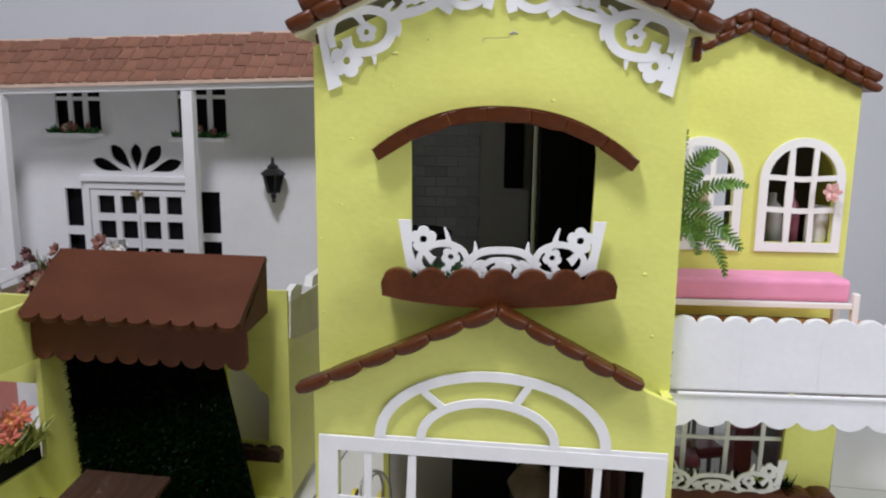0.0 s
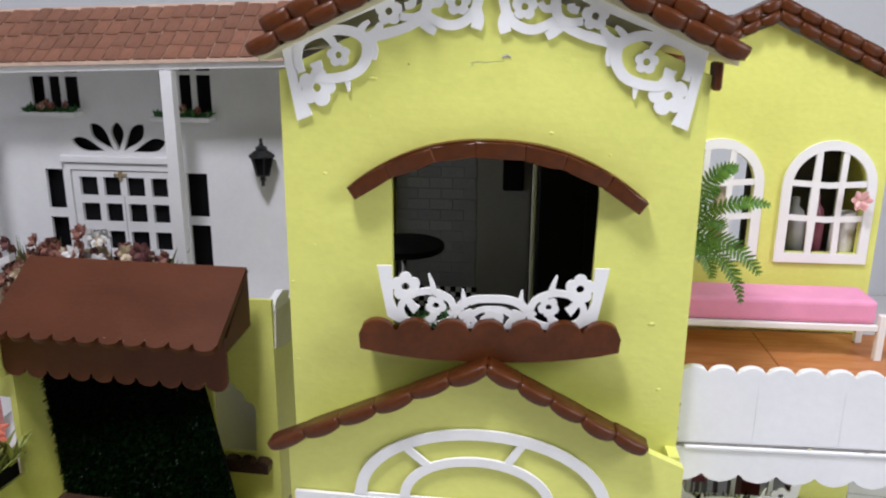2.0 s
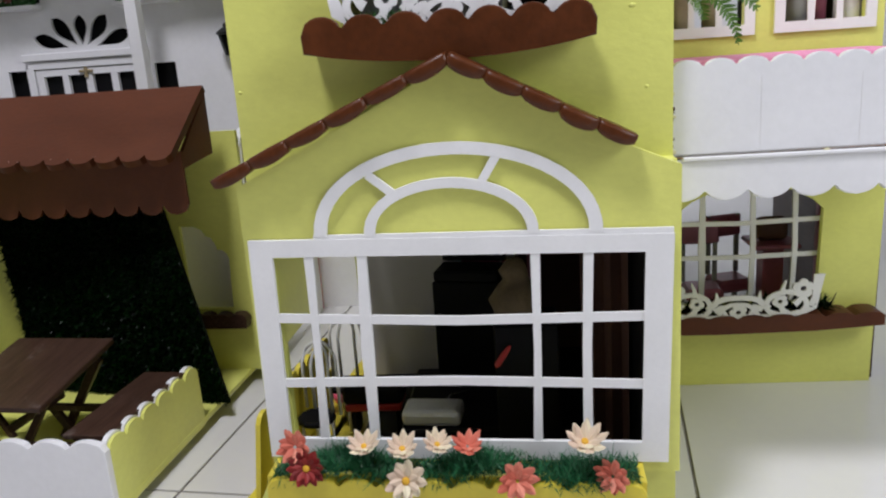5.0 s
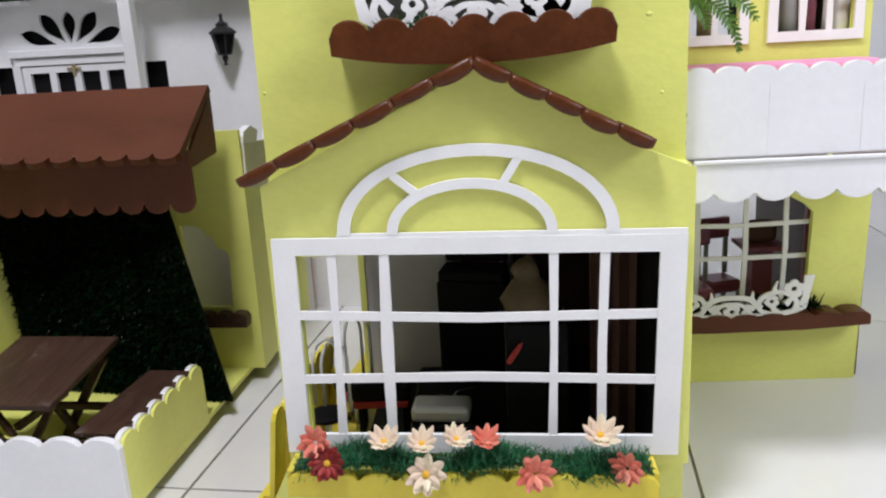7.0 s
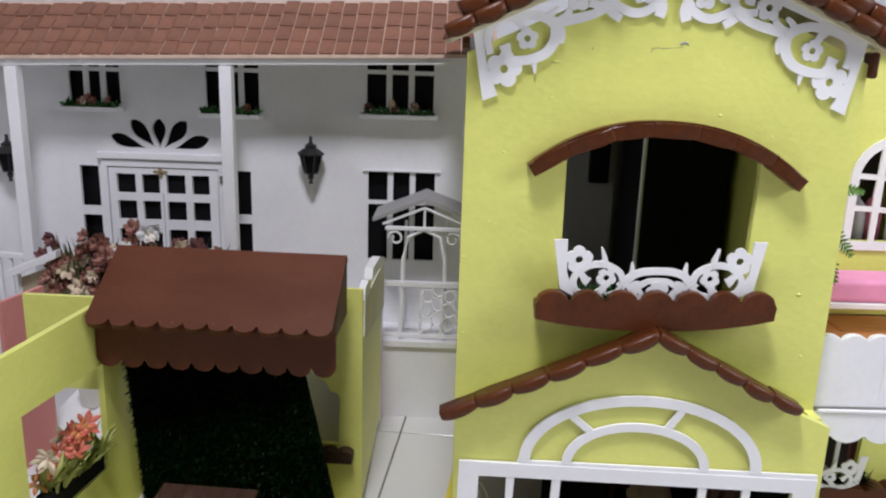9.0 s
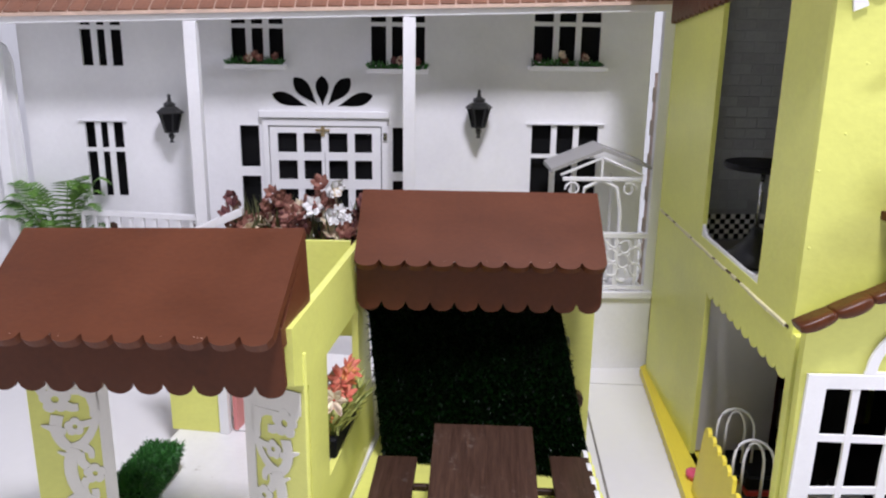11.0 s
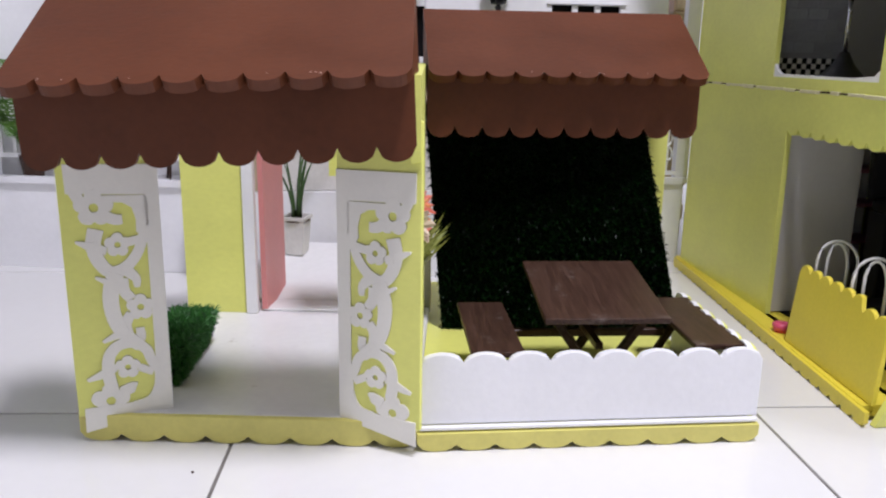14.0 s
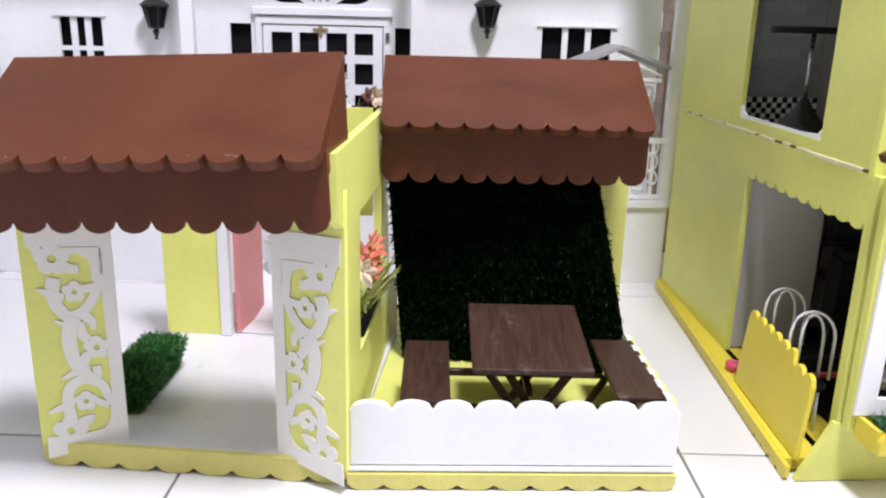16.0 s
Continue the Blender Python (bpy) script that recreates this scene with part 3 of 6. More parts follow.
def yellow_house():
    H = HOUSE
    # lower front panel with its gable, standing a little forward
    bm = BM()
    holed(bm, [(-0.207, 0.076), (0.210, 0.076), (0.210, 0.384), (0.163, 0.404), (0.006, 0.486), (-0.208, 0.382)], [rect(-0.180, 0.182, 0.104, 0.310)], "y", 0.0, 0.012)
    part("front_panel", bm, YEL, H).matrix_basis = PANEL
    bm = BM()
    box(bm, 0.198, 0.2095, 0.0125, 0.72, 0.0, 0.386)
    part("right_wall_lower", bm, YEL, H)
    # upper front wall with its arched opening
    bm = BM()
    holed(bm, [(-0.2075, 0.36), (0.210, 0.36), (0.210, 0.778), (0.0, 0.872), (-0.2075, 0.778)],
          [[(-0.096, 0.512), (0.109, 0.512), (0.1125, 0.660), (0.111, 0.672), (0.104, 0.679), (0.092, 0.684), (0.05, 0.694), (0.003, 0.699), (-0.05, 0.694), (-0.097, 0.676)]], "y", 0.036, 0.010)
    part("upper_front_wall", bm, YEL, H)
    bm = BM()
    box(bm, 0.198, 0.2095, 0.0465, 0.72, 0.386, 0.776)
    part("right_wall_upper", bm, YEL, H)
    # left wall, lower: door opening with a scalloped head
    bm = BM()
    hole = [(0.040, 0.020), (0.368, 0.020), (0.368, 0.310)] + [(y, z) for y, z in scallops(0.040, 0.368, 10, 0.312, 0.010)][::-1][1:]
    holed(bm, [(0.0245, 0.018), (0.72, 0.018), (0.72, 0.366), (0.0245, 0.366)], [hole], "x", 0.0, 0.009)
    part("left_wall_lower", skew(bm), YEL, H)
    bm = BM()
    holed(bm, [(0.0465, 0.369), (0.715, 0.369), (0.715, 0.778), (0.0465, 0.778)], [[(0.168, 0.385), (0.432, 0.385), (0.432, 0.757), (0.168, 0.757)]], "x", 0.002, 0.008)
    part("left_wall_upper", skew(bm), YEL, H)
    # ragged seam between the storeys: chipped cream wood with dark gaps
    rnd = random.Random(17)
    y = 0.047
    while y < 0.715:
        w = rnd.uniform(0.008, 0.045)
        bm = BM()
        if rnd.random() < 0.62:
            box(bm, -0.0006 - rnd.uniform(0, 0.0012), 0.004, y, min(y + w, 0.716), 0.3662 - rnd.uniform(0, 0.0022), 0.3690 + rnd.uniform(0, 0.0012), 0.0006)
            part("worn_seam", skew(bm), CREAM, H, "chipped cream-coloured wood edge")
        else:
            w *= 0.5
            box(bm, -0.0002, 0.004, y, min(y + w, 0.716), 0.3668, 0.3686)
            part("seam_gap", skew(bm), TABLE, H, "dark gap in the seam")
        y += w + 0.0004
    # floors, back wall
    bm = BM()
    slab(bm, [(-0.184, 0.05), (0.19, 0.05), (0.19, 0.712), (-0.138, 0.712)], "z", 0.358, 0.008)
    part("upper_floor", bm, GREYW, H)
    bm = BM()
    box(bm, -0.145, 0.2, 0.722, 0.732, 0.0, 0.776)
    part("back_wall", bm, YEL, H)
    bm = BM()
    box(bm, -0.140, 0.191, 0.7135, 0.7205, 0.368, 0.77)
    part("upper_back_lining", bm, GREYW, H)
    bm = BM()
    box(bm, -0.135, 0.05, 0.470, 0.476, 0.02, 0.357)
    part("room_divider", bm, FOAM, H, "plain pale inner wall")
    # base board with its scalloped edge
    bm = BM()
    slab(bm, [(-0.2545, 0.041), (0.19, 0.029), (0.19, 0.74), (-0.150, 0.74)], "z", 0.006, 0.014)
    part("base_board", bm, DYEL, H)
    bm = BM()
    n = 27
    pts = [(0.024, 0.019), (0.735, 0.019)] + scallops(0.024, 0.735, n, 0.006, 0.0058, 6)[::-1]
    slab(bm, pts, "x", 0.0, 0.006)
    for v in bm.verts:
        v.co.x += -0.2555 + (v.co.y - 0.029) / 0.711 * 0.1055 - 0.0062
    part("scalloped_edge", bm, DYEL, H)
    # sill box of the large window
    bm = BM()
    slab(bm, [(-0.190, 0.078), (0.182, 0.078)] + scallops(-0.190, 0.182, 10, 0.094, 0.0115, 7, True)[::-1], "y", -0.047, 0.007, 0.0022)
    box(bm, -0.190, 0.182, -0.040, 0.0, 0.078, 0.084)
    box(bm, -0.1905, -0.1845, -0.0398, 0.0, 0.0842, 0.104)
    box(bm, 0.1765, 0.1825, -0.0398, 0.0, 0.0842, 0.104)
    part("flower_box", bm, DYEL, H, "scalloped yellow flower box under the window").matrix_basis = SASH
    bm = BM()
    slab(bm, [(-0.249, 0.001), (0.206, 0.001), (0.208, 0.0757), (-0.212, 0.0757)], "y", 0.016, 0.009)
    part("lower_apron", bm, YEL, H).matrix_basis = PANEL
    # large white window
    bm = BM()
    holed(bm, rect(-0.197, 0.2075, 0.106, 0.3385), [rect(-0.174, 0.182, 0.127, 0.3215)], "y", -0.005, 0.0048)
    win = part("large_window", bm, FOAM, H, "white foam-board window frame with many bars")
    win.matrix_basis = SASH
    window_grid(win, -0.1745, 0.1825, 0.1265, 0.322, [-0.138, -0.0855, 0.0805, 0.130], [0.2565, 0.190], 0.0092, -0.0042, 0.004)
    # arched ornament above it
    bm = BM()
    for c, ro, rw, zz in ((0.0065, 0.137, 0.0125, 0.087), (0.0015, 0.083, 0.0105, 0.054)):
        n = 26
        z0 = 0.3415
        o = [(c + ro * math.cos(a), z0 + zz * math.sin(a) ** 0.94) for a in np.linspace(0, math.pi, n)]
        i_ = [(c + (ro - rw) * math.cos(a), z0 + (zz - rw * 0.92) * math.sin(a) ** 0.94) for a in np.linspace(0, math.pi, n)]
        slab(bm, o + i_[::-1], "y", -0.0040, 0.0038)
    for (u0, v0), (u1, v1) in (((-0.0745, 0.4000), (-0.0515, 0.3815)), ((0.0470, 0.4150), (0.0320, 0.3900))):
        dx, dz = u1 - u0, v1 - v0
        ln = math.hypot(dx, dz)
        px, pz = -dz / ln * 0.004, dx / ln * 0.004
        slab(bm, [(u0 + px, v0 + pz), (u0 - px, v0 - pz), (u1 - px, v1 - pz), (u1 + px, v1 + pz)], "y", -0.0037, 0.0034)
    slab(bm, [(-0.1315, 0.3388), (0.2070, 0.3388), (0.2070, 0.3440), (-0.1315, 0.3425)], "y", -0.0034, 0.0031)
    part("fan_ornament", bm, FOAM, H, "white half-round fan ornament").matrix_basis = SASH
    # brown gable trim
    trim = part("gable_trim", slab(BM(), [(-0.222, 0.386), (0.006, 0.489), (0.166, 0.407), (0.166, 0.413), (0.006, 0.495), (-0.222, 0.392)], "y", -0.012, 0.0118), BROWN, H, "glossy dark brown wavy tile trim")
    trim.matrix_basis = PANEL
    lay_lobes(trim, (-0.2235, 0.3890), (0.006, 0.4915), 6, -0.0170, 0.0105, 0.021, 0.0048, 520)
    lay_lobes(trim, (0.006, 0.4915), (0.1675, 0.4090), 5, -0.0170, 0.0105, 0.021, 0.0050, 540)
    # arched trim over the upper window
    def hood_line(u):
        return (0.0085 + 0.1445 * u, 0.7045 - 0.0035 * u - 0.050 * abs(u) ** 2.3)
    cuts = [-1.0, -0.742, -0.431, -0.138, 0.188, 0.461, 0.761, 1.0]
    bm = BM()
    full = [hood_line(0.985 * u) for u in np.linspace(-1, 1, 25)]
    slab(bm, [(x, z + 0.0100) for x, z in full] + [(x * 0.99, z - 0.005) for x, z in full[::-1]], "y", 0.0225, 0.0132)
    hood = part("window_hood", bm, BROWN, H, "arched glossy brown hood over the window")
    for k in range(7):
        (xa, za), (xb, zb) = hood_line(cuts[k]), hood_line(cuts[k + 1])
        lay_tiles(hood, chunk_tile(math.hypot(xb - xa, zb - za) + 0.0012, 0.0150, 0.017, 0.0034, 300 + k), (xa, za), (xb, zb), 1, 0.0205 - 0.0012 * (k % 2), 0.0009)
    # brown planter under the upper window
    bm = BM()
    low = [(-0.126 + 0.2645 * k / 12, 0.4895 + 0.0125 * abs(k / 6 - 1) ** 2.2) for k in range(13)]
    slab(bm, low + [(0.1395, 0.517)] + scallops(-0.127, 0.1395, 7, 0.5175, 0.0165, 8, True)[::-1], "y", -0.005, 0.010, 0.0022)
    pl = part("window_planter", bm, BROWN, H, "glossy brown scalloped window planter")
    pl.matrix_basis = PLANTER
    bm = BM()
    slab(bm, [(-0.122, 0.504), (-0.06, 0.4985), (0.007, 0.497), (0.07, 0.4985), (0.135, 0.504), (0.135, 0.514), (-0.122, 0.514)], "y", 0.0052, 0.0305)
    part("planter_floor", bm, BROWN, pl)
    # lace above it
    for mir in (False, True):
        lace = part("lace_panel", window_lace(0.000306, mir).bm, FOAM, H, "white cut-out floral lace")
        lace.matrix_basis = PLANTER @ Matrix.Translation((0.009, 0.0090, 0.5225))
    # lace brackets below the roof
    for mir in (False, True):
        S = 0.000220
        L = Lace(S, mir)
        L.plate([(0, 0), (-60, -340), (-130, -312), (-72, -165), (-58, -75), (-78, -12), (-60, 18)])
        L.plate([(0, 34), (0, 0), (-80, -6), (-108, 26), (-200, 62), (-430, 152), (-560, 208), (-560, 286)])
        L.flower(-155, -190, 86, 0.22, turn=0.5)
        L.flower(-258, -48, 52, 0.28, turn=0.2)
        L.flower(-485, 138, 60, 0.26)
        L.flower(-785, 176, 56, 0.26)
        L.ribbon([(-388, 10), (-386, -50), (-350, -108), (-290, -138), (-215, -150), (-150, -140)], 52, 40)
        L.ribbon([(-388, 10), (-345, 44), (-275, 60), (-205, 48), (-150, 36), (-92, 2), (-74, -62), (-88, -125)], 46, 34)
        L.ribbon([(-196, 46), (-226, 16), (-246, -22)], 44, 26)
        L.ribbon([(-168, -132), (-160, -100), (-152, -78)], 40, 56)
        L.ribbon([(-282, -138), (-296, -165), (-300, -206)], 42, 8)
        L.ribbon([(-398, 18), (-420, -22), (-418, -68)], 46, 14)
        L.ribbon([(-372, 24), (-430, 36), (-520, 58), (-590, 86), (-640, 120)], 52, 36)
        L.ribbon([(-400, 36), (-432, 60), (-450, 88)], 38, 28)
        L.ribbon([(-350, 42), (-372, 76), (-398, 96)], 40, 16)
        L.ribbon([(-536, 118), (-590, 112), (-632, 128), (-650, 160), (-655, 222)], 34, 46)
        L.ribbon([(-555, 160), (-585, 168), (-590, 190)], 30, 34)
        L.ribbon([(-618, 104), (-660, 70), (-688, 54)], 46, 34)
        L.ribbon([(-640, 128), (-690, 100), (-745, 82), (-800, 92), (-850, 130), (-872, 190), (-880, 250)], 40, 46)
        L.ribbon([(-852, 160), (-872, 110), (-862, 68)], 56, 48)
        L.ribbon([(-720, 196), (-700, 170), (-668, 170)], 26, 36)
        L.ribbon([(-560, 232), (-700, 292), (-860, 352)], 34, 34)
        lace = part("corner_lace", L.bm, FOAM, H, "white cut-out floral corner bracket")
        lace.matrix_basis = Matrix.Translation((-0.2035 if mir else 0.2045, 0.0325, 0.8040 if mir else 0.8005))
    # roof
    bm = BM()
    for s, xe in ((-1, -0.225), (1, 0.231)):
        a = [(0.003, 0.8915), (xe, 0.7872), (xe, 0.7915), (0.003, 0.8975)]
        slab(bm, a, "y", 0.025, 0.713)
    part("roof_deck", bm, CREAM, H)
    roof = part("roof", slab(BM(), [(-0.229, 0.792), (0.003, 0.899), (0.235, 0.792), (0.235, 0.799), (0.003, 0.907), (-0.229, 0.799)], "y", 0.022, 0.719), BROWN, H, "glossy dark brown tiled roof")
    for k, (p, q) in enumerate((((-0.231, 0.798), (0.003, 0.906)), ((0.003, 0.906), (0.235, 0.798)))):
        lay_lobes(roof, p, q, 8, 0.014, 0.0130, 0.026, 0.0060, 400 + 10 * k)
    for k, (p, q) in enumerate((((-0.217, 0.819), (0.003, 0.921)), ((0.003, 0.921), (0.222, 0.819)))):
        lay_lobes(roof, p, q, 8, 0.019, 0.0165, 0.034, 0.0070, 430 + 10 * k)
    bm = BM()
    sag = [(y, z + 0.789 - 0.088 * (y - 0.05)) for y, z in scallops(0.07, 0.72, 24, 0.0, 0.006, 5)]
    slab(bm, [(0.07, 0.794), (0.72, 0.794)] + sag[::-1], "x", -0.0085, 0.0083)
    part("eave_fringe", skew(bm), BROWN, H, "dark brown scalloped fringe under the eave")
    bm = BM()
    box(bm, 0.2105, 0.219, 0.03, 0.05, 0.764, 0.7905, 0.002)
    part("roof_bracket", bm, BROWN, H)
    # nails, drips of paint and scratches
    for x, z, r, w in ((0.173, 0.5255, 0.0028, 1.3), (-0.2035, 0.559, 0.002, 1.2), (-0.202, 0.470, 0.0022, 1.0), (-0.1145, 0.771, 0.0024, 2.6), (0.062, 0.721, 0.0018, 1.6), (-0.178, 0.60, 0.0018, 1.0),
                       (0.190, 0.735, 0.002, 1.2), (0.186, 0.452, 0.0024, 1.0), (-0.118, 0.735, 0.0015, 1.0), (0.0, 0.712, 0.0013, 2.0), (0.120, 0.700, 0.0015, 1.0), (-0.165, 0.676, 0.0017, 1.4), (0.150, 0.600, 0.0014, 1.0)):
        bm = BM()
        bmesh.ops.create_icosphere(bm, subdivisions=1, radius=r)
        for v in bm.verts:
            v.co = Vector((v.co.x * w + x + random.uniform(-0.3, 0.3) * r, v.co.y * 0.28 + 0.036, v.co.z * 0.8 + z))
        part("paint_blob", bm, YEL, H, smooth=True)
    for pts, r, m in (([(-0.018, 0.787), (-0.010, 0.7885), (-0.006, 0.7875), (0.010, 0.789), (0.014, 0.7893)], 0.00035, GROUT), ([(-0.0155, 0.786), (-0.0185, 0.7835)], 0.0004, GROUT),
                      ([(-0.0785, 0.785), (-0.0781, 0.7862)], 0.0007, TABLE), ([(0.012, 0.7925), (0.0165, 0.7945), (0.0205, 0.7925)], 0.0014, GREYW), ([(0.065, 0.560), (0.078, 0.5608)], 0.0003, GROUT)):
        bm = BM()
        tube(bm, [Vector((x, 0.0361, z)) for x, z in pts], r, r * 0.7, 5, 1.0)
        part("scratch", bm, m, H)


yellow_house()


def gate():
    G = thing("scalloped_gate", "deep yellow scalloped board before the side doorway", "gate", Matrix.Translation((-0.227, 0, 0)))
    top = scallops(0.040, 0.254, 8, 0.113, 0.011, 7, True)
    poly = [(0.036, 0.021), (0.254, 0.021)] + [(y, z + (0.010 if y > 0.1 else 0)) for y, z in top[::-1]]
    lean = (lambda bm: [setx(v) for v in bm.verts])

    def setx(v):
        v.co.x += (v.co.y - 0.06) * 0.130 - 0.012 * (1 - v.co.z / 0.117)
    bm = slab(BM(), poly, "x", -0.006, 0.006, 0.0012)
    lean(bm)
    part("board", bm, DYEL, G)
    for y in (0.070, 0.240):
        bm = box(BM(), 0.0002, 0.0075, y - 0.005, y + 0.005, 0.021, 0.090, 0.0008)
        lean(bm)
        part("batten", bm, DYEL, G)


gate()


# ---- the wing on the right ----
WING = pose(-0.004, 0.007, -0.009)
BOARD = None


def wing():
    W = thing("doll_house_wing", "yellow doll house wing with balcony, arched windows and brown tiled roof", "doll house", WING)
    y = 0.42
    bm = BM()
    wins = [arched(0.278, 0.382, 0.508, 0.610, 0.662), arched(0.436, 0.540, 0.508, 0.610, 0.662)]
    holed(bm, [(0.2045, 0.384), (0.566, 0.384), (0.566, 0.752), (0.388, 0.836), (0.2045, 0.752)], wins, "y", y, 0.010)
    part("upper_wall", bm, YEL, W)
    for c in (0.330, 0.488):
        bm = BM()
        holed(bm, arched(c - 0.066, c + 0.066, 0.494, 0.608, 0.676, 20), [arched(c - 0.0525, c + 0.0525, 0.508, 0.610, 0.662, 20)], "y", y - 0.005, 0.0048)
        fr = part("arched_window", bm, FOAM, W, "white arched window frame with nine panes")
        window_grid(fr, c - 0.053, c + 0.053, 0.5075, 0.659, [c - 0.0185, c + 0.0185], [0.561, 0.612], 0.0085, y - 0.0044, 0.004)
    bm = BM()
    box(bm, 0.556, 0.566, y + 0.0105, 0.80, 0.0092, 0.752)
    part("right_wall", bm, YEL, W)
    bm = BM()
    box(bm, 0.2045, 0.555, 0.79, 0.80, 0.70, 0.752)
    part("back_beam", bm, YEL, W)
    bm = BM()
    box(bm, 0.2045, 0.555, 0.4305, 0.80, 0.369, 0.3785)
    part("upper_floor", bm, FOAM, W)
    # added dark sheet that stands for the dim room behind the right window
    bm = BM()
    box(bm, 0.412, 0.5555, 0.560, 0.566, 0.3790, 0.745)
    part("inner_board", bm, surface("dim_grey_sheet", (0.10, 0.095, 0.09), 0.8, 0.2, 10, 120, 0.2), W, "dark grey sheet added behind the panes for the dim room")
    roof = part("roof", slab(BM(), [(0.19, 0.75), (0.388, 0.842), (0.585, 0.747), (0.585, 0.754), (0.388, 0.850), (0.19, 0.757)], "y", y - 0.008, 0.39), BROWN, W, "glossy dark brown tiled roof")
    for k, (p, q) in enumerate((((0.388, 0.848), (0.588, 0.751)), ((0.215, 0.764), (0.388, 0.848)))):
        lay_lobes(roof, p, q, 7, y - 0.014, 0.0105, 0.022, 0.0060, 460 + 10 * k)
        lay_lobes(roof, (p[0], p[1] + 0.017), (q[0], q[1] + 0.017), 7, y - 0.009, 0.0130, 0.030, 0.0070, 490 + 10 * k)
    # balcony floor of boards
    fl = part("balcony_floor", box(BM(), 0.2045, 0.60, 0.06, 0.4195, 0.369, 0.3785), CREAM, W)
    bt = BM()
    box(bt, 0.0, 0.1965, 0.0, 0.352, 0.0, 0.0045, 0.0008)
    me = bpy.data.meshes.new("plank")
    bt.to_mesh(me)
    bt.free()
    me.materials.append(FLOORW)
    for i in range(2):
        ob = new("plank", me)
        ob.parent = fl
        ob.location = (0.205 + i * 0.1975, 0.064, 0.379)
    # white balcony board and hanging valance
    bm = BM()
    slab(bm, [(0.2150, 0.3908), (0.612, 0.3918)] + scallops(0.2150, 0.612, 13, 0.4720, 0.0095, 8, True)[::-1], "y", 0.046, 0.009, 0.0016)
    global BOARD
    BOARD = part("balcony_board", bm, WHITE, W, "white board with scalloped top and chipped edges")
    bm = BM()
    slab(bm, [(0.2065, 0.3875), (0.612, 0.3885)][::-1] + scallops(0.2065, 0.612, 10, 0.359, 0.0130, 8), "y", 0.043, 0.010, 0.0016)
    part("valance", bm, WHITE, W, "white scalloped hanging valance")
    bm = BM()
    box(bm, 0.226, 0.606, 0.0405, 0.0515, 0.3862, 0.3900, 0.0008)
    part("ledge", bm, WHITE, W)
    for x, z in ((0.2985, 0.463), (0.3890, 0.461), (0.4820, 0.465)):
        bm = BM()
        box(bm, x, x + 0.0004, 0.0457, 0.0462, 0.394, z)
        part("crease", bm, SCUFF, W, "faint upright joint in the board")
    # dark strip on the face that draws the shadow line above the ledge
    bm = BM()
    box(bm, 0.2152, 0.610, 0.0440, 0.0458, 0.3900, 0.3913)
    part("gap", bm, GROUT, W, "dark strip painted in for the shaded gap under the balcony board")
    bm = BM()
    box(bm, 0.2138, 0.2150, 0.0462, 0.0545, 0.3915, 0.461)
    part("dirty_edge", bm, GROUT, W, "dirty worn edge of the balcony board")
    # bay wall below
    yb = 0.348
    bm = BM()
    top = [(0.474, 0.262), (0.462, 0.274), (0.436, 0.288), (0.405, 0.300), (0.372, 0.302), (0.34, 0.297), (0.30, 0.279), (0.266, 0.252)]
    holed(bm, [(0.2045, 0.0092), (0.548, 0.0092), (0.553, 0.368), (0.2045, 0.368)], [[(0.262, 0.130), (0.470, 0.130)] + top], "y", yb, 0.010)
    part("lower_wall", bm, YEL, W)
    bm = BM()
    box(bm, 0.546, 0.5555, yb + 0.0105, 0.789, 0.0092, 0.3685)
    part("lower_right_wall", bm, TABLE, W, "dark raw plywood edge")
    bay = part("bay_window", box(BM(), 0.258, 0.482, yb + 0.0107, yb + 0.0155, 0.122, 0.130), FOAM, W, "white barred bay window")
    window_grid(bay, 0.262, 0.478, 0.13, 0.29, [0.318, 0.385, 0.441], [0.1955, 0.2445], 0.0064, yb + 0.0115, 0.004)
    bm = BM()
    slab(bm, [(0.2045, 0.100), (0.33, 0.0985), (0.46, 0.100), (0.549, 0.105)] + scallops(0.2045, 0.549, 9, 0.119, 0.0055, 6, True)[::-1], "y", yb - 0.034, 0.034, 0.001)
    part("window_shelf", bm, MAROON, W, "dark brown scalloped window shelf")
    for mir in (False, True):
        lace = part("lace_panel", window_lace(0.000293, mir).bm, FOAM, W, "white cut-out floral lace")
        lace.matrix_basis = Matrix.Translation((0.3575, yb - 0.030, 0.122)) @ Matrix.Diagonal((1, 1, 0.92, 1))
    bm = BM()
    grass_patch(bm, Vector((0.285, yb - 0.02, 0.126)), Vector((1, 0, 0)), Vector((0, 1, 0)), Vector((0, 0, 1)), 0.2, 0.015, 500, 0.026, 0.0013, 9)
    part("green_filling", bm, BLADE, W)


wing()

# ---- the terrace in front ----
TERR = pose(-0.405, 0.019, 0, 0, 0, -4.1) @ Matrix.Diagonal((0.967, 1, 1, 1))
PORCH = pose(-0.776, 0.0514, 0, 0, 0, -10.6)


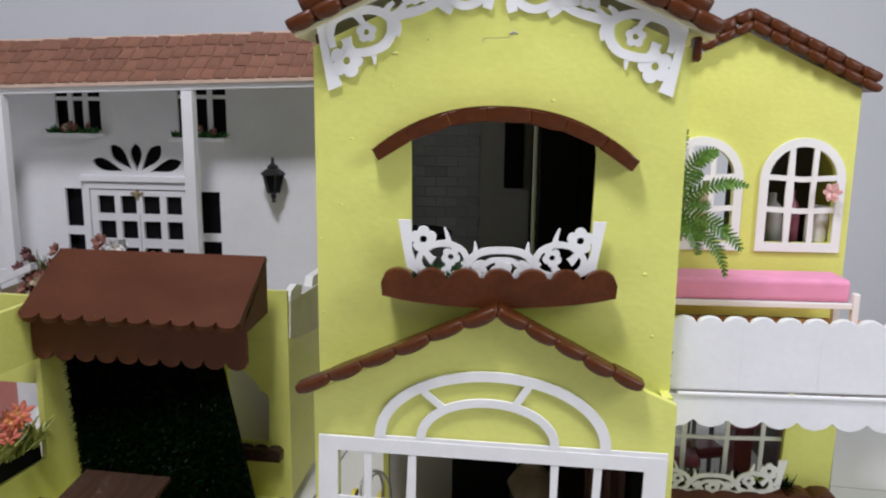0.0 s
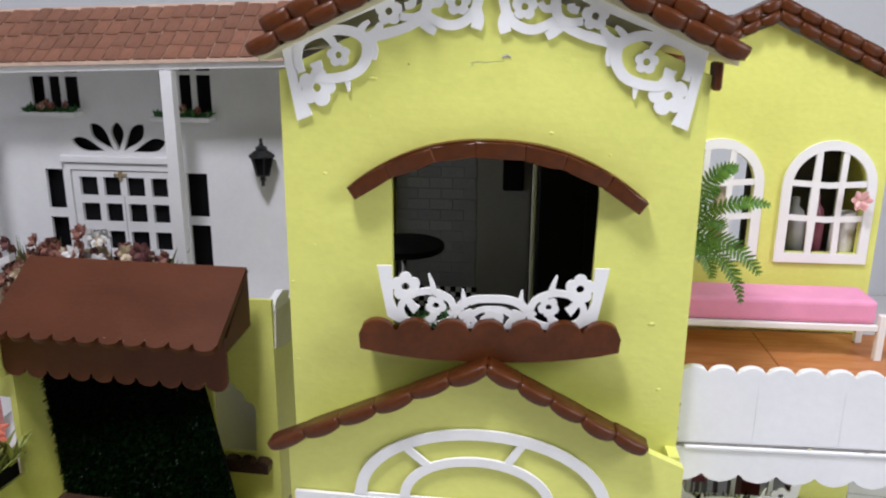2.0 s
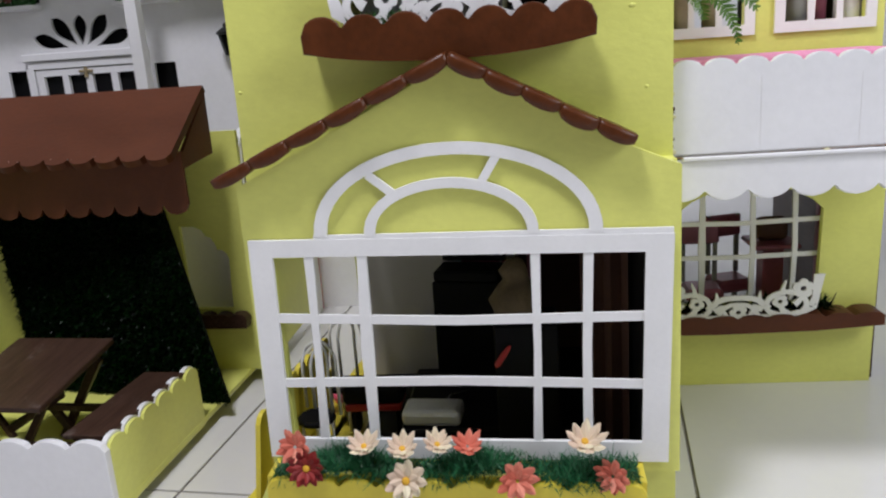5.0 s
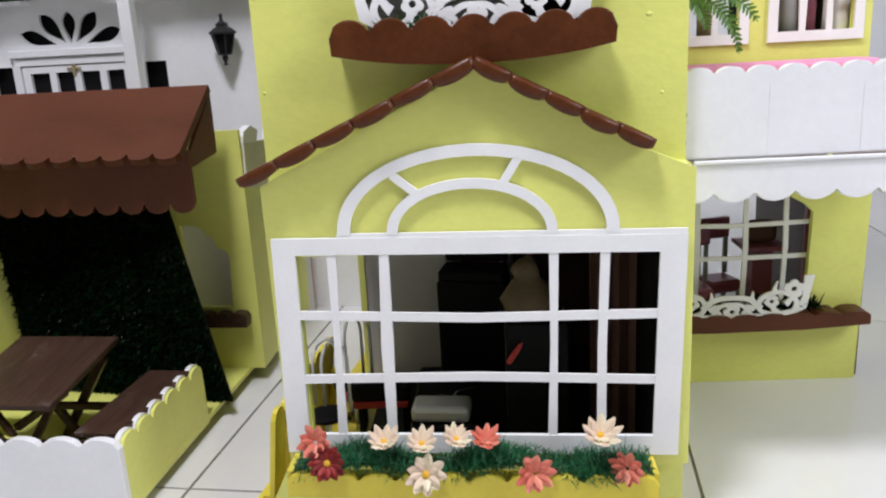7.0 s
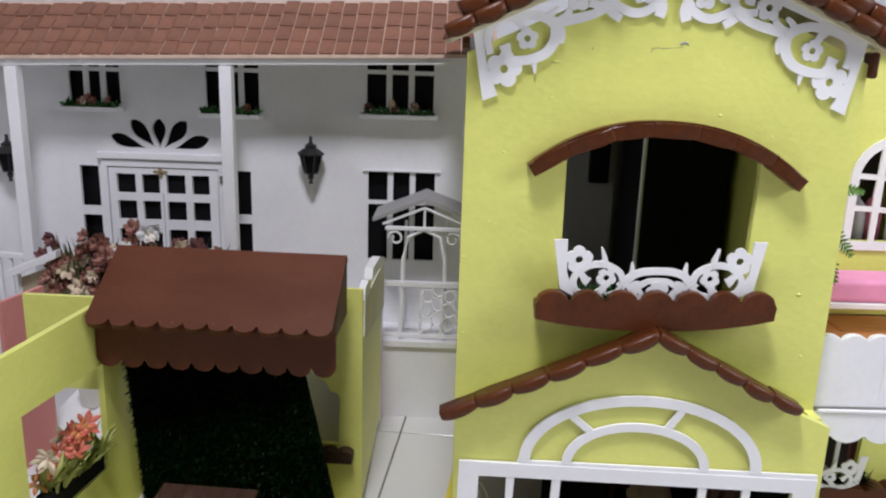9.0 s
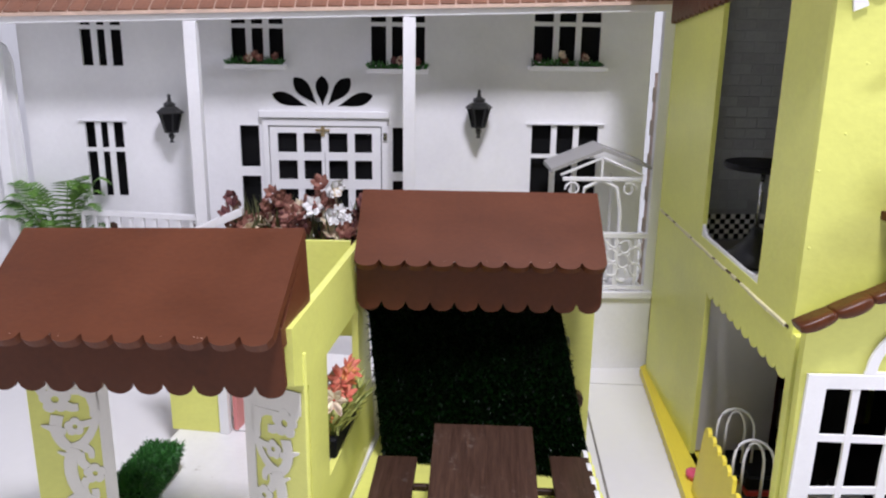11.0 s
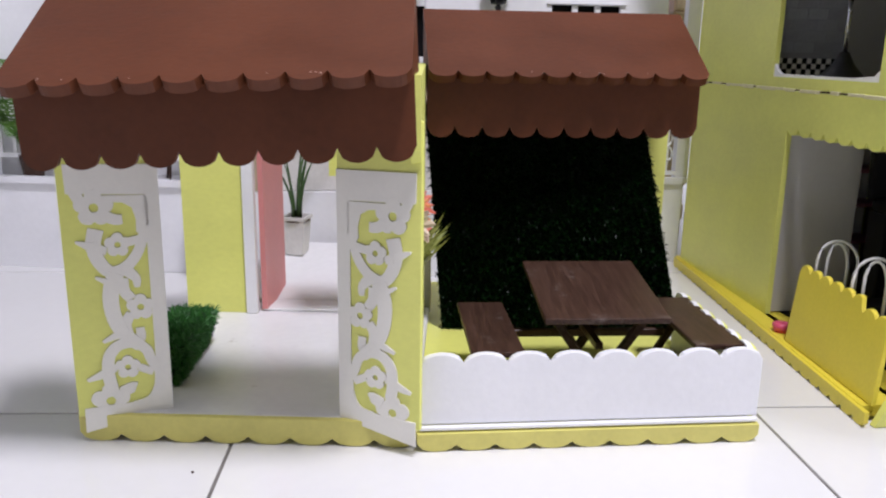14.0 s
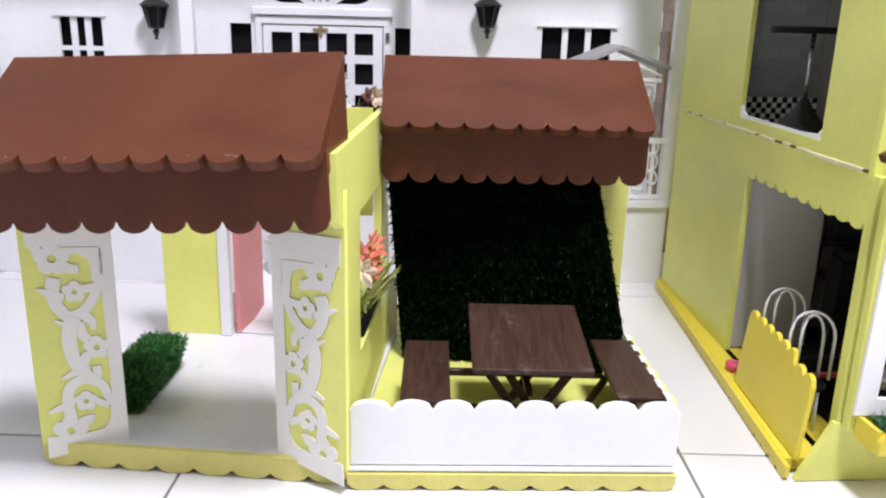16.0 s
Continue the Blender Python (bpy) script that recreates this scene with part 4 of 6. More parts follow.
def awning(parent, x0, x1, ye, ze, yt, zt, zv, n, mat, tilt=0.0):
    """Sloping roof board with a scalloped lip and a scalloped valance that hangs from its eave."""
    t = 0.011
    sag = Matrix.Translation((x1, 0, ze)) @ Matrix.Rotation(-tilt, 4, "Y") @ Matrix.Translation((-x1, 0, -ze))
    bm = BM()
    dy, dz = yt - ye, zt - ze
    ln = math.hypot(dy, dz)
    w = (x1 - x0) / n
    low = []
    for i in range(n):
        for j in range(8):
            u = j / 8
            low.append((x0 + (i + u) * w, -0.012 * math.sqrt(max(0, 1 - (2 * u - 1) ** 2))))
    low.append((x1, 0.0))
    poly = low + [(x1, ln), (x0, ln)]
    slab(bm, poly, "z", 0.0, t, 0.0)
    R = Matrix.Translation((0, ye, ze - 0.004)) @ Matrix.Rotation(math.atan2(dz, dy), 4, "X")
    bmesh.ops.transform(bm, matrix=R, verts=bm.verts)
    r = part("awning_roof", bm, mat, parent, "brown painted sloping roof board")
    r.matrix_basis = sag
    rnd = random.Random(int(x1 * 1000) + 77)
    for k in range(9):
        i = rnd.randrange(n)
        c = BM()
        bmesh.ops.create_icosphere(c, subdivisions=1, radius=rnd.uniform(0.0004, 0.0008))
        sx, px, py = rnd.uniform(1.0, 2.4), x0 + (i + rnd.random()) * w, rnd.uniform(0.0, 0.004)
        for v in c.verts:
            v.co = Vector((v.co.x * sx + px, v.co.y * 0.7 - py, v.co.z * 0.4 + t))
        bmesh.ops.transform(c, matrix=R, verts=c.verts)
        part("paint_chip", c, CHIP, r)
    bm = BM()
    slab(bm, [(x1, ze + 0.004), (x0, ze + 0.004)] + scallops(x0, x1, n, zv + 0.014, 0.014, 8), "y", ye + 0.019, 0.005)
    part("valance", bm, mat, parent, "scalloped brown valance").matrix_basis = sag
    for x in (x0 + 0.001, x1 - 0.006):
        bm = BM()
        slab(bm, [(ye + 0.0243, ze - 0.020), (yt - 0.002, ze - 0.012), (yt - 0.002, zt - 0.006), (ye + 0.0243, ze - 0.0005)], "x", x, 0.005)
        part("cheek", bm, mat, parent).matrix_basis = sag
    return r


def terrace():
    T = thing("picnic_terrace", "yellow doll terrace with brown awning, grass backdrop and white fence", "doll terrace", TERR)
    bm = BM()
    box(bm, -0.383, 0.004, 0.0, 0.56, 0.014, 0.0225, 0.001)
    part("floor_board", bm, YEL, T)
    bm = BM()
    slab(bm, [(-0.386, 0.021), (0.004, 0.021)] + scallops(-0.386, 0.004, 9, 0.0085, 0.008, 8)[::-1], "y", -0.008, 0.0078, 0.001)
    part("scalloped_base", bm, BASEY, T)
    bm = BM()
    box(bm, -0.384, 0.002, -0.0055, 0.0, 0.0228, 0.0275, 0.001)
    part("white_ledge", bm, WHITE, T)
    bm = BM()
    slab(bm, [(-0.383, 0.0275), (0.0038, 0.0275)] + scallops(-0.383, 0.0038, 8, 0.0945, 0.0115, 9, True)[::-1], "y", 0.0, 0.009, 0.0018)
    part("front_fence", bm, WHITE, T, "low white fence board with scalloped top")
    bm = BM()
    slab(bm, [(0.0095, 0.0228), (0.225, 0.0228)] + scallops(0.0095, 0.225, 6, 0.0945, 0.0105, 9, True)[::-1], "x", -0.008, 0.0065)
    part("side_fence", bm, WHITE, T)
    bm = BM()
    slab(bm, [(0.0093, 0.012), (0.227, 0.012)] + scallops(0.0095, 0.225, 6, 0.092, 0.0105, 9, True)[::-1], "x", -0.0012, 0.0045)
    part("side_board", bm, YEL, T)
    # side wall behind, and the rear wall with its scalloped opening
    bm = BM()
    slab(bm, [(0.400, 0.0228), (0.695, 0.0228), (0.695, 0.350), (0.400, 0.375)], "x", 0.022, 0.008)
    for v in bm.verts:
        v.co.x -= (v.co.y - 0.40) * 0.045
    part("side_wall", bm, YEL, T)
    bm = BM()
    slab(bm, [(0.6955, 0.004), (0.730, 0.004), (0.730, 0.300), (0.6955, 0.305)], "x", 0.0085, 0.008)
    part("end_strip", bm, SCUFF, T, "pale raw board end beside the side wall")
    bm = BM()
    slab(bm, [(0.7305, 0.004), (0.736, 0.004), (0.736, 0.205), (0.7305, 0.215)], "x", 0.0085, 0.0075)
    part("red_edge", bm, RED, T, "thin red painted edge")
    bm = BM()
    hole = [(-0.085, 0.125), (-0.012, 0.125), (-0.008, 0.205), (-0.011, 0.214), (-0.018, 0.219), (-0.026, 0.220), (-0.028, 0.229), (-0.034, 0.238), (-0.043, 0.242), (-0.048, 0.251), (-0.06, 0.257), (-0.085, 0.258)]
    holed(bm, [(-0.16, 0.0228), (0.030, 0.0228), (0.030, 0.40), (-0.16, 0.40)], [hole], "y", 0.392, 0.0075)
    part("back_wall", bm, YEL, T)
    bm = BM()
    slab(bm, [(-0.13, 0.0228), (0.012, 0.0228), (0.012, 0.33), (-0.13, 0.33)], "y", 0.445, 0.006)
    part("inner_panel", bm, WHITE, T)
    bm = BM()
    slab(bm, [(-0.095, 0.098), (0.015, 0.098), (0.017, 0.112)] + scallops(-0.095, 0.016, 4, 0.115, 0.006, 6, True)[::-1], "y", 0.372, 0.0198, 0.001)
    part("window_shelf", bm, TABLE, T, "dark brown scalloped shelf")
    bm = BM()
    slab(bm, [(0.395, 0.318), (0.43, 0.306), (0.54, 0.288), (0.70, 0.262), (0.735, 0.258), (0.738, 0.352), (0.60, 0.366), (0.402, 0.3795)], "x", 0.0303, 0.003)
    for v in bm.verts:
        v.co.x -= (v.co.y - 0.40) * 0.045
    part("draped_paper", bm, DINGY, T, "dingy grey paper draped over the top of the side wall")
    bm = BM()
    slab(bm, [(0.40, 0.380), (0.46, 0.374), (0.47, 0.392), (0.44, 0.402), (0.41, 0.396)], "x", 0.020, 0.012)
    part("folded_paper", bm, FOAM, T)
    bm = BM()
    slab(bm, [(0.56, 0.368), (0.72, 0.352), (0.725, 0.366), (0.66, 0.384), (0.57, 0.386)], "x", 0.004, 0.016)
    part("folded_paper", bm, FOAM, T, "white folded paper lying on the wall top")
    awning(T, -0.358, 0.013, 0.234, 0.386, 0.350, 0.464, 0.306, 10, MAROON)
    # grass mat, standing askew
    bl, br, tr, tl = Vector((-0.327, 0.318, 0.0235)), Vector((0.022, 0.268, 0.0235)), Vector((-0.052, 0.285, 0.335)), Vector((-0.3555, 0.325, 0.345))
    ux, up = (br - bl).normalized(), (tl - bl).normalized()
    nrm = ux.cross(up).normalized()
    bm = BM()
    rows = [[[bm.verts.new(bl.lerp(br, i / 6).lerp(tl.lerp(tr, i / 6), j / 6) - nrm * w) for i in range(7)] for j in range(7)] for w in (0.0, 0.005)]
    for w in (0, 1):
        for j in range(6):
            for i in range(6):
                bm.faces.new((rows[w][j][i], rows[w][j][i + 1], rows[w][j + 1][i + 1], rows[w][j + 1][i]))
    rim = [(0, i) for i in range(7)] + [(j, 6) for j in range(1, 7)] + [(6, i) for i in range(5, -1, -1)] + [(j, 0) for j in range(5, 0, -1)]
    for (j0, i0), (j1, i1) in zip(rim, rim[1:] + rim[:1]):
        bm.faces.new((rows[0][j0][i0], rows[0][j1][i1], rows[1][j1][i1], rows[1][j0][i0]))
    mat_ = part("grass_backdrop", bm, GRASSB, T, "artificial grass mat standing as a hedge, awning shade in its near-black colour")
    bm = BM()
    for k in range(8):
        f0, f1 = k / 8, (k + 1) / 8
        a0, a1 = bl.lerp(tl, f0), br.lerp(tr, f0)
        for j in range(4):
            q0, q1 = a0.lerp(a1, j / 4), a0.lerp(a1, (j + 1) / 4)
            rise = bl.lerp(br, j / 4 + 0.125).lerp(tl.lerp(tr, j / 4 + 0.125), f1) - bl.lerp(br, j / 4 + 0.125).lerp(tl.lerp(tr, j / 4 + 0.125), f0)
            grass_patch(bm, q0, (q1 - q0).normalized(), rise.normalized(), nrm, (q1 - q0).length, rise.length, 700, 0.010, 0.0011, 40 + 4 * k + j, 0.9)
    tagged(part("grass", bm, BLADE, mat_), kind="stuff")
    # partition with flower opening
    bm = BM()
    hole = [(0.085, 0.130), (0.268, 0.130), (0.270, 0.302), (0.085, 0.304)]
    holed(bm, [(0.003, 0.0228), (0.388, 0.0228), (0.322, 0.398), (-0.055, 0.392), (-0.055, 0.325), (0.003, 0.300)], [hole], "x", -0.3935, 0.010)
    for v in bm.verts:
        v.co.x += v.co.y * 0.09
    part("partition", bm, YEL, T)
    bm = BM()
    box(bm, -0.356, -0.338, 0.392, 0.400, 0.0228, 0.125, 0.001)
    part("board_end", bm, DINGY, T, "grey raw board end behind the grass mat")
    bm = BM()
    box(bm, -0.49, -0.372, 0.288, 0.297, 0.25, 0.400)
    part("rear_panel", bm, YEL, T)
    return T


terrace()


def lace_post(mir):
    """Yellow board with a white cut-out lace panel on its face."""
    P = thing("lace_post", "yellow post board faced with a white floral lace panel", "post", group="porch posts")
    w, h = 0.086, 0.318
    bm = BM()
    box(bm, -0.006 if mir else 0.0, w if mir else w + 0.007, 0.0, 0.006, 0.0, h, 0.0008)
    part("board", bm, YEL, P)
    S = h / 1180.0
    L = Lace(S, False)
    f = (lambda pts: [((330 - u) if mir else u, v) for u, v in pts])
    L.plate(f([(0, 0), (54, 0), (54, 980), (0, 980)]))
    L.plate(f([(0, 868), (324, 880), (326, 990), (0, 984)]))
    L.plate(f([(54, 868), (220, 872), (188, 846), (132, 842), (100, 822), (88, 775), (90, 730), (54, 690)]))
    L.plate(f([(0, -18), (60, -22), (330, -74), (328, 26), (0, 40)]))
    for u, v, r in ((232, 825, 67), (160, 680, 45), (95, 428, 50), (159, 185, 45), (231, 49, 69)):
        (p,) = f([(u, v)])
        L.flower(p[0], p[1], r * 1.06, 0.24)
    for pts, a, b in (([(62, 866), (62, 745)], 34, 34), ([(58, 752), (71, 693), (98, 634), (140, 589), (191, 575), (229, 616), (245, 679), (232, 743)], 28, 48), ([(209, 802), (167, 779), (136, 778)], 38, 31),
                      ([(200, 658), (234, 667)], 26, 31), ([(124, 689), (78, 698)], 28, 29), ([(247, 674), (306, 698)], 36, 5),
                      ([(174, 569), (196, 502), (199, 433), (183, 362), (148, 306), (105, 270)], 52, 43), ([(188, 525), (248, 557)], 28, 7), ([(140, 581), (105, 546), (102, 508)], 41, 17),
                      ([(154, 547), (150, 498), (125, 462)], 38, 34), ([(131, 404), (155, 361), (151, 312)], 31, 43), ([(136, 296), (104, 301), (103, 344)], 38, 26),
                      ([(34, 153), (67, 198), (87, 252), (132, 283), (186, 277), (223, 235), (231, 165), (223, 105)], 31, 40), ([(40, 171), (47, 94), (84, 36), (146, 20)], 38, 29), ([(186, 321), (241, 296)], 28, 9),
                      ([(245, 165), (309, 143)], 33, 10), ([(187, 81), (149, 98), (134, 95)], 40, 34), ([(201, 185), (233, 182)], 26, 31),
                      ([(117, 180), (66, 155)], 26, 26), ([(39, 67), (92, 16), (164, -14)], 43, 34), ([(297, 890), (282, 858)], 34, 34)):
        L.ribbon(f(pts), a * 1.18, b * 1.18)
    lace = part("lace_panel", L.bm, LACEW, P, "white cut-out floral lace panel")
    lace.matrix_basis = Matrix.Translation((0, -0.0017, 0.002)) @ Matrix.Diagonal((1, 0.5, 1, 1))
    return P


def porch():
    P = thing("doll_porch", "small yellow and white doll porch under a wide brown awning", "doll porch", PORCH)
    bm = BM()
    box(bm, -0.348, -0.001, 0.004, 0.40, 0.020, 0.030, 0.001)
    part("floor_board", bm, SCUFF, P, "scuffed white floor board")
    bm = BM()
    slab(bm, [(-0.362, 0.030), (0.0, 0.030)] + scallops(-0.362, 0.0, 8, 0.010, 0.0095, 9)[::-1], "y", -0.004, 0.0075, 0.001)
    part("scalloped_base", bm, BASEY, P)
    bm = BM()
    box(bm, -0.356, -0.001, 0.0036, 0.40, 0.004, 0.0198)
    part("base_frame", bm, BASEY, P)
    # back wall pieces
    bm = BM()
    box(bm, -0.359, -0.271, 0.345, 0.353, 0.0305, 0.36)
    part("back_panel", bm, YEL, P)
    bm = BM()
    box(bm, -0.2705, -0.254, 0.340, 0.354, 0.0305, 0.36, 0.001)
    part("door_post", bm, WHITE, P)
    door = part("pink_door", slab(BM(), [(0.0, 0.034), (0.10, 0.034), (0.10, 0.35), (0.0, 0.35)], "x", 0.0, 0.008, 0.001), PINKD, P, "salmon pink door standing open")
    door.matrix_basis = Matrix.Translation((-0.250, 0.352, 0)) @ Matrix.Rotation(radians(-4), 4, "Z")
    bm = BM()
    box(bm, -0.25, -0.06, 0.3545, 0.4012, 0.0305, 0.0345, 0.001)
    part("door_mat", bm, SCUFF, P, "pale worn threshold board")
    bm = BM()
    slab(bm, [(0.4022, 0.003), (0.610, 0.003), (0.610, 0.076), (0.4022, 0.0345)], "x", -0.300, 0.250)
    part("rear_step", bm, SCUFF, P, "scuffed pale board behind the door")
    awning(P, -0.354, -0.002, -0.098, 0.394, 0.030, 0.478, 0.318, 10, MAROON, 0.045)


porch()
A = lace_post(True)
A.matrix_basis = PORCH @ pose(-0.352, -0.009, 0.0305, 0, 0, 19)
B = lace_post(False)
B.matrix_basis = PORCH @ pose(-0.083, 0.0075, 0.0305, 0, 0, -21)


def taper(bm):
    """Narrower towards the floor."""
    for v in bm.verts:
        v.co.x = 0.025 + (v.co.x - 0.025) * (0.62 + 0.46 * min(1.0, max(0.0, v.co.z / 0.046)))


def hedge_strip():
    bm = BM()
    box(bm, 0, 0.050, 0, 0.14, 0.0, 0.046, 0.004)
    taper(bm)
    h = thing("grass_strip", "small block of bright artificial grass on the porch floor", "planter", PORCH @ pose(-0.322, 0.075, 0.0305, 0, 0, 4))
    part("core", bm, GRASSB, h)
    bm = BM()
    X, Yv, Zv = Vector((1, 0, 0)), Vector((0, 1, 0)), Vector((0, 0, 1))
    grass_patch(bm, Vector((0, 0, 0.044)), X, Yv, Zv, 0.050, 0.14, 3000, 0.014, 0.0010, 5)
    grass_patch(bm, Vector((0.050, 0, 0)), Yv, Zv, X, 0.14, 0.046, 1700, 0.011, 0.0010, 6)
    grass_patch(bm, Vector((0, 0, 0)), X, Zv, -Yv, 0.050, 0.046, 850, 0.011, 0.0010, 7)
    grass_patch(bm, Vector((0, 0, 0)), Yv, Zv, -X, 0.14, 0.046, 1000, 0.011, 0.0010, 8)
    taper(bm)
    tagged(part("grass", bm, BLADE2, h), kind="stuff")


hedge_strip()


def picnic_table():
    T = thing("picnic_table", "dark-stained wooden picnic table with crossed legs on the terrace", "table", pose(-0.556, 0.140, 0.0225, 0, 0, -5.5))
    w, d, z = 0.141, 0.158, 0.122
    bm = BM()
    box(bm, -w / 2, w / 2, -d / 2, d / 2, z - 0.0075, z, 0.0012, 2)
    part("tabletop", bm, TABLE, T).matrix_basis = Matrix.Translation((0, 0, z)) @ Matrix.Rotation(radians(9), 4, "X") @ Matrix.Translation((0, 0, -z))
    for y in (-0.050, 0.052):
        for s in (-1, 1):
            bm = BM()
            box(bm, -0.006, 0.006, y - 0.004, y + 0.004, -0.068, 0.068, 0.0008)
            bmesh.ops.transform(bm, matrix=Matrix.Translation((s * 0.022, s * 0.0043, 0.0565)) @ Matrix.Rotation(s * 0.56, 4, "Y"), verts=bm.verts)
            for v in bm.verts:
                v.co.z = min(max(v.co.z, 0.0), z - 0.0076 + 0.158 * v.co.y)
            part("leg", bm, TABLE, T)
        bm = BM()
        box(bm, -0.108, 0.108, y - 0.0125, y - 0.0047, 0.046, 0.055, 0.0008)
        part("bench_beam", bm, TABLE, T)
    bm = BM()
    box(bm, -0.004, 0.004, -0.048, 0.050, 0.062, 0.070)
    part("stretcher", bm, TABLE, T)
    for s, xc, y0 in ((-1, -0.124, -0.100), (1, 0.127, -0.084)):
        bm = BM()
        box(bm, xc - 0.029, xc + 0.029, y0, y0 + 0.176, 0.074, 0.0805, 0.0012, 2)
        part("bench_seat", bm, TABLE, T)
        for y in (-0.050, 0.052):
            bm = BM()
            box(bm, -0.005, 0.005, y - 0.004, y + 0.004, -0.045, 0.045, 0.0006)
            bmesh.ops.transform(bm, matrix=Matrix.Translation((s * 0.112, 0, 0.036)) @ Matrix.Rotation(s * 0.5, 4, "Y"), verts=bm.verts)
            for v in bm.verts:
                v.co.z = min(max(v.co.z, 0.0), 0.0738)
            part("bench_leg", bm, TABLE, T)


picnic_table()

# ---- the white doll house behind ----
FY = 1.005
# the whole house stands a little further back and larger than its drawing
WH = Matrix.Translation((-0.828, 0.883, 0.542)) @ Matrix.Rotation(radians(-1.5), 4, "Z") @ Matrix.Diagonal((0.9504, 1.0283, 0.9959, 1)) @ Matrix.Translation((0.8493, -0.9626, -0.5298))
GZ = -0.0143
SL = 0.030


def roofline(x):
    return SL * (x + 0.30)


def petal_hole(cx, cz, ang, r0, r1, w):
    pts = []
    for k in range(14):
        u = k / 13
        t = r0 + (r1 - r0) * u
        pts.append((t, w * math.sin(math.pi * u ** 1.6) ** 0.8))
    full = pts + [(t, -v) for t, v in pts[::-1][1:-1]]
    c, s = math.cos(ang), math.sin(ang)
    return [(cx + t * c - v * s, cz + t * s + v * c) for t, v in full]


def white_house():
    H = thing("white_doll_house", "long white doll house with a pillared porch and clay tiled roof", "doll house", WH)
    wins = [(-1.392, -1.302, 0.615, 0.742, 0.694), (-1.060, -0.945, 0.628, 0.748, 0.701), (-0.750, -0.630, 0.623, 0.752, 0.708), (-0.386, -0.236, 0.634, 0.756, 0.713),
            (-1.402, -1.316, 0.333, 0.496, 0.436), (-0.382, -0.228, 0.300, 0.499, 0.431)]
    holes = [rect(a, b, c, d) for a, b, c, d, _ in wins]
    shut = [(-1.052, -1.008, 0.401, 0.492), (-1.052, -1.008, 0.25, 0.381), (-0.703, -0.654, 0.391, 0.490), (-0.703, -0.654, 0.25, 0.372)]
    holes += [rect(*s) for s in shut]
    cx, cz = -0.862, 0.524
    for ang, r0, r1, w in ((90, 0.010, 0.076, 0.0155), (48, 0.016, 0.096, 0.0165), (132, 0.016, 0.096, 0.0165), (17, 0.034, 0.120, 0.0140), (163, 0.034, 0.120, 0.0140)):
        holes.append(petal_hole(cx, cz, radians(ang), r0, r1, w))
    bm = BM()
    holed(bm, [(-1.53, 0.150), (-0.118, 0.150), (-0.118, 0.765), (-1.53, 0.742)], holes + [rect(-0.985, -0.728, 0.170, 0.492)], "y", FY, 0.008)
    part("facade", bm, WHITE, H, "white painted facade")
    # black sheet in place of the unlit interior seen through the openings
    bm = BM()
    box(bm, -1.53, -0.118, FY + 0.020, FY + 0.028, 0.15, 0.76)
    part("dark_backing", bm, DARK, H, "black sheet standing for the unlit interior behind the windows")
    for a, b, c, d, t in wins:
        w = (b - a) / 3
        wn = part("window", box(BM(), a, b, FY + 0.0005, FY + 0.004, t - 0.0045, t + 0.0045), WHITE, H, "white window bars over black panes")
        for k in (1, 2):
            part("bar", box(BM(), a + k * w - 0.0065, a + k * w + 0.0065, FY + 0.001, FY + 0.0045, c, d), WHITE, wn)
    # thin raised heads over the ground floor windows
    for a, b, z in ((-1.412, -1.306, 0.498), (-0.394, -0.216, 0.501)):
        part("window_head", box(BM(), a, b, FY - 0.006, FY - 0.0005, z, z + 0.003), WHITE, H)
    # door
    door = part("front_door", holed(BM(), rect(-0.983, -0.730, 0.171, 0.491),
                [rect(a, b, c, d) for a, b in ((-0.966, -0.922), (-0.907, -0.866), (-0.850, -0.806), (-0.790, -0.750))
                 for c, d in ((0.434, 0.477), (0.374, 0.417), (0.310, 0.353), (0.248, 0.292), (0.186, 0.230))], "y", FY - 0.004, 0.009), WHITE, H, "white double door with rows of black panes")
    part("door_panes", box(BM(), -0.98, -0.733, FY + 0.0075, FY + 0.010, 0.172, 0.49), DARK, door, "black glazing")
    part("door_seam", box(BM(), -0.8590, -0.8575, FY - 0.0046, FY - 0.0042, 0.172, 0.435), GREYW, door)
    frame_bm = BM()
    slab(frame_bm, [(-0.998, 0.160), (-0.9855, 0.160), (-0.9855, 0.4935), (-0.7275, 0.4935), (-0.7275, 0.160), (-0.715, 0.160), (-0.715, 0.5075), (-0.998, 0.5075)], "y", FY - 0.007, 0.0068)
    part("door_frame", frame_bm, WHITE, H)
    bm = BM()
    box(bm, -1.004, -0.709, FY - 0.013, FY - 0.0003, 0.510, 0.5255, 0.0015)
    part("door_head", bm, WHITE, H)
    bm = BM()
    box(bm, -0.878, -0.846, FY - 0.009, FY - 0.0045, 0.4815, 0.4865, 0.001)
    box(bm, -0.866, -0.858, FY - 0.0085, FY - 0.0045, 0.470, 0.4925, 0.001)
    part("door_ornament", bm, BRASS, H, "small tarnished brass ornament")
    bm = BM()
    box(bm, -0.724, -0.7145, FY - 0.011, FY - 0.0075, 0.462, 0.480, 0.001)
    part("hinge", bm, CHROME, H)
    # porch: floor, soffit, pillars
    bm = BM()
    slab(bm, [(-1.555, 0.945), (-1.13, 0.858), (-1.12, 0.795), (-0.62, 0.795), (-0.61, 0.862), (-0.118, 0.868), (-0.118, 1.03), (-1.555, 1.03)], "z", GZ, 0.150 - GZ)
    part("platform", bm, WHITE, H, "white porch platform")
    bm = BM()
    slab(bm, [(-1.560, 0.937), (-1.13, 0.850), (-1.13, 0.863), (-1.560, 0.950)], "z", 0.1505, 0.012)
    part("platform_edge", bm, WHITE, H)
    bm = BM()
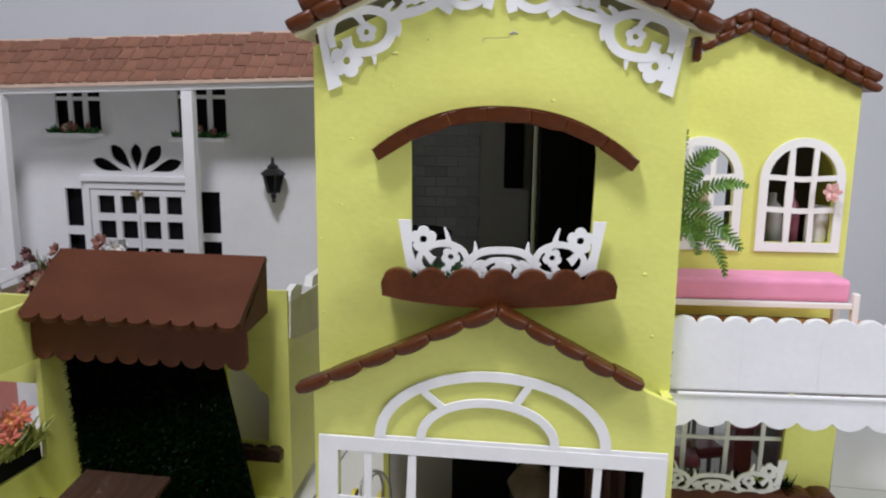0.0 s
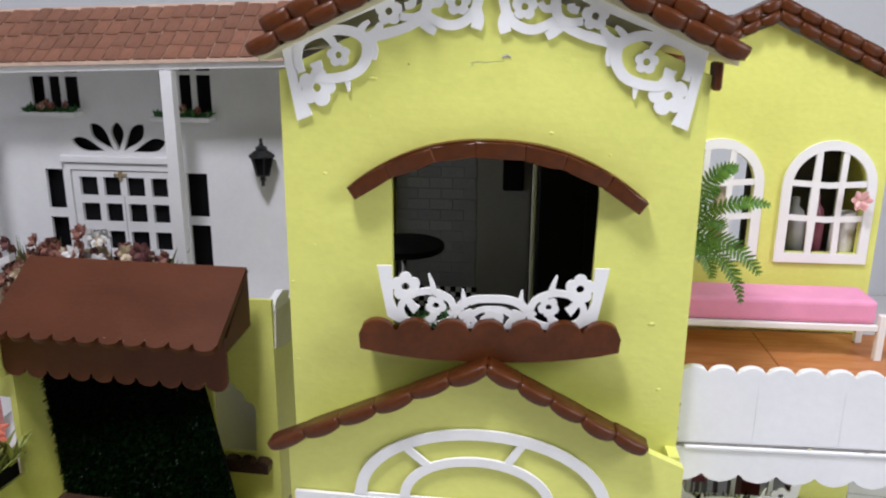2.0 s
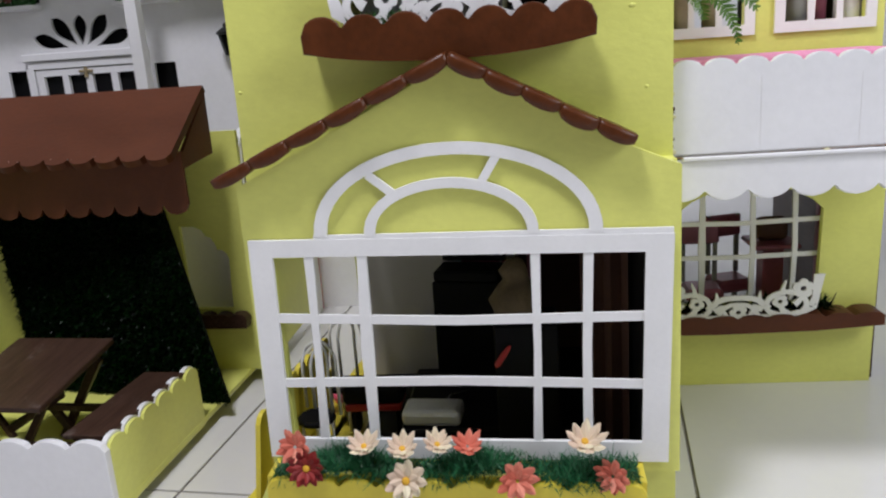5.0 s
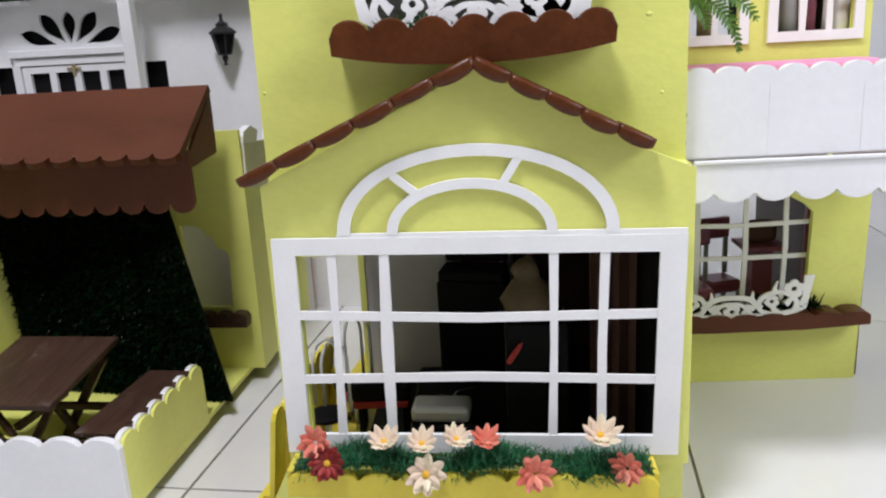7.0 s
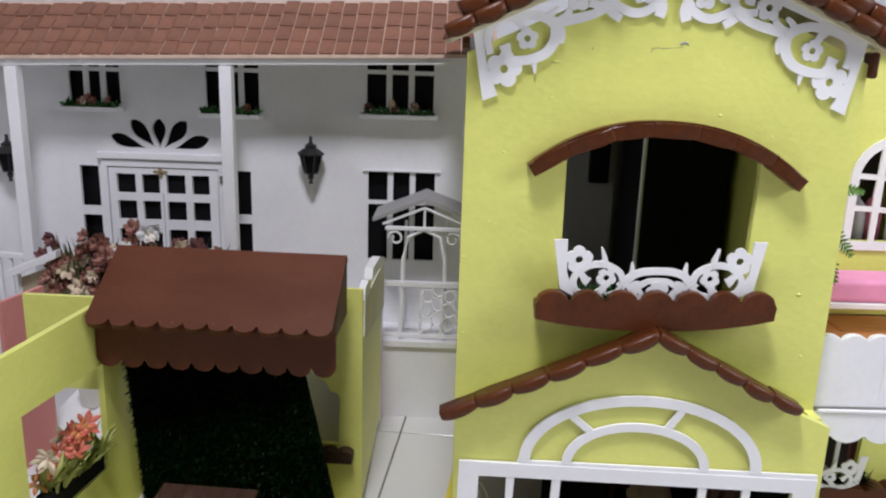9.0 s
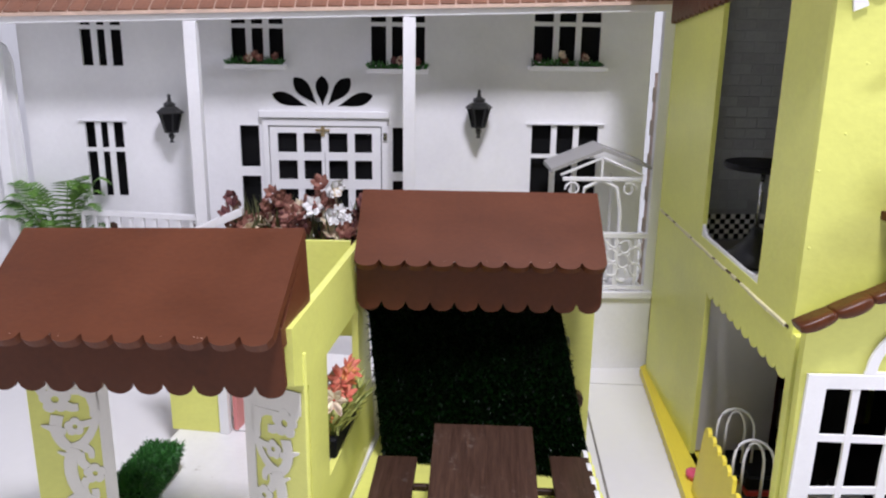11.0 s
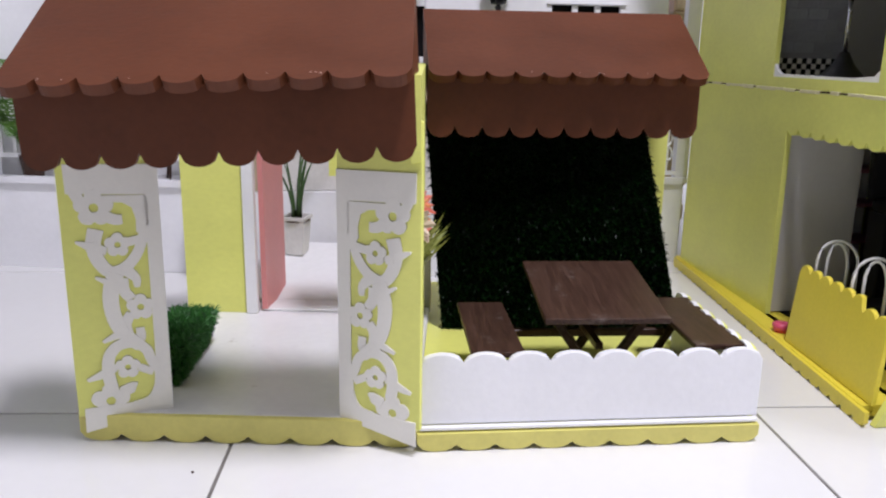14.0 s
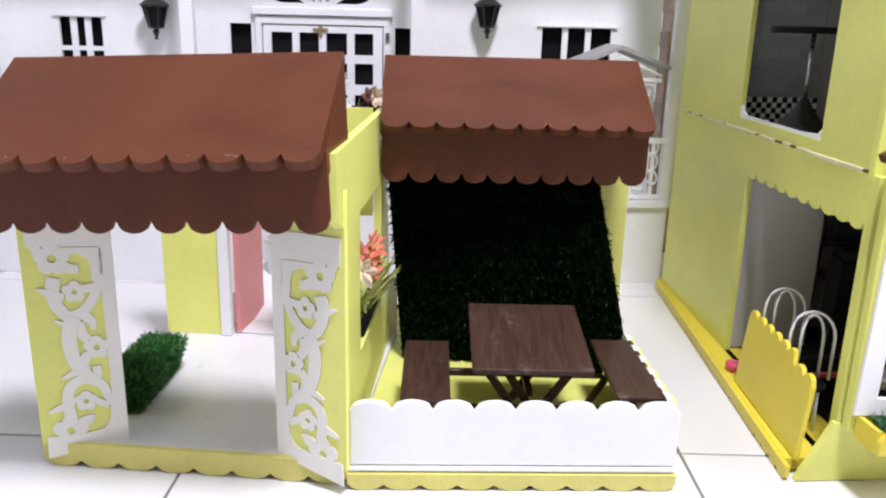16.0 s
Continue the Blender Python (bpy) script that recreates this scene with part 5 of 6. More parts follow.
    slab(bm, [(-0.61, 0.854), (-0.113, 0.860), (-0.113, 0.873), (-0.61, 0.867)], "z", 0.1505, 0.012)
    part("platform_edge", bm, WHITE, H)
    bm = BM()
    box(bm, -1.53, -0.118, 0.885, FY - 0.0005, 0.742, 0.748)
    for v in bm.verts:
        v.co.z += roofline(v.co.x)
    part("soffit", bm, WHITE, H)
    bm = BM()
    box(bm, -1.55, -0.112, 0.870, 0.8845, 0.733, 0.752, 0.001)
    for v in bm.verts:
        v.co.z += roofline(v.co.x)
    part("fascia", bm, WHITE, H)
    for x in (-1.108, -0.662):
        bm = BM()
        box(bm, x - 0.0128, x + 0.0128, 0.864, 0.888, 0.1505, 0.7325 + roofline(x) - 0.001, 0.001)
        part("pillar", bm, WHITE, H)
    bm = BM()
    box(bm, -0.136, -0.108, 0.872, 0.890, 0.1505, 0.732 + roofline(-0.12))
    part("pillar", bm, WHITE, H)
    bm = BM()
    slab(bm, [(-1.66, 0.151), (-1.536, 0.151), (-1.538, 0.62), (-1.55, 0.655), (-1.58, 0.672), (-1.66, 0.678)], "y", 0.985, 0.010)
    part("left_end_panel", bm, WHITE, H, "white end panel with a rounded top")
    bm = BM()
    box(bm, -1.572, -1.548, 0.950, 0.972, 0.1625, 0.700, 0.001)
    part("pillar", bm, WHITE, H)
    # rails
    def rail(x0, x1, y0, y1, z0, z1, n):
        R = part("rail", slab(BM(), [(x0, y0 - 0.006), (x1, y1 - 0.006), (x1, y1 + 0.006), (x0, y0 + 0.006)], "z", z1 - 0.010, 0.010), WHITE, H, "white porch railing")
        part("bottom_rail", slab(BM(), [(x0, y0 - 0.004), (x1, y1 - 0.004), (x1, y1 + 0.004), (x0, y0 + 0.004)], "z", z0, 0.008), WHITE, R)
        for k in range(n):
            f = (k + 0.5) / n
            x, yy = x0 + f * (x1 - x0), y0 + f * (y1 - y0)
            part("baluster", box(BM(), x - 0.0035, x + 0.0035, yy - 0.0035, yy + 0.0035, z0 + 0.0082, z1 - 0.0102), WHITE, R)
    rail(-1.546, -1.124, 0.958, 0.885, 0.195, 0.318, 15)
    rail(-0.36, -0.135, 0.878, 0.876, 0.166, 0.290, 5)
    bm = BM()
    box(bm, -1.11, -1.0, 0.78, 0.80, 0.296, 0.312, 0.001)
    for v in bm.verts:
        v.co.z += (v.co.x + 1.11) * 0.42
    tube(bm, [(-1.095, 0.802, 0.300), (-1.095, 0.802, 0.151)], 0.005, 0.005, 4)
    part("stair_rail", bm, WHITE, H, "slanting white stair rail")
    bm = BM()
    slab(bm, [(-1.10, 0.151), (-0.98, 0.151), (-0.98, 0.335), (-1.10, 0.29)], "y", 0.803, 0.004)
    part("stair_panel", bm, BEIGE, H)
    # clay roof
    deck = BM()
    ye, ze, yt, zt = 0.862, 0.752, 1.03, 0.862
    vs = []
    for x in (-1.58, -0.105):
        vs.append([Vector((x, y, z + roofline(x))) for y, z in ((ye, ze), (yt, zt), (yt, zt - 0.012), (ye, ze - 0.006))])
    q = [[deck.verts.new(p) for p in s] for s in vs]
    for f in ((q[0][0], q[1][0], q[1][1], q[0][1]), (q[0][2], q[0][1], q[1][1], q[1][2]), (q[0][3], q[1][3], q[1][0], q[0][0]), (q[0][3], q[0][2], q[1][2], q[1][3]), tuple(q[0][::-1]), tuple(q[1])):
        deck.faces.new(f)
    roof = part("roof", deck, MORTAR, H, "terracotta clay tile roof")
    bt = BM()
    tw, tl = 0.0325, 0.0490
    prof = [(tw * u, 0.0018 + 0.0011 * math.sin(math.pi * u)) for u in np.linspace(0.035, 0.965, 6)]
    f0 = [bt.verts.new((u, 0.003 * abs(2 * u / tw - 1) ** 2, h + 0.0006)) for u, h in prof]
    f1 = [bt.verts.new((u, tl * 0.955, h - 0.0008)) for u, h in prof]
    b0 = [bt.verts.new((u, 0.0, 0.0)) for u, _ in prof]
    for k in range(5):
        bt.faces.new((f0[k], f0[k + 1], f1[k + 1], f1[k]))
        bt.faces.new((b0[k], b0[k + 1], f0[k + 1], f0[k]))
    me = bpy.data.meshes.new("clay_tile")
    bmesh.ops.recalc_face_normals(bt, faces=bt.faces)
    bt.to_mesh(me)
    bt.free()
    me.materials.append(CLAY)
    sl = math.atan2(zt - ze, yt - ye)
    rows, cols = 4, 45
    up = Vector((0, math.cos(sl), math.sin(sl)))
    rnd = random.Random(61)
    for c in range(cols):
        shift = rnd.uniform(-0.012, 0.0)
        for r in range(rows):
            x = -1.575 + c * tw + rnd.uniform(-0.0006, 0.0006)
            p = Vector((x, ye, ze + roofline(x))) + up * (r * tl + 0.001 + (shift + rnd.uniform(-0.001, 0.001) if r else 0.0))
            ob = new("clay_tile", me)
            ob.parent = roof
            ob.matrix_basis = Matrix.Translation(p + Vector((0, 0, 0.0008 + 0.00025 * r))) @ Matrix.Rotation(sl + 0.006, 4, "X")
    # window boxes with flowers
    for x0, x1, z in ((-1.070, -0.938, 0.618), (-0.758, -0.622, 0.612), (-0.398, -0.226, 0.622)):
        B = part("window_box", box(BM(), x0, x1, FY - 0.040, FY - 0.0005, z - 0.004, z + 0.005, 0.001), WHITE, H, "white window box with small cloth flowers")
        bm = BM()
        grass_patch(bm, Vector((x0 + 0.006, FY - 0.034, z + 0.005)), Vector((1, 0, 0)), Vector((0, 1, 0)), Vector((0, -0.2, 1)), x1 - x0 - 0.012, 0.022, 130, 0.022, 0.0032, int(-x0 * 100))
        part("greenery", bm, BLADE2, B)
        for k in range(5):
            f = random.random()
            blossom(B, face_dir((x0 + 0.012 + f * (x1 - x0 - 0.024), FY - 0.034, z + 0.016 + random.random() * 0.012), (random.uniform(-0.4, 0.4), -1, 0.5)), 0.010, random.choice((PALE, RUST, DUSK, RUST)), False, 7, wide=0.3)


white_house()


def wall_lantern(x, z):
    L = thing("wall_lantern", "black cast metal wall lantern on the white facade", "lantern", WH @ pose(x, FY, z) @ Matrix.Diagonal((1.30, 1.25, 0.98, 1)), group="wall lanterns")
    bm = BM()
    lathe(bm, [(0.004, -0.056), (0.0025, -0.050), (0.006, -0.040), (0.003, -0.036)], 0, -0.026, 8)
    lathe(bm, [(0.004, -0.036), (0.012, -0.034), (0.013, -0.031)], 0, -0.026, 6)
    part("finial", bm, IRON, L)
    bm = BM()
    for k in range(6):
        a = 2 * math.pi * k / 6
        tube(bm, [(0.011 * math.cos(a), -0.026 + 0.011 * math.sin(a), -0.032), (0.019 * math.cos(a), -0.026 + 0.019 * math.sin(a), 0.008)], 0.0016, 0.0016, 4)
    part("cage", bm, IRON, L)
    bm = BM()
    lathe(bm, [(0.010, -0.0315), (0.0172, 0.0075)], 0, -0.026, 6)
    part("glass", bm, DARK, L, "smoked dark glass")
    bm = BM()
    lathe(bm, [(0.023, 0.008), (0.0235, 0.011), (0.014, 0.020), (0.010, 0.022), (0.0105, 0.028), (0.004, 0.033), (0.0025, 0.042), (0.0035, 0.045), (0.0008, 0.049)], 0, -0.026, 8)
    part("cap", bm, IRON, L)
    bm = BM()
    tube(bm, [(0, -0.0005, 0.0), (0, -0.010, 0.012), (0, -0.022, 0.012)], 0.003, 0.002, 6)
    lathe(bm, [(0.0075, -0.012), (0.0075, 0.012)], 0, -0.003, 8)
    part("bracket", bm, IRON, L)


wall_lantern(-0.508, 0.529)
wall_lantern(-1.196, 0.512)


def swing_arbour():
    A = thing("garden_arbour", "white metal garden arbour with scroll brackets and grey canopy", "arbour", WH @ pose(-0.244, 0.925, 0.150))
    bm = BM()
    slab(bm, [(-0.112, 0.276), (0.0, 0.320), (0.105, 0.282), (0.105, 0.275), (0.0, 0.312), (-0.112, 0.268)], "y", -0.055, 0.11)
    part("canopy", bm, GREYW, A, "grey pitched canopy")
    for s in (-1, 1):
        bm = BM()
        tube(bm, [(s * 0.050, -0.045, 0.0), (s * 0.045, -0.045, 0.19), (s * 0.035, -0.045, 0.235), (0, -0.045, 0.252)], 0.0045, 0.004, 6)
        part("post", bm, WHITE, A)
        bm = BM()
        tube(bm, [(s * 0.050, 0.045, 0.0), (s * 0.045, 0.045, 0.25)], 0.004, 0.004, 6)
        part("post", bm, WHITE, A)
        bm = BM()
        pts = []
        for k in range(20):
            t = k / 19 * 2.3 * math.pi
            r = 0.017 * (1 - 0.035 * k)
            pts.append((s * (0.062 + r * math.cos(t)), -0.047, 0.232 + r * math.sin(t)))
        tube(bm, pts, 0.0028, 0.0022, 5)
        part("scroll", bm, WHITE, A)
    bm = BM()
    box(bm, -0.085, 0.090, -0.051, -0.044, 0.250, 0.258, 0.001)
    part("cross_beam", bm, WHITE, A)
    bm = BM()
    tube(bm, [(0, -0.047, 0.256), (0, -0.047, 0.30)], 0.003, 0.003, 5)
    tube(bm, [(0.0, -0.047, 0.298), (0.09, -0.047, 0.262)], 0.003, 0.003, 5)
    tube(bm, [(0.0, -0.047, 0.298), (-0.09, -0.047, 0.262)], 0.003, 0.003, 5)
    part("gable_strut", bm, WHITE, A)
    # scrollwork rail panel in front
    S = thing("scroll_railing", "white scrollwork railing panel on the porch edge", "railing", WH @ pose(-0.20, 0.874, 0.180))
    rr = random.Random(8)
    for k in range(4):
        bm = BM()
        for u in range(3):
            cx, cz, sx, sz = -0.034 + 0.0245 * k + rr.uniform(-0.003, 0.003), 0.018 + u * 0.031 + (0.012 if k % 2 else 0.0), rr.uniform(0.010, 0.0145), rr.uniform(0.013, 0.018)
            tl = rr.uniform(-0.6, 0.6)
            pts = [(cx + sx * math.cos(q) * math.cos(tl) - sz * math.sin(q) * math.sin(tl), 0.0, cz + sx * math.cos(q) * math.sin(tl) + sz * math.sin(q) * math.cos(tl)) for q in np.linspace(0, 2 * math.pi, 15)]
            tube(bm, pts, 0.0028, 0.0028, 5)
        part("scroll", bm, WHITE, S)


swing_arbour()


def porch_chair(x, y, turn):
    C = thing("porch_chair", "small dark brown wicker porch chair behind the white rail", "chair", WH @ pose(x, y, 0.150, 0, 0, turn), group="porch chairs")
    bm = BM()
    lathe(bm, [(0.020, 0.045), (0.023, 0.048), (0.023, 0.054), (0.018, 0.056)], 0, 0, 10)
    part("seat", bm, TABLE, C)
    for a in (0.8, 2.35, 3.9, 5.5):
        bm = BM()
        tube(bm, [(0.016 * math.cos(a), 0.016 * math.sin(a), 0.046), (0.022 * math.cos(a), 0.022 * math.sin(a), 0.0)], 0.003, 0.0024, 5)
        part("leg", bm, TABLE, C)
    bm = BM()
    outer = [(0.024 * math.cos(t), 0.056 + 0.075 * math.sin(t) ** 0.8 if math.sin(t) > 0 else 0.056) for t in np.linspace(0, math.pi, 14)]
    slab(bm, outer, "y", 0.016, 0.006, 0.001)
    part("backrest", bm, TABLE, C)


porch_chair(-1.34, 0.955, 20)
porch_chair(-1.175, 0.955, -70)


def frond(bm, base, heading, length, rise, droop, width, leaf_n=24):
    """A fern frond: an arching rib with paired, pointed leaflets."""
    h = Vector((math.cos(heading), math.sin(heading), 0))
    side = Vector((-h.y, h.x, 0))
    pts = []
    for k in range(leaf_n + 1):
        u = k / leaf_n
        pts.append(base + h * (length * u * (1 - 0.15 * u)) + Vector((0, 0, rise * math.sin(u * 1.9) - droop * u * u)))
    tube(bm, pts, length * 0.010, length * 0.003, 4)
    for k in range(1, leaf_n):
        u = k / leaf_n
        L = width * (math.sin(math.pi * (0.12 + 0.86 * u)) ** 0.8) * random.uniform(0.85, 1.1)
        t = (pts[k + 1] - pts[k - 1]).normalized()
        for s in (-1, 1):
            d = (side * s + t * 0.45 + Vector((0, 0, -0.18))).normalized()
            w = length / leaf_n * 0.46
            p = pts[k]
            q = [p - t * w, p + d * L * 0.5 - t * w * 0.7, p + d * L, p + d * L * 0.5 + t * w * 0.8, p + t * w * 0.6]
            bm.faces.new([bm.verts.new(c) for c in q])


def fern(name_label, loc, fronds, pot):
    F = thing("fern", name_label, "plant", (WH if pot else Matrix()) @ Matrix.Translation(loc))
    for hd, ln, rs, dr, wd in fronds:
        bm = BM()
        frond(bm, Vector((0, 0, 0)), radians(hd), ln, rs, dr, wd)
        part("frond", bm, FERN, F)
    if pot:
        bm = BM()
        lathe(bm, [(0.018, -0.05), (0.024, -0.004), (0.026, 0.0), (0.021, 0.0), (0.019, -0.008)], 0, 0, 12)
        part("pot", bm, TABLE, F)
    return F


rnd = random.Random(21)
fern("bright green plastic fern in a pot on the porch", (-1.45, 0.955, 0.2), [(rnd.uniform(-200, 20), rnd.uniform(0.09, 0.16), rnd.uniform(0.09, 0.21), rnd.uniform(-0.01, 0.06), rnd.uniform(0.030, 0.042)) for k in range(22)], True)


def bed_fern():
    F = thing("fern", "bright green plastic fern hanging beside the pink bed", "plant")
    base = Vector((0.238, 0.29, 0.56))
    for tip, mid, wid in (((0.267, 0.27, 0.702), (0.25, 0.27, 0.645), 0.017), ((0.318, 0.26, 0.664), (0.272, 0.26, 0.662), 0.020), ((0.366, 0.25, 0.612), (0.30, 0.25, 0.628), 0.016),
                          ((0.362, 0.25, 0.508), (0.31, 0.25, 0.575), 0.021), ((0.336, 0.24, 0.466), (0.318, 0.24, 0.550), 0.017), ((0.294, 0.25, 0.500), (0.285, 0.25, 0.552), 0.020),
                          ((0.300, 0.28, 0.632), (0.268, 0.28, 0.612), 0.020), ((0.312, 0.27, 0.572), (0.28, 0.27, 0.598), 0.021), ((0.262, 0.26, 0.66), (0.25, 0.27, 0.61), 0.020), ((0.275, 0.25, 0.53), (0.262, 0.26, 0.56), 0.018)):
        tip, mid = base.lerp(Vector(tip), 0.88), base.lerp(Vector(mid), 0.94)
        bm = BM()
        n = 22
        pts = [base * (1 - u) ** 2 + mid * (2 * u * (1 - u)) + tip * u * u for u in [k / n for k in range(n + 1)]]
        tube(bm, pts, 0.0013, 0.0005, 4)
        ln = sum((pts[k + 1] - pts[k]).length for k in range(n))
        for k in range(1, n):
            u = k / n
            t = (pts[k + 1] - pts[k - 1]).normalized()
            side = t.cross(Vector((0.15, -1, 0.2))).normalized()
            L = 0.84 * wid * math.sin(math.pi * (0.16 + 0.80 * u)) ** 0.7 * random.uniform(0.9, 1.08)
            w = ln / n * 0.40
            for sg in (-1, 1):
                d = (side * sg + t * 0.4 + Vector((0, -0.25, random.uniform(-0.25, 0.0)))).normalized()
                q = [pts[k] - t * w, pts[k] + d * L * 0.45 - t * w * 1.0, pts[k] + d * L * 0.85 - t * w * 0.3, pts[k] + d * L, pts[k] + d * L * 0.8 + t * w * 0.7, pts[k] + d * L * 0.4 + t * w, pts[k] + t * w * 0.8]
                bm.faces.new([bm.verts.new(c) for c in q])
        part("frond", bm, FERN, F)


bed_fern()


def bouquet():
    B = thing("flower_trough", "trough of rust, cream and white cloth flowers before the porch", "flowers", WH @ pose(-0.845, 0.835, 0.1503))
    bm = BM()
    box(bm, -0.19, 0.18, -0.03, 0.03, 0.0, 0.125, 0.003)
    part("trough", bm, WBASE, B)
    bm = BM()
    for k in range(240):
        p = Vector((random.uniform(-0.18, 0.17), random.uniform(-0.03, 0.03), 0.12))
        d = Vector((random.uniform(-0.5, 0.5), random.uniform(-0.6, 0.3), 1)).normalized()
        L = random.uniform(0.05, 0.115)
        s = Vector((random.uniform(-1, 1), random.uniform(-1, 1), 0)).normalized() * random.uniform(0.002, 0.005)
        m_ = p + d * L * 0.6
        bm.faces.new([bm.verts.new(c) for c in (p - s * 0.3, m_ - s, p + d * L, m_ + s, p + s * 0.3)])
    tagged(part("foliage", bm, DRYLEAF, B), kind="stuff")
    for k in range(170):
        x = random.uniform(-0.195, 0.178)
        top = 0.206 + 0.020 * math.sin(x * 60 + 1) + 0.036 * math.exp(-((x + 0.005) / 0.05) ** 2)
        z = random.uniform(0.12, top + 0.012)
        white = abs(x - 0.01) < 0.06 and z > 0.18
        blossom(B, face_dir((x, random.uniform(-0.055, 0.0), z), (random.uniform(-0.8, 0.8), -1, random.uniform(-0.2, 0.9))), random.uniform(0.012, 0.022),
                random.choice((FOAM, PALE, FOAM, RUST)) if white else random.choice((RUST, RUST, RUST, DUSK, DUSK, PALE, RUST)), False, 6, random.uniform(0.3, 0.9), wide=0.38)


bouquet()


def tan_pillar():
    P = thing("stone_pillar", "tan stone block pillar standing behind the houses", "pillar", pose(-0.045, 1.03, 0.0))
    bt = BM()
    box(bt, -0.0140, 0.0140, -0.03, 0.03, 0, 0.036, 0.002)
    me = bpy.data.meshes.new("stone_block")
    bt.to_mesh(me)
    bt.free()
    me.materials.append(TAN)
    part("core", box(BM(), -0.030, 0.030, -0.025, 0.025, 0, 0.62), MORTAR, P)
    for r in range(15):
        for c in (-0.5, 0.5):
            ob = new("stone_block", me)
            ob.parent = P
            ob.location = (c * 0.0300 + (0.003 if r % 2 else -0.003), random.uniform(-0.002, 0.002), r * 0.0395)


tan_pillar()

# ---- inside and beside the yellow house ----
def house_inside():
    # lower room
    # black floor and dark side and back sheets stand in for the room's shade
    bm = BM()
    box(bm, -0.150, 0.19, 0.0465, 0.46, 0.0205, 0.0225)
    solo("rug", bm, DARK, "black floor sheet put in for the dimness of the doll house room", "rug")
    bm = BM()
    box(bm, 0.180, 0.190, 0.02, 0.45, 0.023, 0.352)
    part("inner_side_lining", bm, DARK, HOUSE, "black side sheet put in for the dimness of the room")
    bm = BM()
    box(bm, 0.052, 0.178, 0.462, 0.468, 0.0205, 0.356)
    part("inner_back_lining", bm, BROWNC, HOUSE, "dark brown back sheet put in for the dimness of the room")
    bm = BM()
    n = 9
    front = [(0.125 + 0.05 * i / (n - 1), 0.10 + 0.006 * math.sin(i * 2.1)) for i in range(n)]
    slab(bm, front + [(x, y + 0.008) for x, y in front[::-1]], "z", 0.03, 0.32)
    solo("curtain", bm, BROWNC, "dark brown hanging curtain inside the window", "curtain")
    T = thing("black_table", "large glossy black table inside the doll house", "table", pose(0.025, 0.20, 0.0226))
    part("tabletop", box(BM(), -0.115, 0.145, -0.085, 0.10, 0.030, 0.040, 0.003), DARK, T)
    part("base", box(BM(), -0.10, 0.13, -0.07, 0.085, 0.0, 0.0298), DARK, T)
    bm = BM()
    box(bm, -0.036, 0.036, -0.020, 0.022, 0.0, 0.020, 0.006, 2)
    P = solo("silver_clutch", bm, SILVER, "small silver-white clutch bag on the black table", "bag", pose(-0.052, 0.142, 0.0627, 0, 0, -4))
    bm = BM()
    tube(bm, [(-0.005, -0.010, 0.0), (0.0, 0.0, 0.004), (0.028, 0.012, 0.006)], 0.0016, 0.0012, 6)
    solo("hair_clip", bm, CHROME, "thin metal clip lying behind the bag", "clip", pose(-0.035, 0.20, 0.0640))
    S = thing("black_screen", "black padded chair back inside the doll house", "chair", pose(-0.004, 0.325, 0.0226, 0, 0, -10))
    part("backrest", slab(BM(), [(-0.045, 0.186), (0.043, 0.186), (0.049, 0.312), (-0.050, 0.298)], "y", 0.0, 0.016, 0.004), DARK, S)
    part("seat", box(BM(), -0.045, 0.045, -0.05, 0.0, 0.170, 0.186, 0.003), DARK, S)
    part("base", box(BM(), -0.048, 0.048, -0.048, -0.002, 0.0, 0.1698, 0.002), DARK, S)
    S = thing("black_stool", "low black doll stool with a red seat band", "stool", pose(-0.1403, 0.195, 0.0226))
    part("seat", box(BM(), -0.030, 0.046, -0.022, 0.022, 0.046, 0.070, 0.004), DARK, S)
    part("band", box(BM(), -0.028, 0.044, -0.020, 0.020, 0.036, 0.0458, 0.002), RED, S, "dull red band under the seat")
    for sx in (-0.022, 0.036):
        part("leg", box(BM(), sx, sx + 0.006, -0.016, 0.016, 0.0, 0.0358), DARK, S)
    C = thing("tall_plum_chair", "plum doll chair standing behind the black chair", "chair", pose(0.055, 0.375, 0.0226))
    part("seat", box(BM(), -0.022, 0.022, -0.012, 0.012, 0.20, 0.215, 0.003), PLUM, C)
    for x in (-0.018, 0.018):
        part("leg", box(BM(), x - 0.003, x + 0.003, -0.010, -0.004, 0.0, 0.1998), PLUM, C)
        part("leg", box(BM(), x - 0.003, x + 0.003, 0.004, 0.010, 0.0, 0.1998), PLUM, C)
        part("back_post", box(BM(), x - 0.003, x + 0.003, 0.004, 0.010, 0.2152, 0.295), PLUM, C)
    part("back_rail", box(BM(), -0.024, 0.024, 0.003, 0.011, 0.2953, 0.318, 0.004), PLUM, C)
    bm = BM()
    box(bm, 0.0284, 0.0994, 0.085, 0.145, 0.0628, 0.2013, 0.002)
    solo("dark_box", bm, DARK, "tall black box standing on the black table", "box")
    bm = BM()
    lathe(bm, [(0.016, 0.0), (0.027, 0.008), (0.029, 0.022), (0.021, 0.040), (0.014, 0.045), (0.016, 0.056), (0.010, 0.066), (0.002, 0.070)], 0, 0, 14)
    for v in bm.verts:
        v.co += 0.0022 * Vector((math.sin(v.co.z * 190 + v.co.y * 90), math.cos(v.co.x * 170), 0))
    solo("plush_toy", bm, surface("khaki_plush", (0.14, 0.10, 0.055), 0.9, 0.4, 40, 260, 0.8), "round dull beige plush toy on the black box", "toy", pose(0.0544, 0.112, 0.2015), smooth=True)
    bm = BM()
    lathe(bm, [(0.002, 0.0), (0.0035, 0.003), (0.0035, 0.016), (0.0025, 0.026), (0.001, 0.029)], 0, 0, 8)
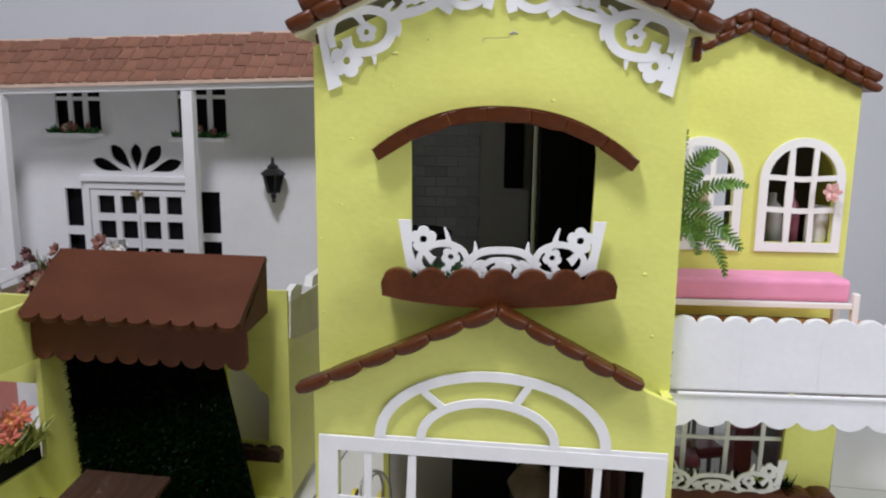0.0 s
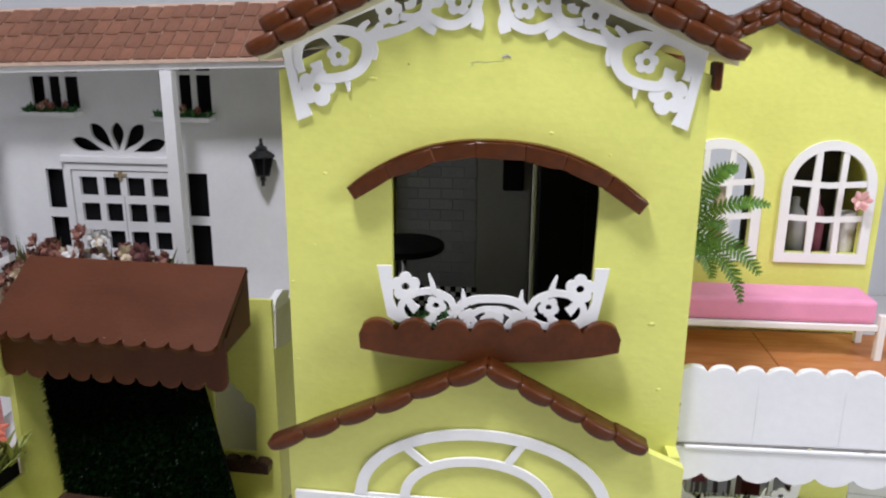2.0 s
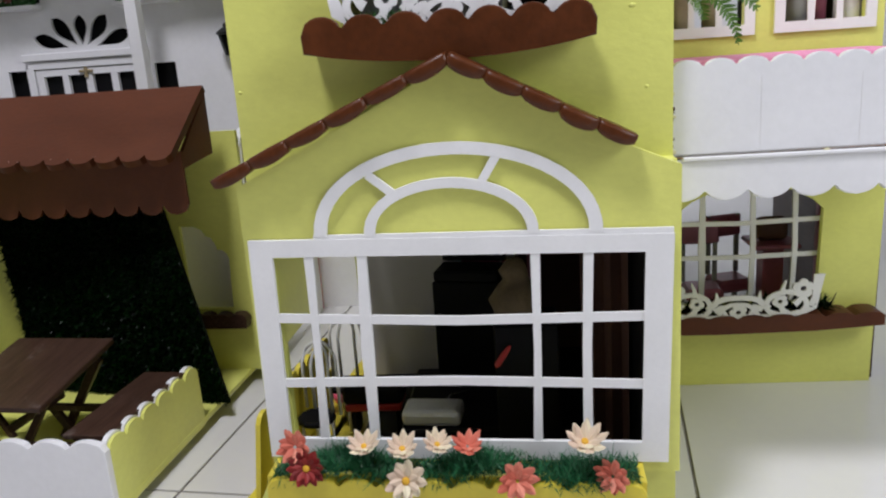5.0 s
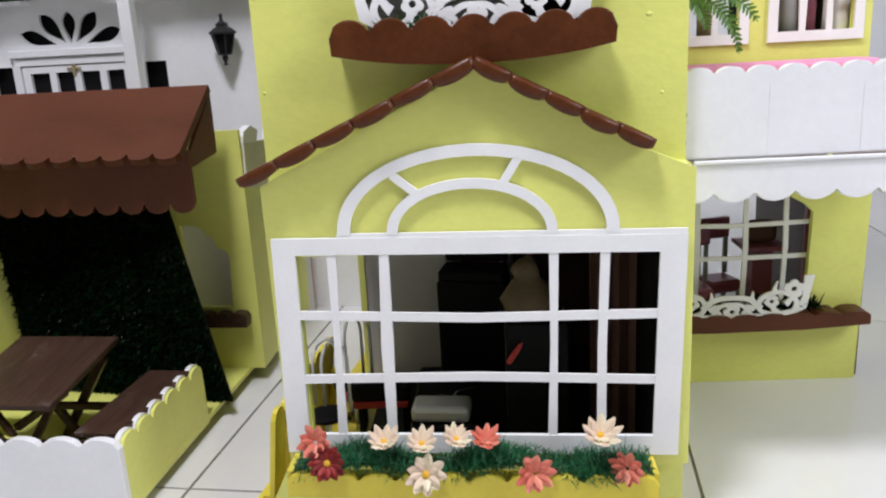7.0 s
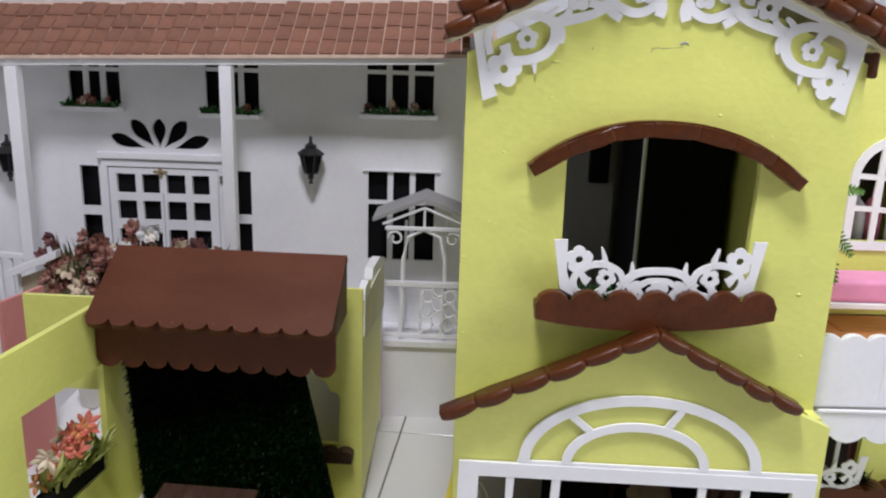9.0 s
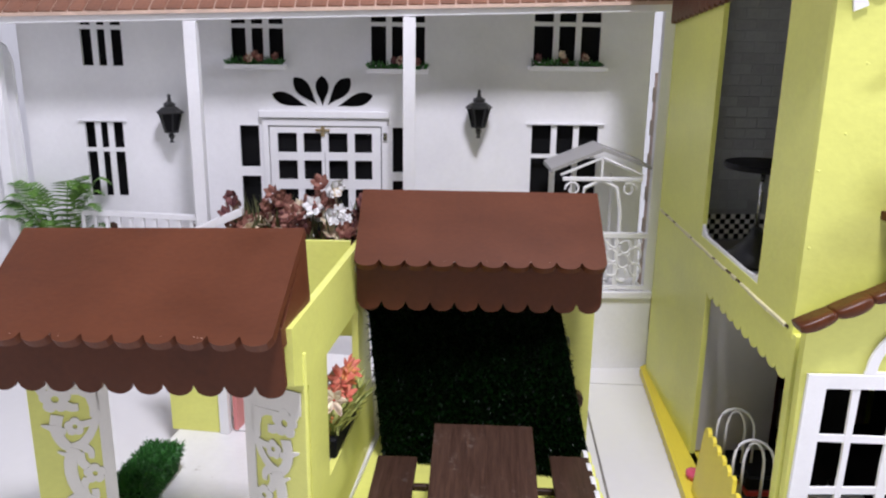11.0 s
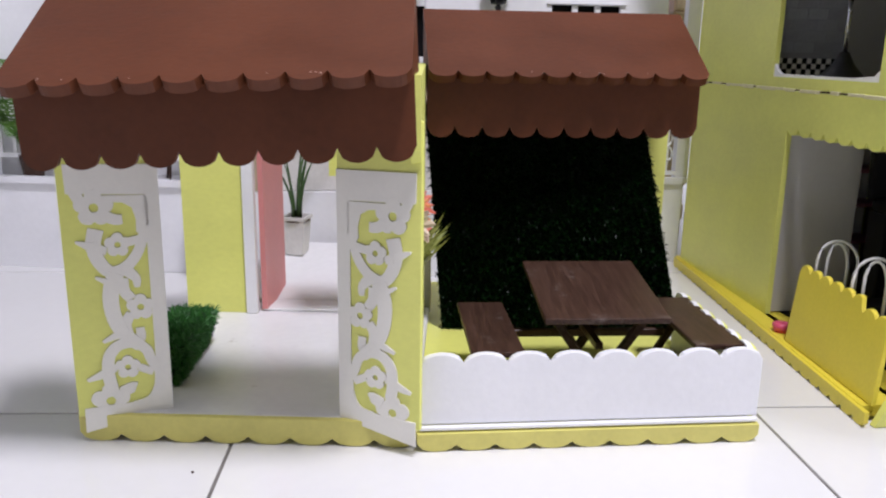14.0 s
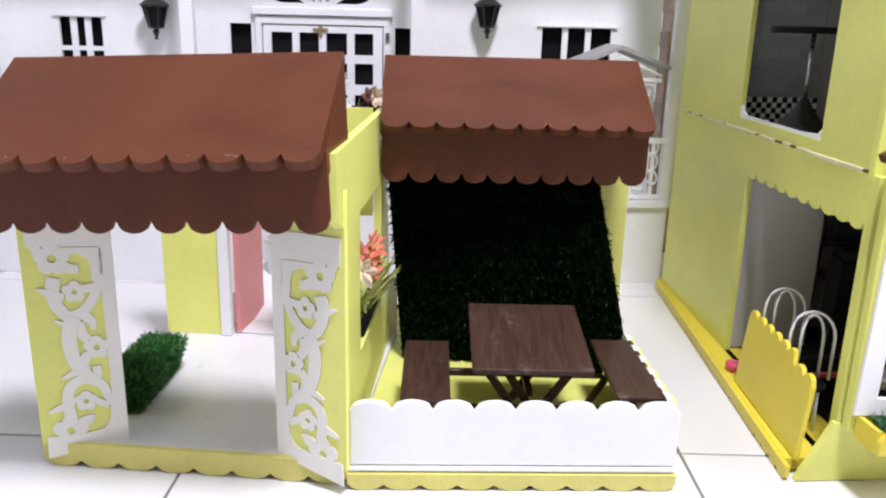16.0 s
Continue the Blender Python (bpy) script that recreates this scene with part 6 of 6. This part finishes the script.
    solo("red_stick", bm, RED, "small red plastic stick leaning on the black box", "stick", Matrix.Translation((0.0299, 0.0785, 0.1571)) @ Matrix.Rotation(0.6, 4, "Y"))
    # wire chairs near the side doorway
    for x, y, turn in ((-0.190, 0.121, -25), (-0.176, 0.214, -22)):
        C = thing("wire_chair", "white wire doll chair with arched back", "chair", pose(x, y, 0.0202, 0, 0, turn), group="wire chairs")
        for r, h in ((0.026, 0.150), (0.013, 0.146)):
            bm = BM()
            pts = [(-r, 0.014, 0.062)] + [(r * math.cos(t), 0.014 + 0.006 * math.sin(t), h - 0.03 + 0.03 * math.sin(t)) for t in np.linspace(math.pi, 0, 10)] + [(r, 0.014, 0.062)]
            tube(bm, pts, 0.0021, 0.0021, 6)
            part("back_hoop", bm, WIRE, C, smooth=True)
        bm = BM()
        lathe(bm, [(0.022, 0.056), (0.023, 0.058), (0.023, 0.061), (0.021, 0.063)], 0, 0, 12)
        part("seat", bm, DARK, C, "black round seat")
        for a in (0.8, 2.35, 3.9, 5.5):
            bm = BM()
            tube(bm, [(0.017 * math.cos(a), 0.017 * math.sin(a), 0.057), (0.019 * math.cos(a), 0.019 * math.sin(a), 0.0)], 0.0019, 0.0019, 5)
            part("leg", bm, WIRE, C, smooth=True)
    bm = BM()
    lathe(bm, [(0.010, 0.0), (0.0135, 0.007), (0.0135, 0.012), (0.009, 0.014)], 0, 0, 12)
    solo("pink_cup", bm, CUPP, "small pink round stool by the doorway", "stool", pose(-0.200, 0.290, 0.0202), smooth=True)
    # grey inner door leaf in the side doorway
    bm = BM()
    slab(bm, [(-0.176, 0.0), (-0.042, 0.0), (-0.042, 0.330), (-0.176, 0.330)], "y", 0.0, 0.006, 0.001)
    solo("inner_door", bm, DOORG, "plain pale grey door leaf standing open indoors", "door", Matrix.Translation((0, 0.372, 0.0226)))
    # vanity shelves seen through the doorway
    V = thing("plum_shelf", "plum plastic doll shelf against a pale wall", "shelf", pose(0.01, 0.40, 0.0226))
    part("back", box(BM(), -0.03, 0.02, 0.05, 0.055, 0.0, 0.30), FOAM, V)
    for z in (0.10, 0.16, 0.215):
        part("board", box(BM(), -0.03, 0.02, 0.0, 0.0495, z, z + 0.006, 0.001), PLUM, V)
    part("post", box(BM(), -0.0365, -0.0305, 0.0, 0.055, 0.0, 0.30), PLUM, V)
    # upper room
    U = thing("brick_wall_panel", "grey brick patterned panel with checkered skirting upstairs", "wall panel", pose(0, 0.47, 0.3665))
    part("panel", box(BM(), -0.155, -0.028, 0.0, 0.006, 0.0, 0.40), GBRICK, U)
    bt = BM()
    box(bt, 0, 0.0345, -0.0012, 0.0, 0, 0.0158, 0.0005)
    me = bpy.data.meshes.new("brick")
    bt.to_mesh(me)
    bt.free()
    me.materials.append(GBRICK)
    for r in range(20):
        for c in range(4):
            x = -0.155 + c * 0.0362 - (0.018 if r % 2 else 0)
            if x < -0.157 or x + 0.0345 > -0.027:
                continue
            ob = new("brick", me)
            ob.parent = U
            ob.location = (x, -0.0002, 0.055 + r * 0.0172)
    bt = BM()
    box(bt, 0, 0.0083, -0.0016, 0.0, 0, 0.0083)
    for nm, mt in (("dark_tile", DARK), ("pale_tile", FOAM)):
        me = bpy.data.meshes.new(nm)
        bt.to_mesh(me)
        me.materials.append(mt)
        for r in range(5):
            for c in range(15):
                if (r + c) % 2 == (0 if mt is DARK else 1):
                    ob = new(nm, me)
                    ob.parent = U
                    ob.location = (-0.153 + c * 0.0085, -0.0003, 0.004 + r * 0.0085)
    bt.free()
    bm = BM()
    box(bm, -0.027, 0.055, 0.47, 0.476, 0.3665, 0.768)
    part("upper_divider", bm, GREYW, HOUSE, "plain grey inner wall")
    bm = BM()
    tube(bm, [(0.056, 0.30, 0.3665), (0.056, 0.30, 0.768)], 0.003, 0.003, 8)
    solo("white_pole", bm, WIRE, "thin white upright pole upstairs", "pole")
    K = thing("black_cabinet", "tall black two-door cabinet upstairs in the doll house", "cabinet", pose(0.126, 0.39, 0.3665))
    part("body", box(BM(), -0.064, 0.064, -0.066, 0.07, 0.0, 0.40, 0.002), DARK, K)
    for sx in (-1, 1):
        part("door", box(BM(), min(sx * 0.001, sx * 0.062), max(sx * 0.001, sx * 0.062), -0.070, -0.0665, 0.01, 0.39, 0.001), DARK, K)
    bm = BM()
    box(bm, 0.012, 0.044, 0.460, 0.4695, 0.575, 0.76, 0.002)
    solo("wall_cabinet", bm, DARK, "narrow black wall cabinet upstairs", "cabinet")
    D = thing("pedestal_table", "round black pedestal table with a cone foot upstairs", "table", pose(-0.125, 0.335, 0.3665))
    bm = BM()
    lathe(bm, [(0.048, 0.0), (0.047, 0.006), (0.030, 0.022), (0.014, 0.040), (0.0065, 0.056)], 0, 0, 20)
    part("foot", bm, IRON, D, "glossy black cone foot", smooth=True)
    bm = BM()
    tube(bm, [(0, 0, 0.054), (0, 0, 0.146)], 0.0032, 0.0032, 8)
    part("stem", bm, CHROME, D, "dull chrome stem", smooth=True)
    bm = BM()
    lathe(bm, [(0.056, 0.146), (0.058, 0.148), (0.058, 0.153), (0.056, 0.155)], 0, 0, 24)
    part("tabletop", bm, DARK, D)
    bm = BM()
    slab(bm, [(0.164, 0.3835), (0.436, 0.3835), (0.436, 0.404), (0.430, 0.404), (0.424, 0.395), (0.41, 0.3895), (0.23, 0.3885), (0.180, 0.392), (0.171, 0.399), (0.164, 0.399)], "x", 0.003, 0.005)
    solo("sill_trim", skew(bm), FOAM, "white rounded trim along the upstairs opening", "trim")


house_inside()


def flower_box_filling():
    B = thing("flower_garland", "green tinsel garland with cloth daisies in the yellow window box", "flowers", SASH @ pose(0, -0.022, 0.103))
    bm = BM()
    rnd = random.Random(12)
    for k in range(9500):
        x = rnd.uniform(-0.182, 0.174)
        a = rnd.uniform(0, 2 * math.pi)
        p = Vector((x, rnd.uniform(-0.024, 0.010), 0.005 + 0.006 * math.sin(x * 40) + rnd.uniform(-0.006, 0.008)))
        d = Vector((rnd.uniform(-0.6, 0.6), math.cos(a), abs(math.sin(a)) * 0.9 + 0.1)).normalized()
        L = rnd.uniform(0.013, 0.027) * (0.75 + 0.35 * math.sin(x * 55 + 1))
        s = d.cross(Vector((rnd.uniform(-1, 1), rnd.uniform(-1, 1), rnd.uniform(-1, 1)))).normalized() * 0.0007
        bm.faces.new([bm.verts.new(c) for c in (p - s, p + s, p + d * L + Vector((0, 0, -0.004)))])
    part("tinsel", bm, PINE, B)
    for x, y, z, r, mt, dv in ((-0.158, -0.018, 0.034, 0.019, CORAL, (-0.2, -1, 0.3)), (-0.146, -0.027, 0.016, 0.019, REDP, (0.1, -1, 0.25)), (-0.090, -0.014, 0.032, 0.017, PALE, (0, -0.5, 1)),
                               (-0.052, -0.014, 0.030, 0.017, PALE, (0.1, -0.6, 1)), (-0.047, -0.030, 0.006, 0.021, PALE, (0.0, -1, 0.35)), (-0.018, -0.012, 0.034, 0.016, PALE, (0.3, -0.5, 1)),
                               (0.012, -0.012, 0.033, 0.016, CORAL, (0.1, -0.5, 1)), (0.060, -0.030, 0.008, 0.020, CORAL, (0.2, -1, 0.2)), (0.124, -0.014, 0.040, 0.020, PALE, (0.1, -0.6, 1)),
                               (0.150, -0.026, 0.012, 0.018, CORAL, (-0.5, -1, 0.2))):
        blossom(B, face_dir((x, y, z), dv), r, mt, mt in (REDP, PALE), 9 if mt is not REDP else 12, 0.25 if dv[2] < 0.5 else 0.7, wide=0.27)


flower_box_filling()


def planter_green():
    bm = BM()
    for x in (-0.062,):
        grass_patch(bm, Vector((x - 0.02, 0.013, 0.5155)), Vector((1, 0, 0)), Vector((0, 1, 0)), Vector((0, 0, 1)), 0.045, 0.012, 220, 0.026, 0.0013, 31, 0.7)
    solo("planter_grass", bm, BLADE2, "short green plastic grass inside the brown planter", "grass", kind="stuff")


planter_green()


def pink_bed():
    B = thing("doll_bed", "white doll bed with a plain pink mattress on the balcony", "bed", pose(0.188, 0.324, 0.3747))
    for x in (0.012, 0.352):
        for y in (0.0, 0.066):
            bm = BM()
            box(bm, x - 0.005, x + 0.005, y - 0.005, y + 0.005, 0.0, 0.067, 0.001)
            part("leg", bm, FOAM, B)
    for y in (-0.004, 0.064):
        bm = BM()
        box(bm, 0.0172, 0.3468, y, y + 0.007, 0.043, 0.052, 0.001)
        part("side_rail", bm, FOAM, B)
    bm = BM()
    box(bm, 0.018, 0.346, 0.0032, 0.0638, 0.046, 0.051)
    part("slat_board", bm, FOAM, B)
    bm = BM()
    box(bm, 0.0185, 0.344, -0.002, 0.066, 0.0522, 0.087, 0.007, 3)
    part("mattress", bm, PINK, B, "soft pink mattress", smooth=False)


pink_bed()


def wing_inside():
    bm = BM()
    lathe(bm, [(0.017, 0.0), (0.019, 0.004), (0.018, 0.05), (0.014, 0.058), (0.016, 0.066), (0.015, 0.066)], 0, 0, 14)
    solo("white_jar", bm, WBASE, "small white jar behind the arched window", "jar", pose(0.525, 0.456, 0.490), smooth=True)
    bm = BM()
    box(bm, 0.215, 0.554, 0.44, 0.50, 0.3835, 0.4895, 0.002)
    solo("side_table", bm, TABLE, "dark wooden sideboard behind the arched windows", "cabinet")
    for x, w, h, mt, nm, lb in ((0.455, 0.018, 0.085, GREYW, "grey_bottle", "grey round bottle behind the arched window"), (0.486, 0.014, 0.09, PLUM, "plum_bottle", "slim plum bottle behind the arched window"),
                                (0.300, 0.016, 0.09, BEIGE, "beige_bottle", "beige bottle behind the arched window"), (0.345, 0.014, 0.11, BEIGE, "beige_bottle", "beige bottle behind the arched window")):
        b = BM()
        lathe(b, [(w, 0.0), (w * 1.05, h * 0.5), (w * 0.8, h * 0.75), (w * 0.35, h * 0.85), (w * 0.35, h)], 0, 0, 12)
        solo(nm, b, mt, lb, "bottle", pose(x, 0.468, 0.4897), smooth=True)
    F = thing("pink_flower", "pale pink cloth flower stuck to the window bars", "flower", pose(0.525, 0.412, 0.583))
    blossom(F, face_dir((0, 0, 0), (0, -1, 0.1)), 0.017, island_mat("pale_pink_petal", (0.75, 0.36, 0.36), (0.88, 0.62, 0.58), 0.6, 0.2), False, 6, wide=0.3)
    # bay room
    bm = BM()
    box(bm, 0.2045, 0.545, 0.372, 0.80, 0.004, 0.012)
    solo("bay_floor", bm, FOAM, "white floor of the lower doll room", "floor panel")
    for x, y, turn in ((0.335, 0.46, 0), (0.385, 0.50, 15)):
        C = thing("plum_chair", "plum doll chair with slim posts in the lower room", "chair", pose(x, y, 0.0122, 0, 0, turn), group="plum chairs")
        part("seat", box(BM(), -0.028, 0.028, -0.026, 0.026, 0.085, 0.105, 0.005), PLUM, C)
        for a in (-0.024, 0.024):
            for b_ in (-0.022, 0.022):
                part("leg", box(BM(), a - 0.003, a + 0.003, b_ - 0.003, b_ + 0.003, 0.0, 0.0848), GREYW, C)
            part("back_post", box(BM(), a - 0.003, a + 0.003, 0.018, 0.024, 0.1052, 0.20), GREYW, C)
        part("back_rail", box(BM(), -0.030, 0.030, 0.017, 0.025, 0.165, 0.20, 0.003), PLUM, C)
    T = thing("plum_table", "plum pedestal table with a brown cushion corner", "table", pose(0.435, 0.46, 0.0122))
    part("tabletop", box(BM(), -0.034, 0.034, -0.034, 0.034, 0.165, 0.172, 0.002), PLUM, T)
    part("column", box(BM(), -0.015, 0.015, -0.015, 0.015, 0.0, 0.1648), PLUM, T)
    bm = BM()
    box(bm, -0.024, 0.024, -0.012, 0.012, 0.0, 0.036, 0.010, 2)
    solo("brown_cushion", bm, BROWNC, "small brown cushion on the plum table", "cushion", pose(0.435, 0.46, 0.1843))
    bm = BM()
    box(bm, 0.480, 0.540, 0.40, 0.41, 0.0122, 0.34)
    solo("mauve_screen", bm, PLUM, "plum upright screen in the lower room", "screen")


wing_inside()


# ---- plants of the terrace ----
def lily_pot():
    P = thing("lily_pot", "black pot of orange and cream lilies in the partition opening", "flowers", TERR @ pose(-0.372, 0.194, 0.1302, 0, 0, -5))
    part("pot", box(BM(), -0.022, 0.004, -0.066, 0.066, 0.0, 0.030, 0.003), DARK, P)
    bm = BM()
    rnd = random.Random(5)
    for k in range(110):
        p = Vector((rnd.uniform(-0.02, 0.008), rnd.uniform(-0.06, 0.06), 0.028))
        d = Vector((rnd.uniform(-0.4, 0.9), rnd.uniform(-0.8, 0.8), 0.9)).normalized()
        L = rnd.uniform(0.04, 0.075)
        s = d.cross(Vector((0, 0, 1))).normalized() * rnd.uniform(0.003, 0.006)
        bm.faces.new([bm.verts.new(c) for c in (p - s * 0.4, p + d * L * 0.5 - s, p + d * L + Vector((0, 0, -0.008)), p + d * L * 0.5 + s, p + s * 0.4)])
    part("leaves", bm, LEAF, P)
    for k in range(13):
        blossom(P, face_dir((rnd.uniform(-0.026, 0.002), rnd.uniform(-0.062, 0.05), rnd.uniform(0.04, 0.10)), (rnd.uniform(0.0, 1), rnd.uniform(-1, 0.1), rnd.uniform(0.0, 0.7))),
                rnd.uniform(0.016, 0.023), rnd.choice((ORANGE, ORANGE, CORAL, PALE)), False, 6, 0.45, wide=0.24)


lily_pot()


def aloe():
    A = thing("potted_plant", "green spiky plant in a chipped white square pot", "plant", PORCH @ pose(-0.238, 0.566, 0.0672, 0, 0, 35))
    bm = BM()
    lathe(bm, [(0.021, 0.0), (0.028, 0.060), (0.030, 0.061), (0.031, 0.067), (0.026, 0.067), (0.025, 0.060)], 0, 0, 4)
    part("pot", bm, WBASE, A)
    bm = BM()
    lathe(bm, [(0.0245, 0.059), (0.004, 0.064)], 0, 0, 10)
    part("soil", bm, TABLE, A)
    for k in range(7):
        a = k * 2.4
        h = random.uniform(0.13, 0.24)
        sp = random.uniform(0.2, 0.9)
        bm = BM()
        pts = [Vector((0.006 * math.cos(a), 0.006 * math.sin(a), 0.062)) + Vector((sp * 0.10 * u * u * math.cos(a), sp * 0.10 * u * u * math.sin(a), h * u - 0.25 * sp * h * u ** 3)) for u in np.linspace(0, 1, 7)]
        tube(bm, pts, 0.0068, 0.0008, 5, 0.35)
        part("leaf", bm, STEM, A, smooth=True)


aloe()


# ---- wear and dust ----
def board_chips():
    rnd = random.Random(44)
    for k in range(26):
        bm = BM()
        bmesh.ops.create_icosphere(bm, subdivisions=1, radius=rnd.uniform(0.0008, 0.0022))
        sx, sz = rnd.uniform(0.5, 2.2), rnd.uniform(0.5, 2.0)
        if k < 14:
            p = (0.2158 + rnd.random() * 0.002, 0.0459, rnd.uniform(0.385, 0.455))
        else:
            p = (rnd.uniform(0.21, 0.60), 0.0425, 0.3885 + rnd.uniform(-0.001, 0.001))
        for v in bm.verts:
            v.co = Vector((v.co.x * sx + p[0], v.co.y * 0.35 + p[1], v.co.z * sz + p[2]))
        part("chip", bm, rnd.choice((GROUT, TABLE, CREAM)), BOARD)


board_chips()


def dust():
    rnd = random.Random(90)
    bm = BM()
    for k in range(46):
        p = Vector((rnd.uniform(-1.3, 0.6), rnd.uniform(-0.55, 0.25), 0.0006))
        if -0.80 < p.x < 0.25 and p.y > -0.02:
            continue
        if rnd.random() < 0.5:
            a = rnd.uniform(0, 6.3)
            tube(bm, [p, p + 0.008 * Vector((math.cos(a), math.sin(a), 0.02)), p + 0.015 * Vector((math.cos(a + 0.6), math.sin(a + 0.6), 0.02))], 0.0004, 0.0003, 4)
        else:
            bmesh.ops.create_icosphere(bm, subdivisions=1, radius=rnd.uniform(0.0007, 0.0018), matrix=Matrix.Translation(p))
    solo("floor_dust", bm, TABLE, "specks of dust and hair scattered on the white tiles", "dust", kind="stuff")


dust()
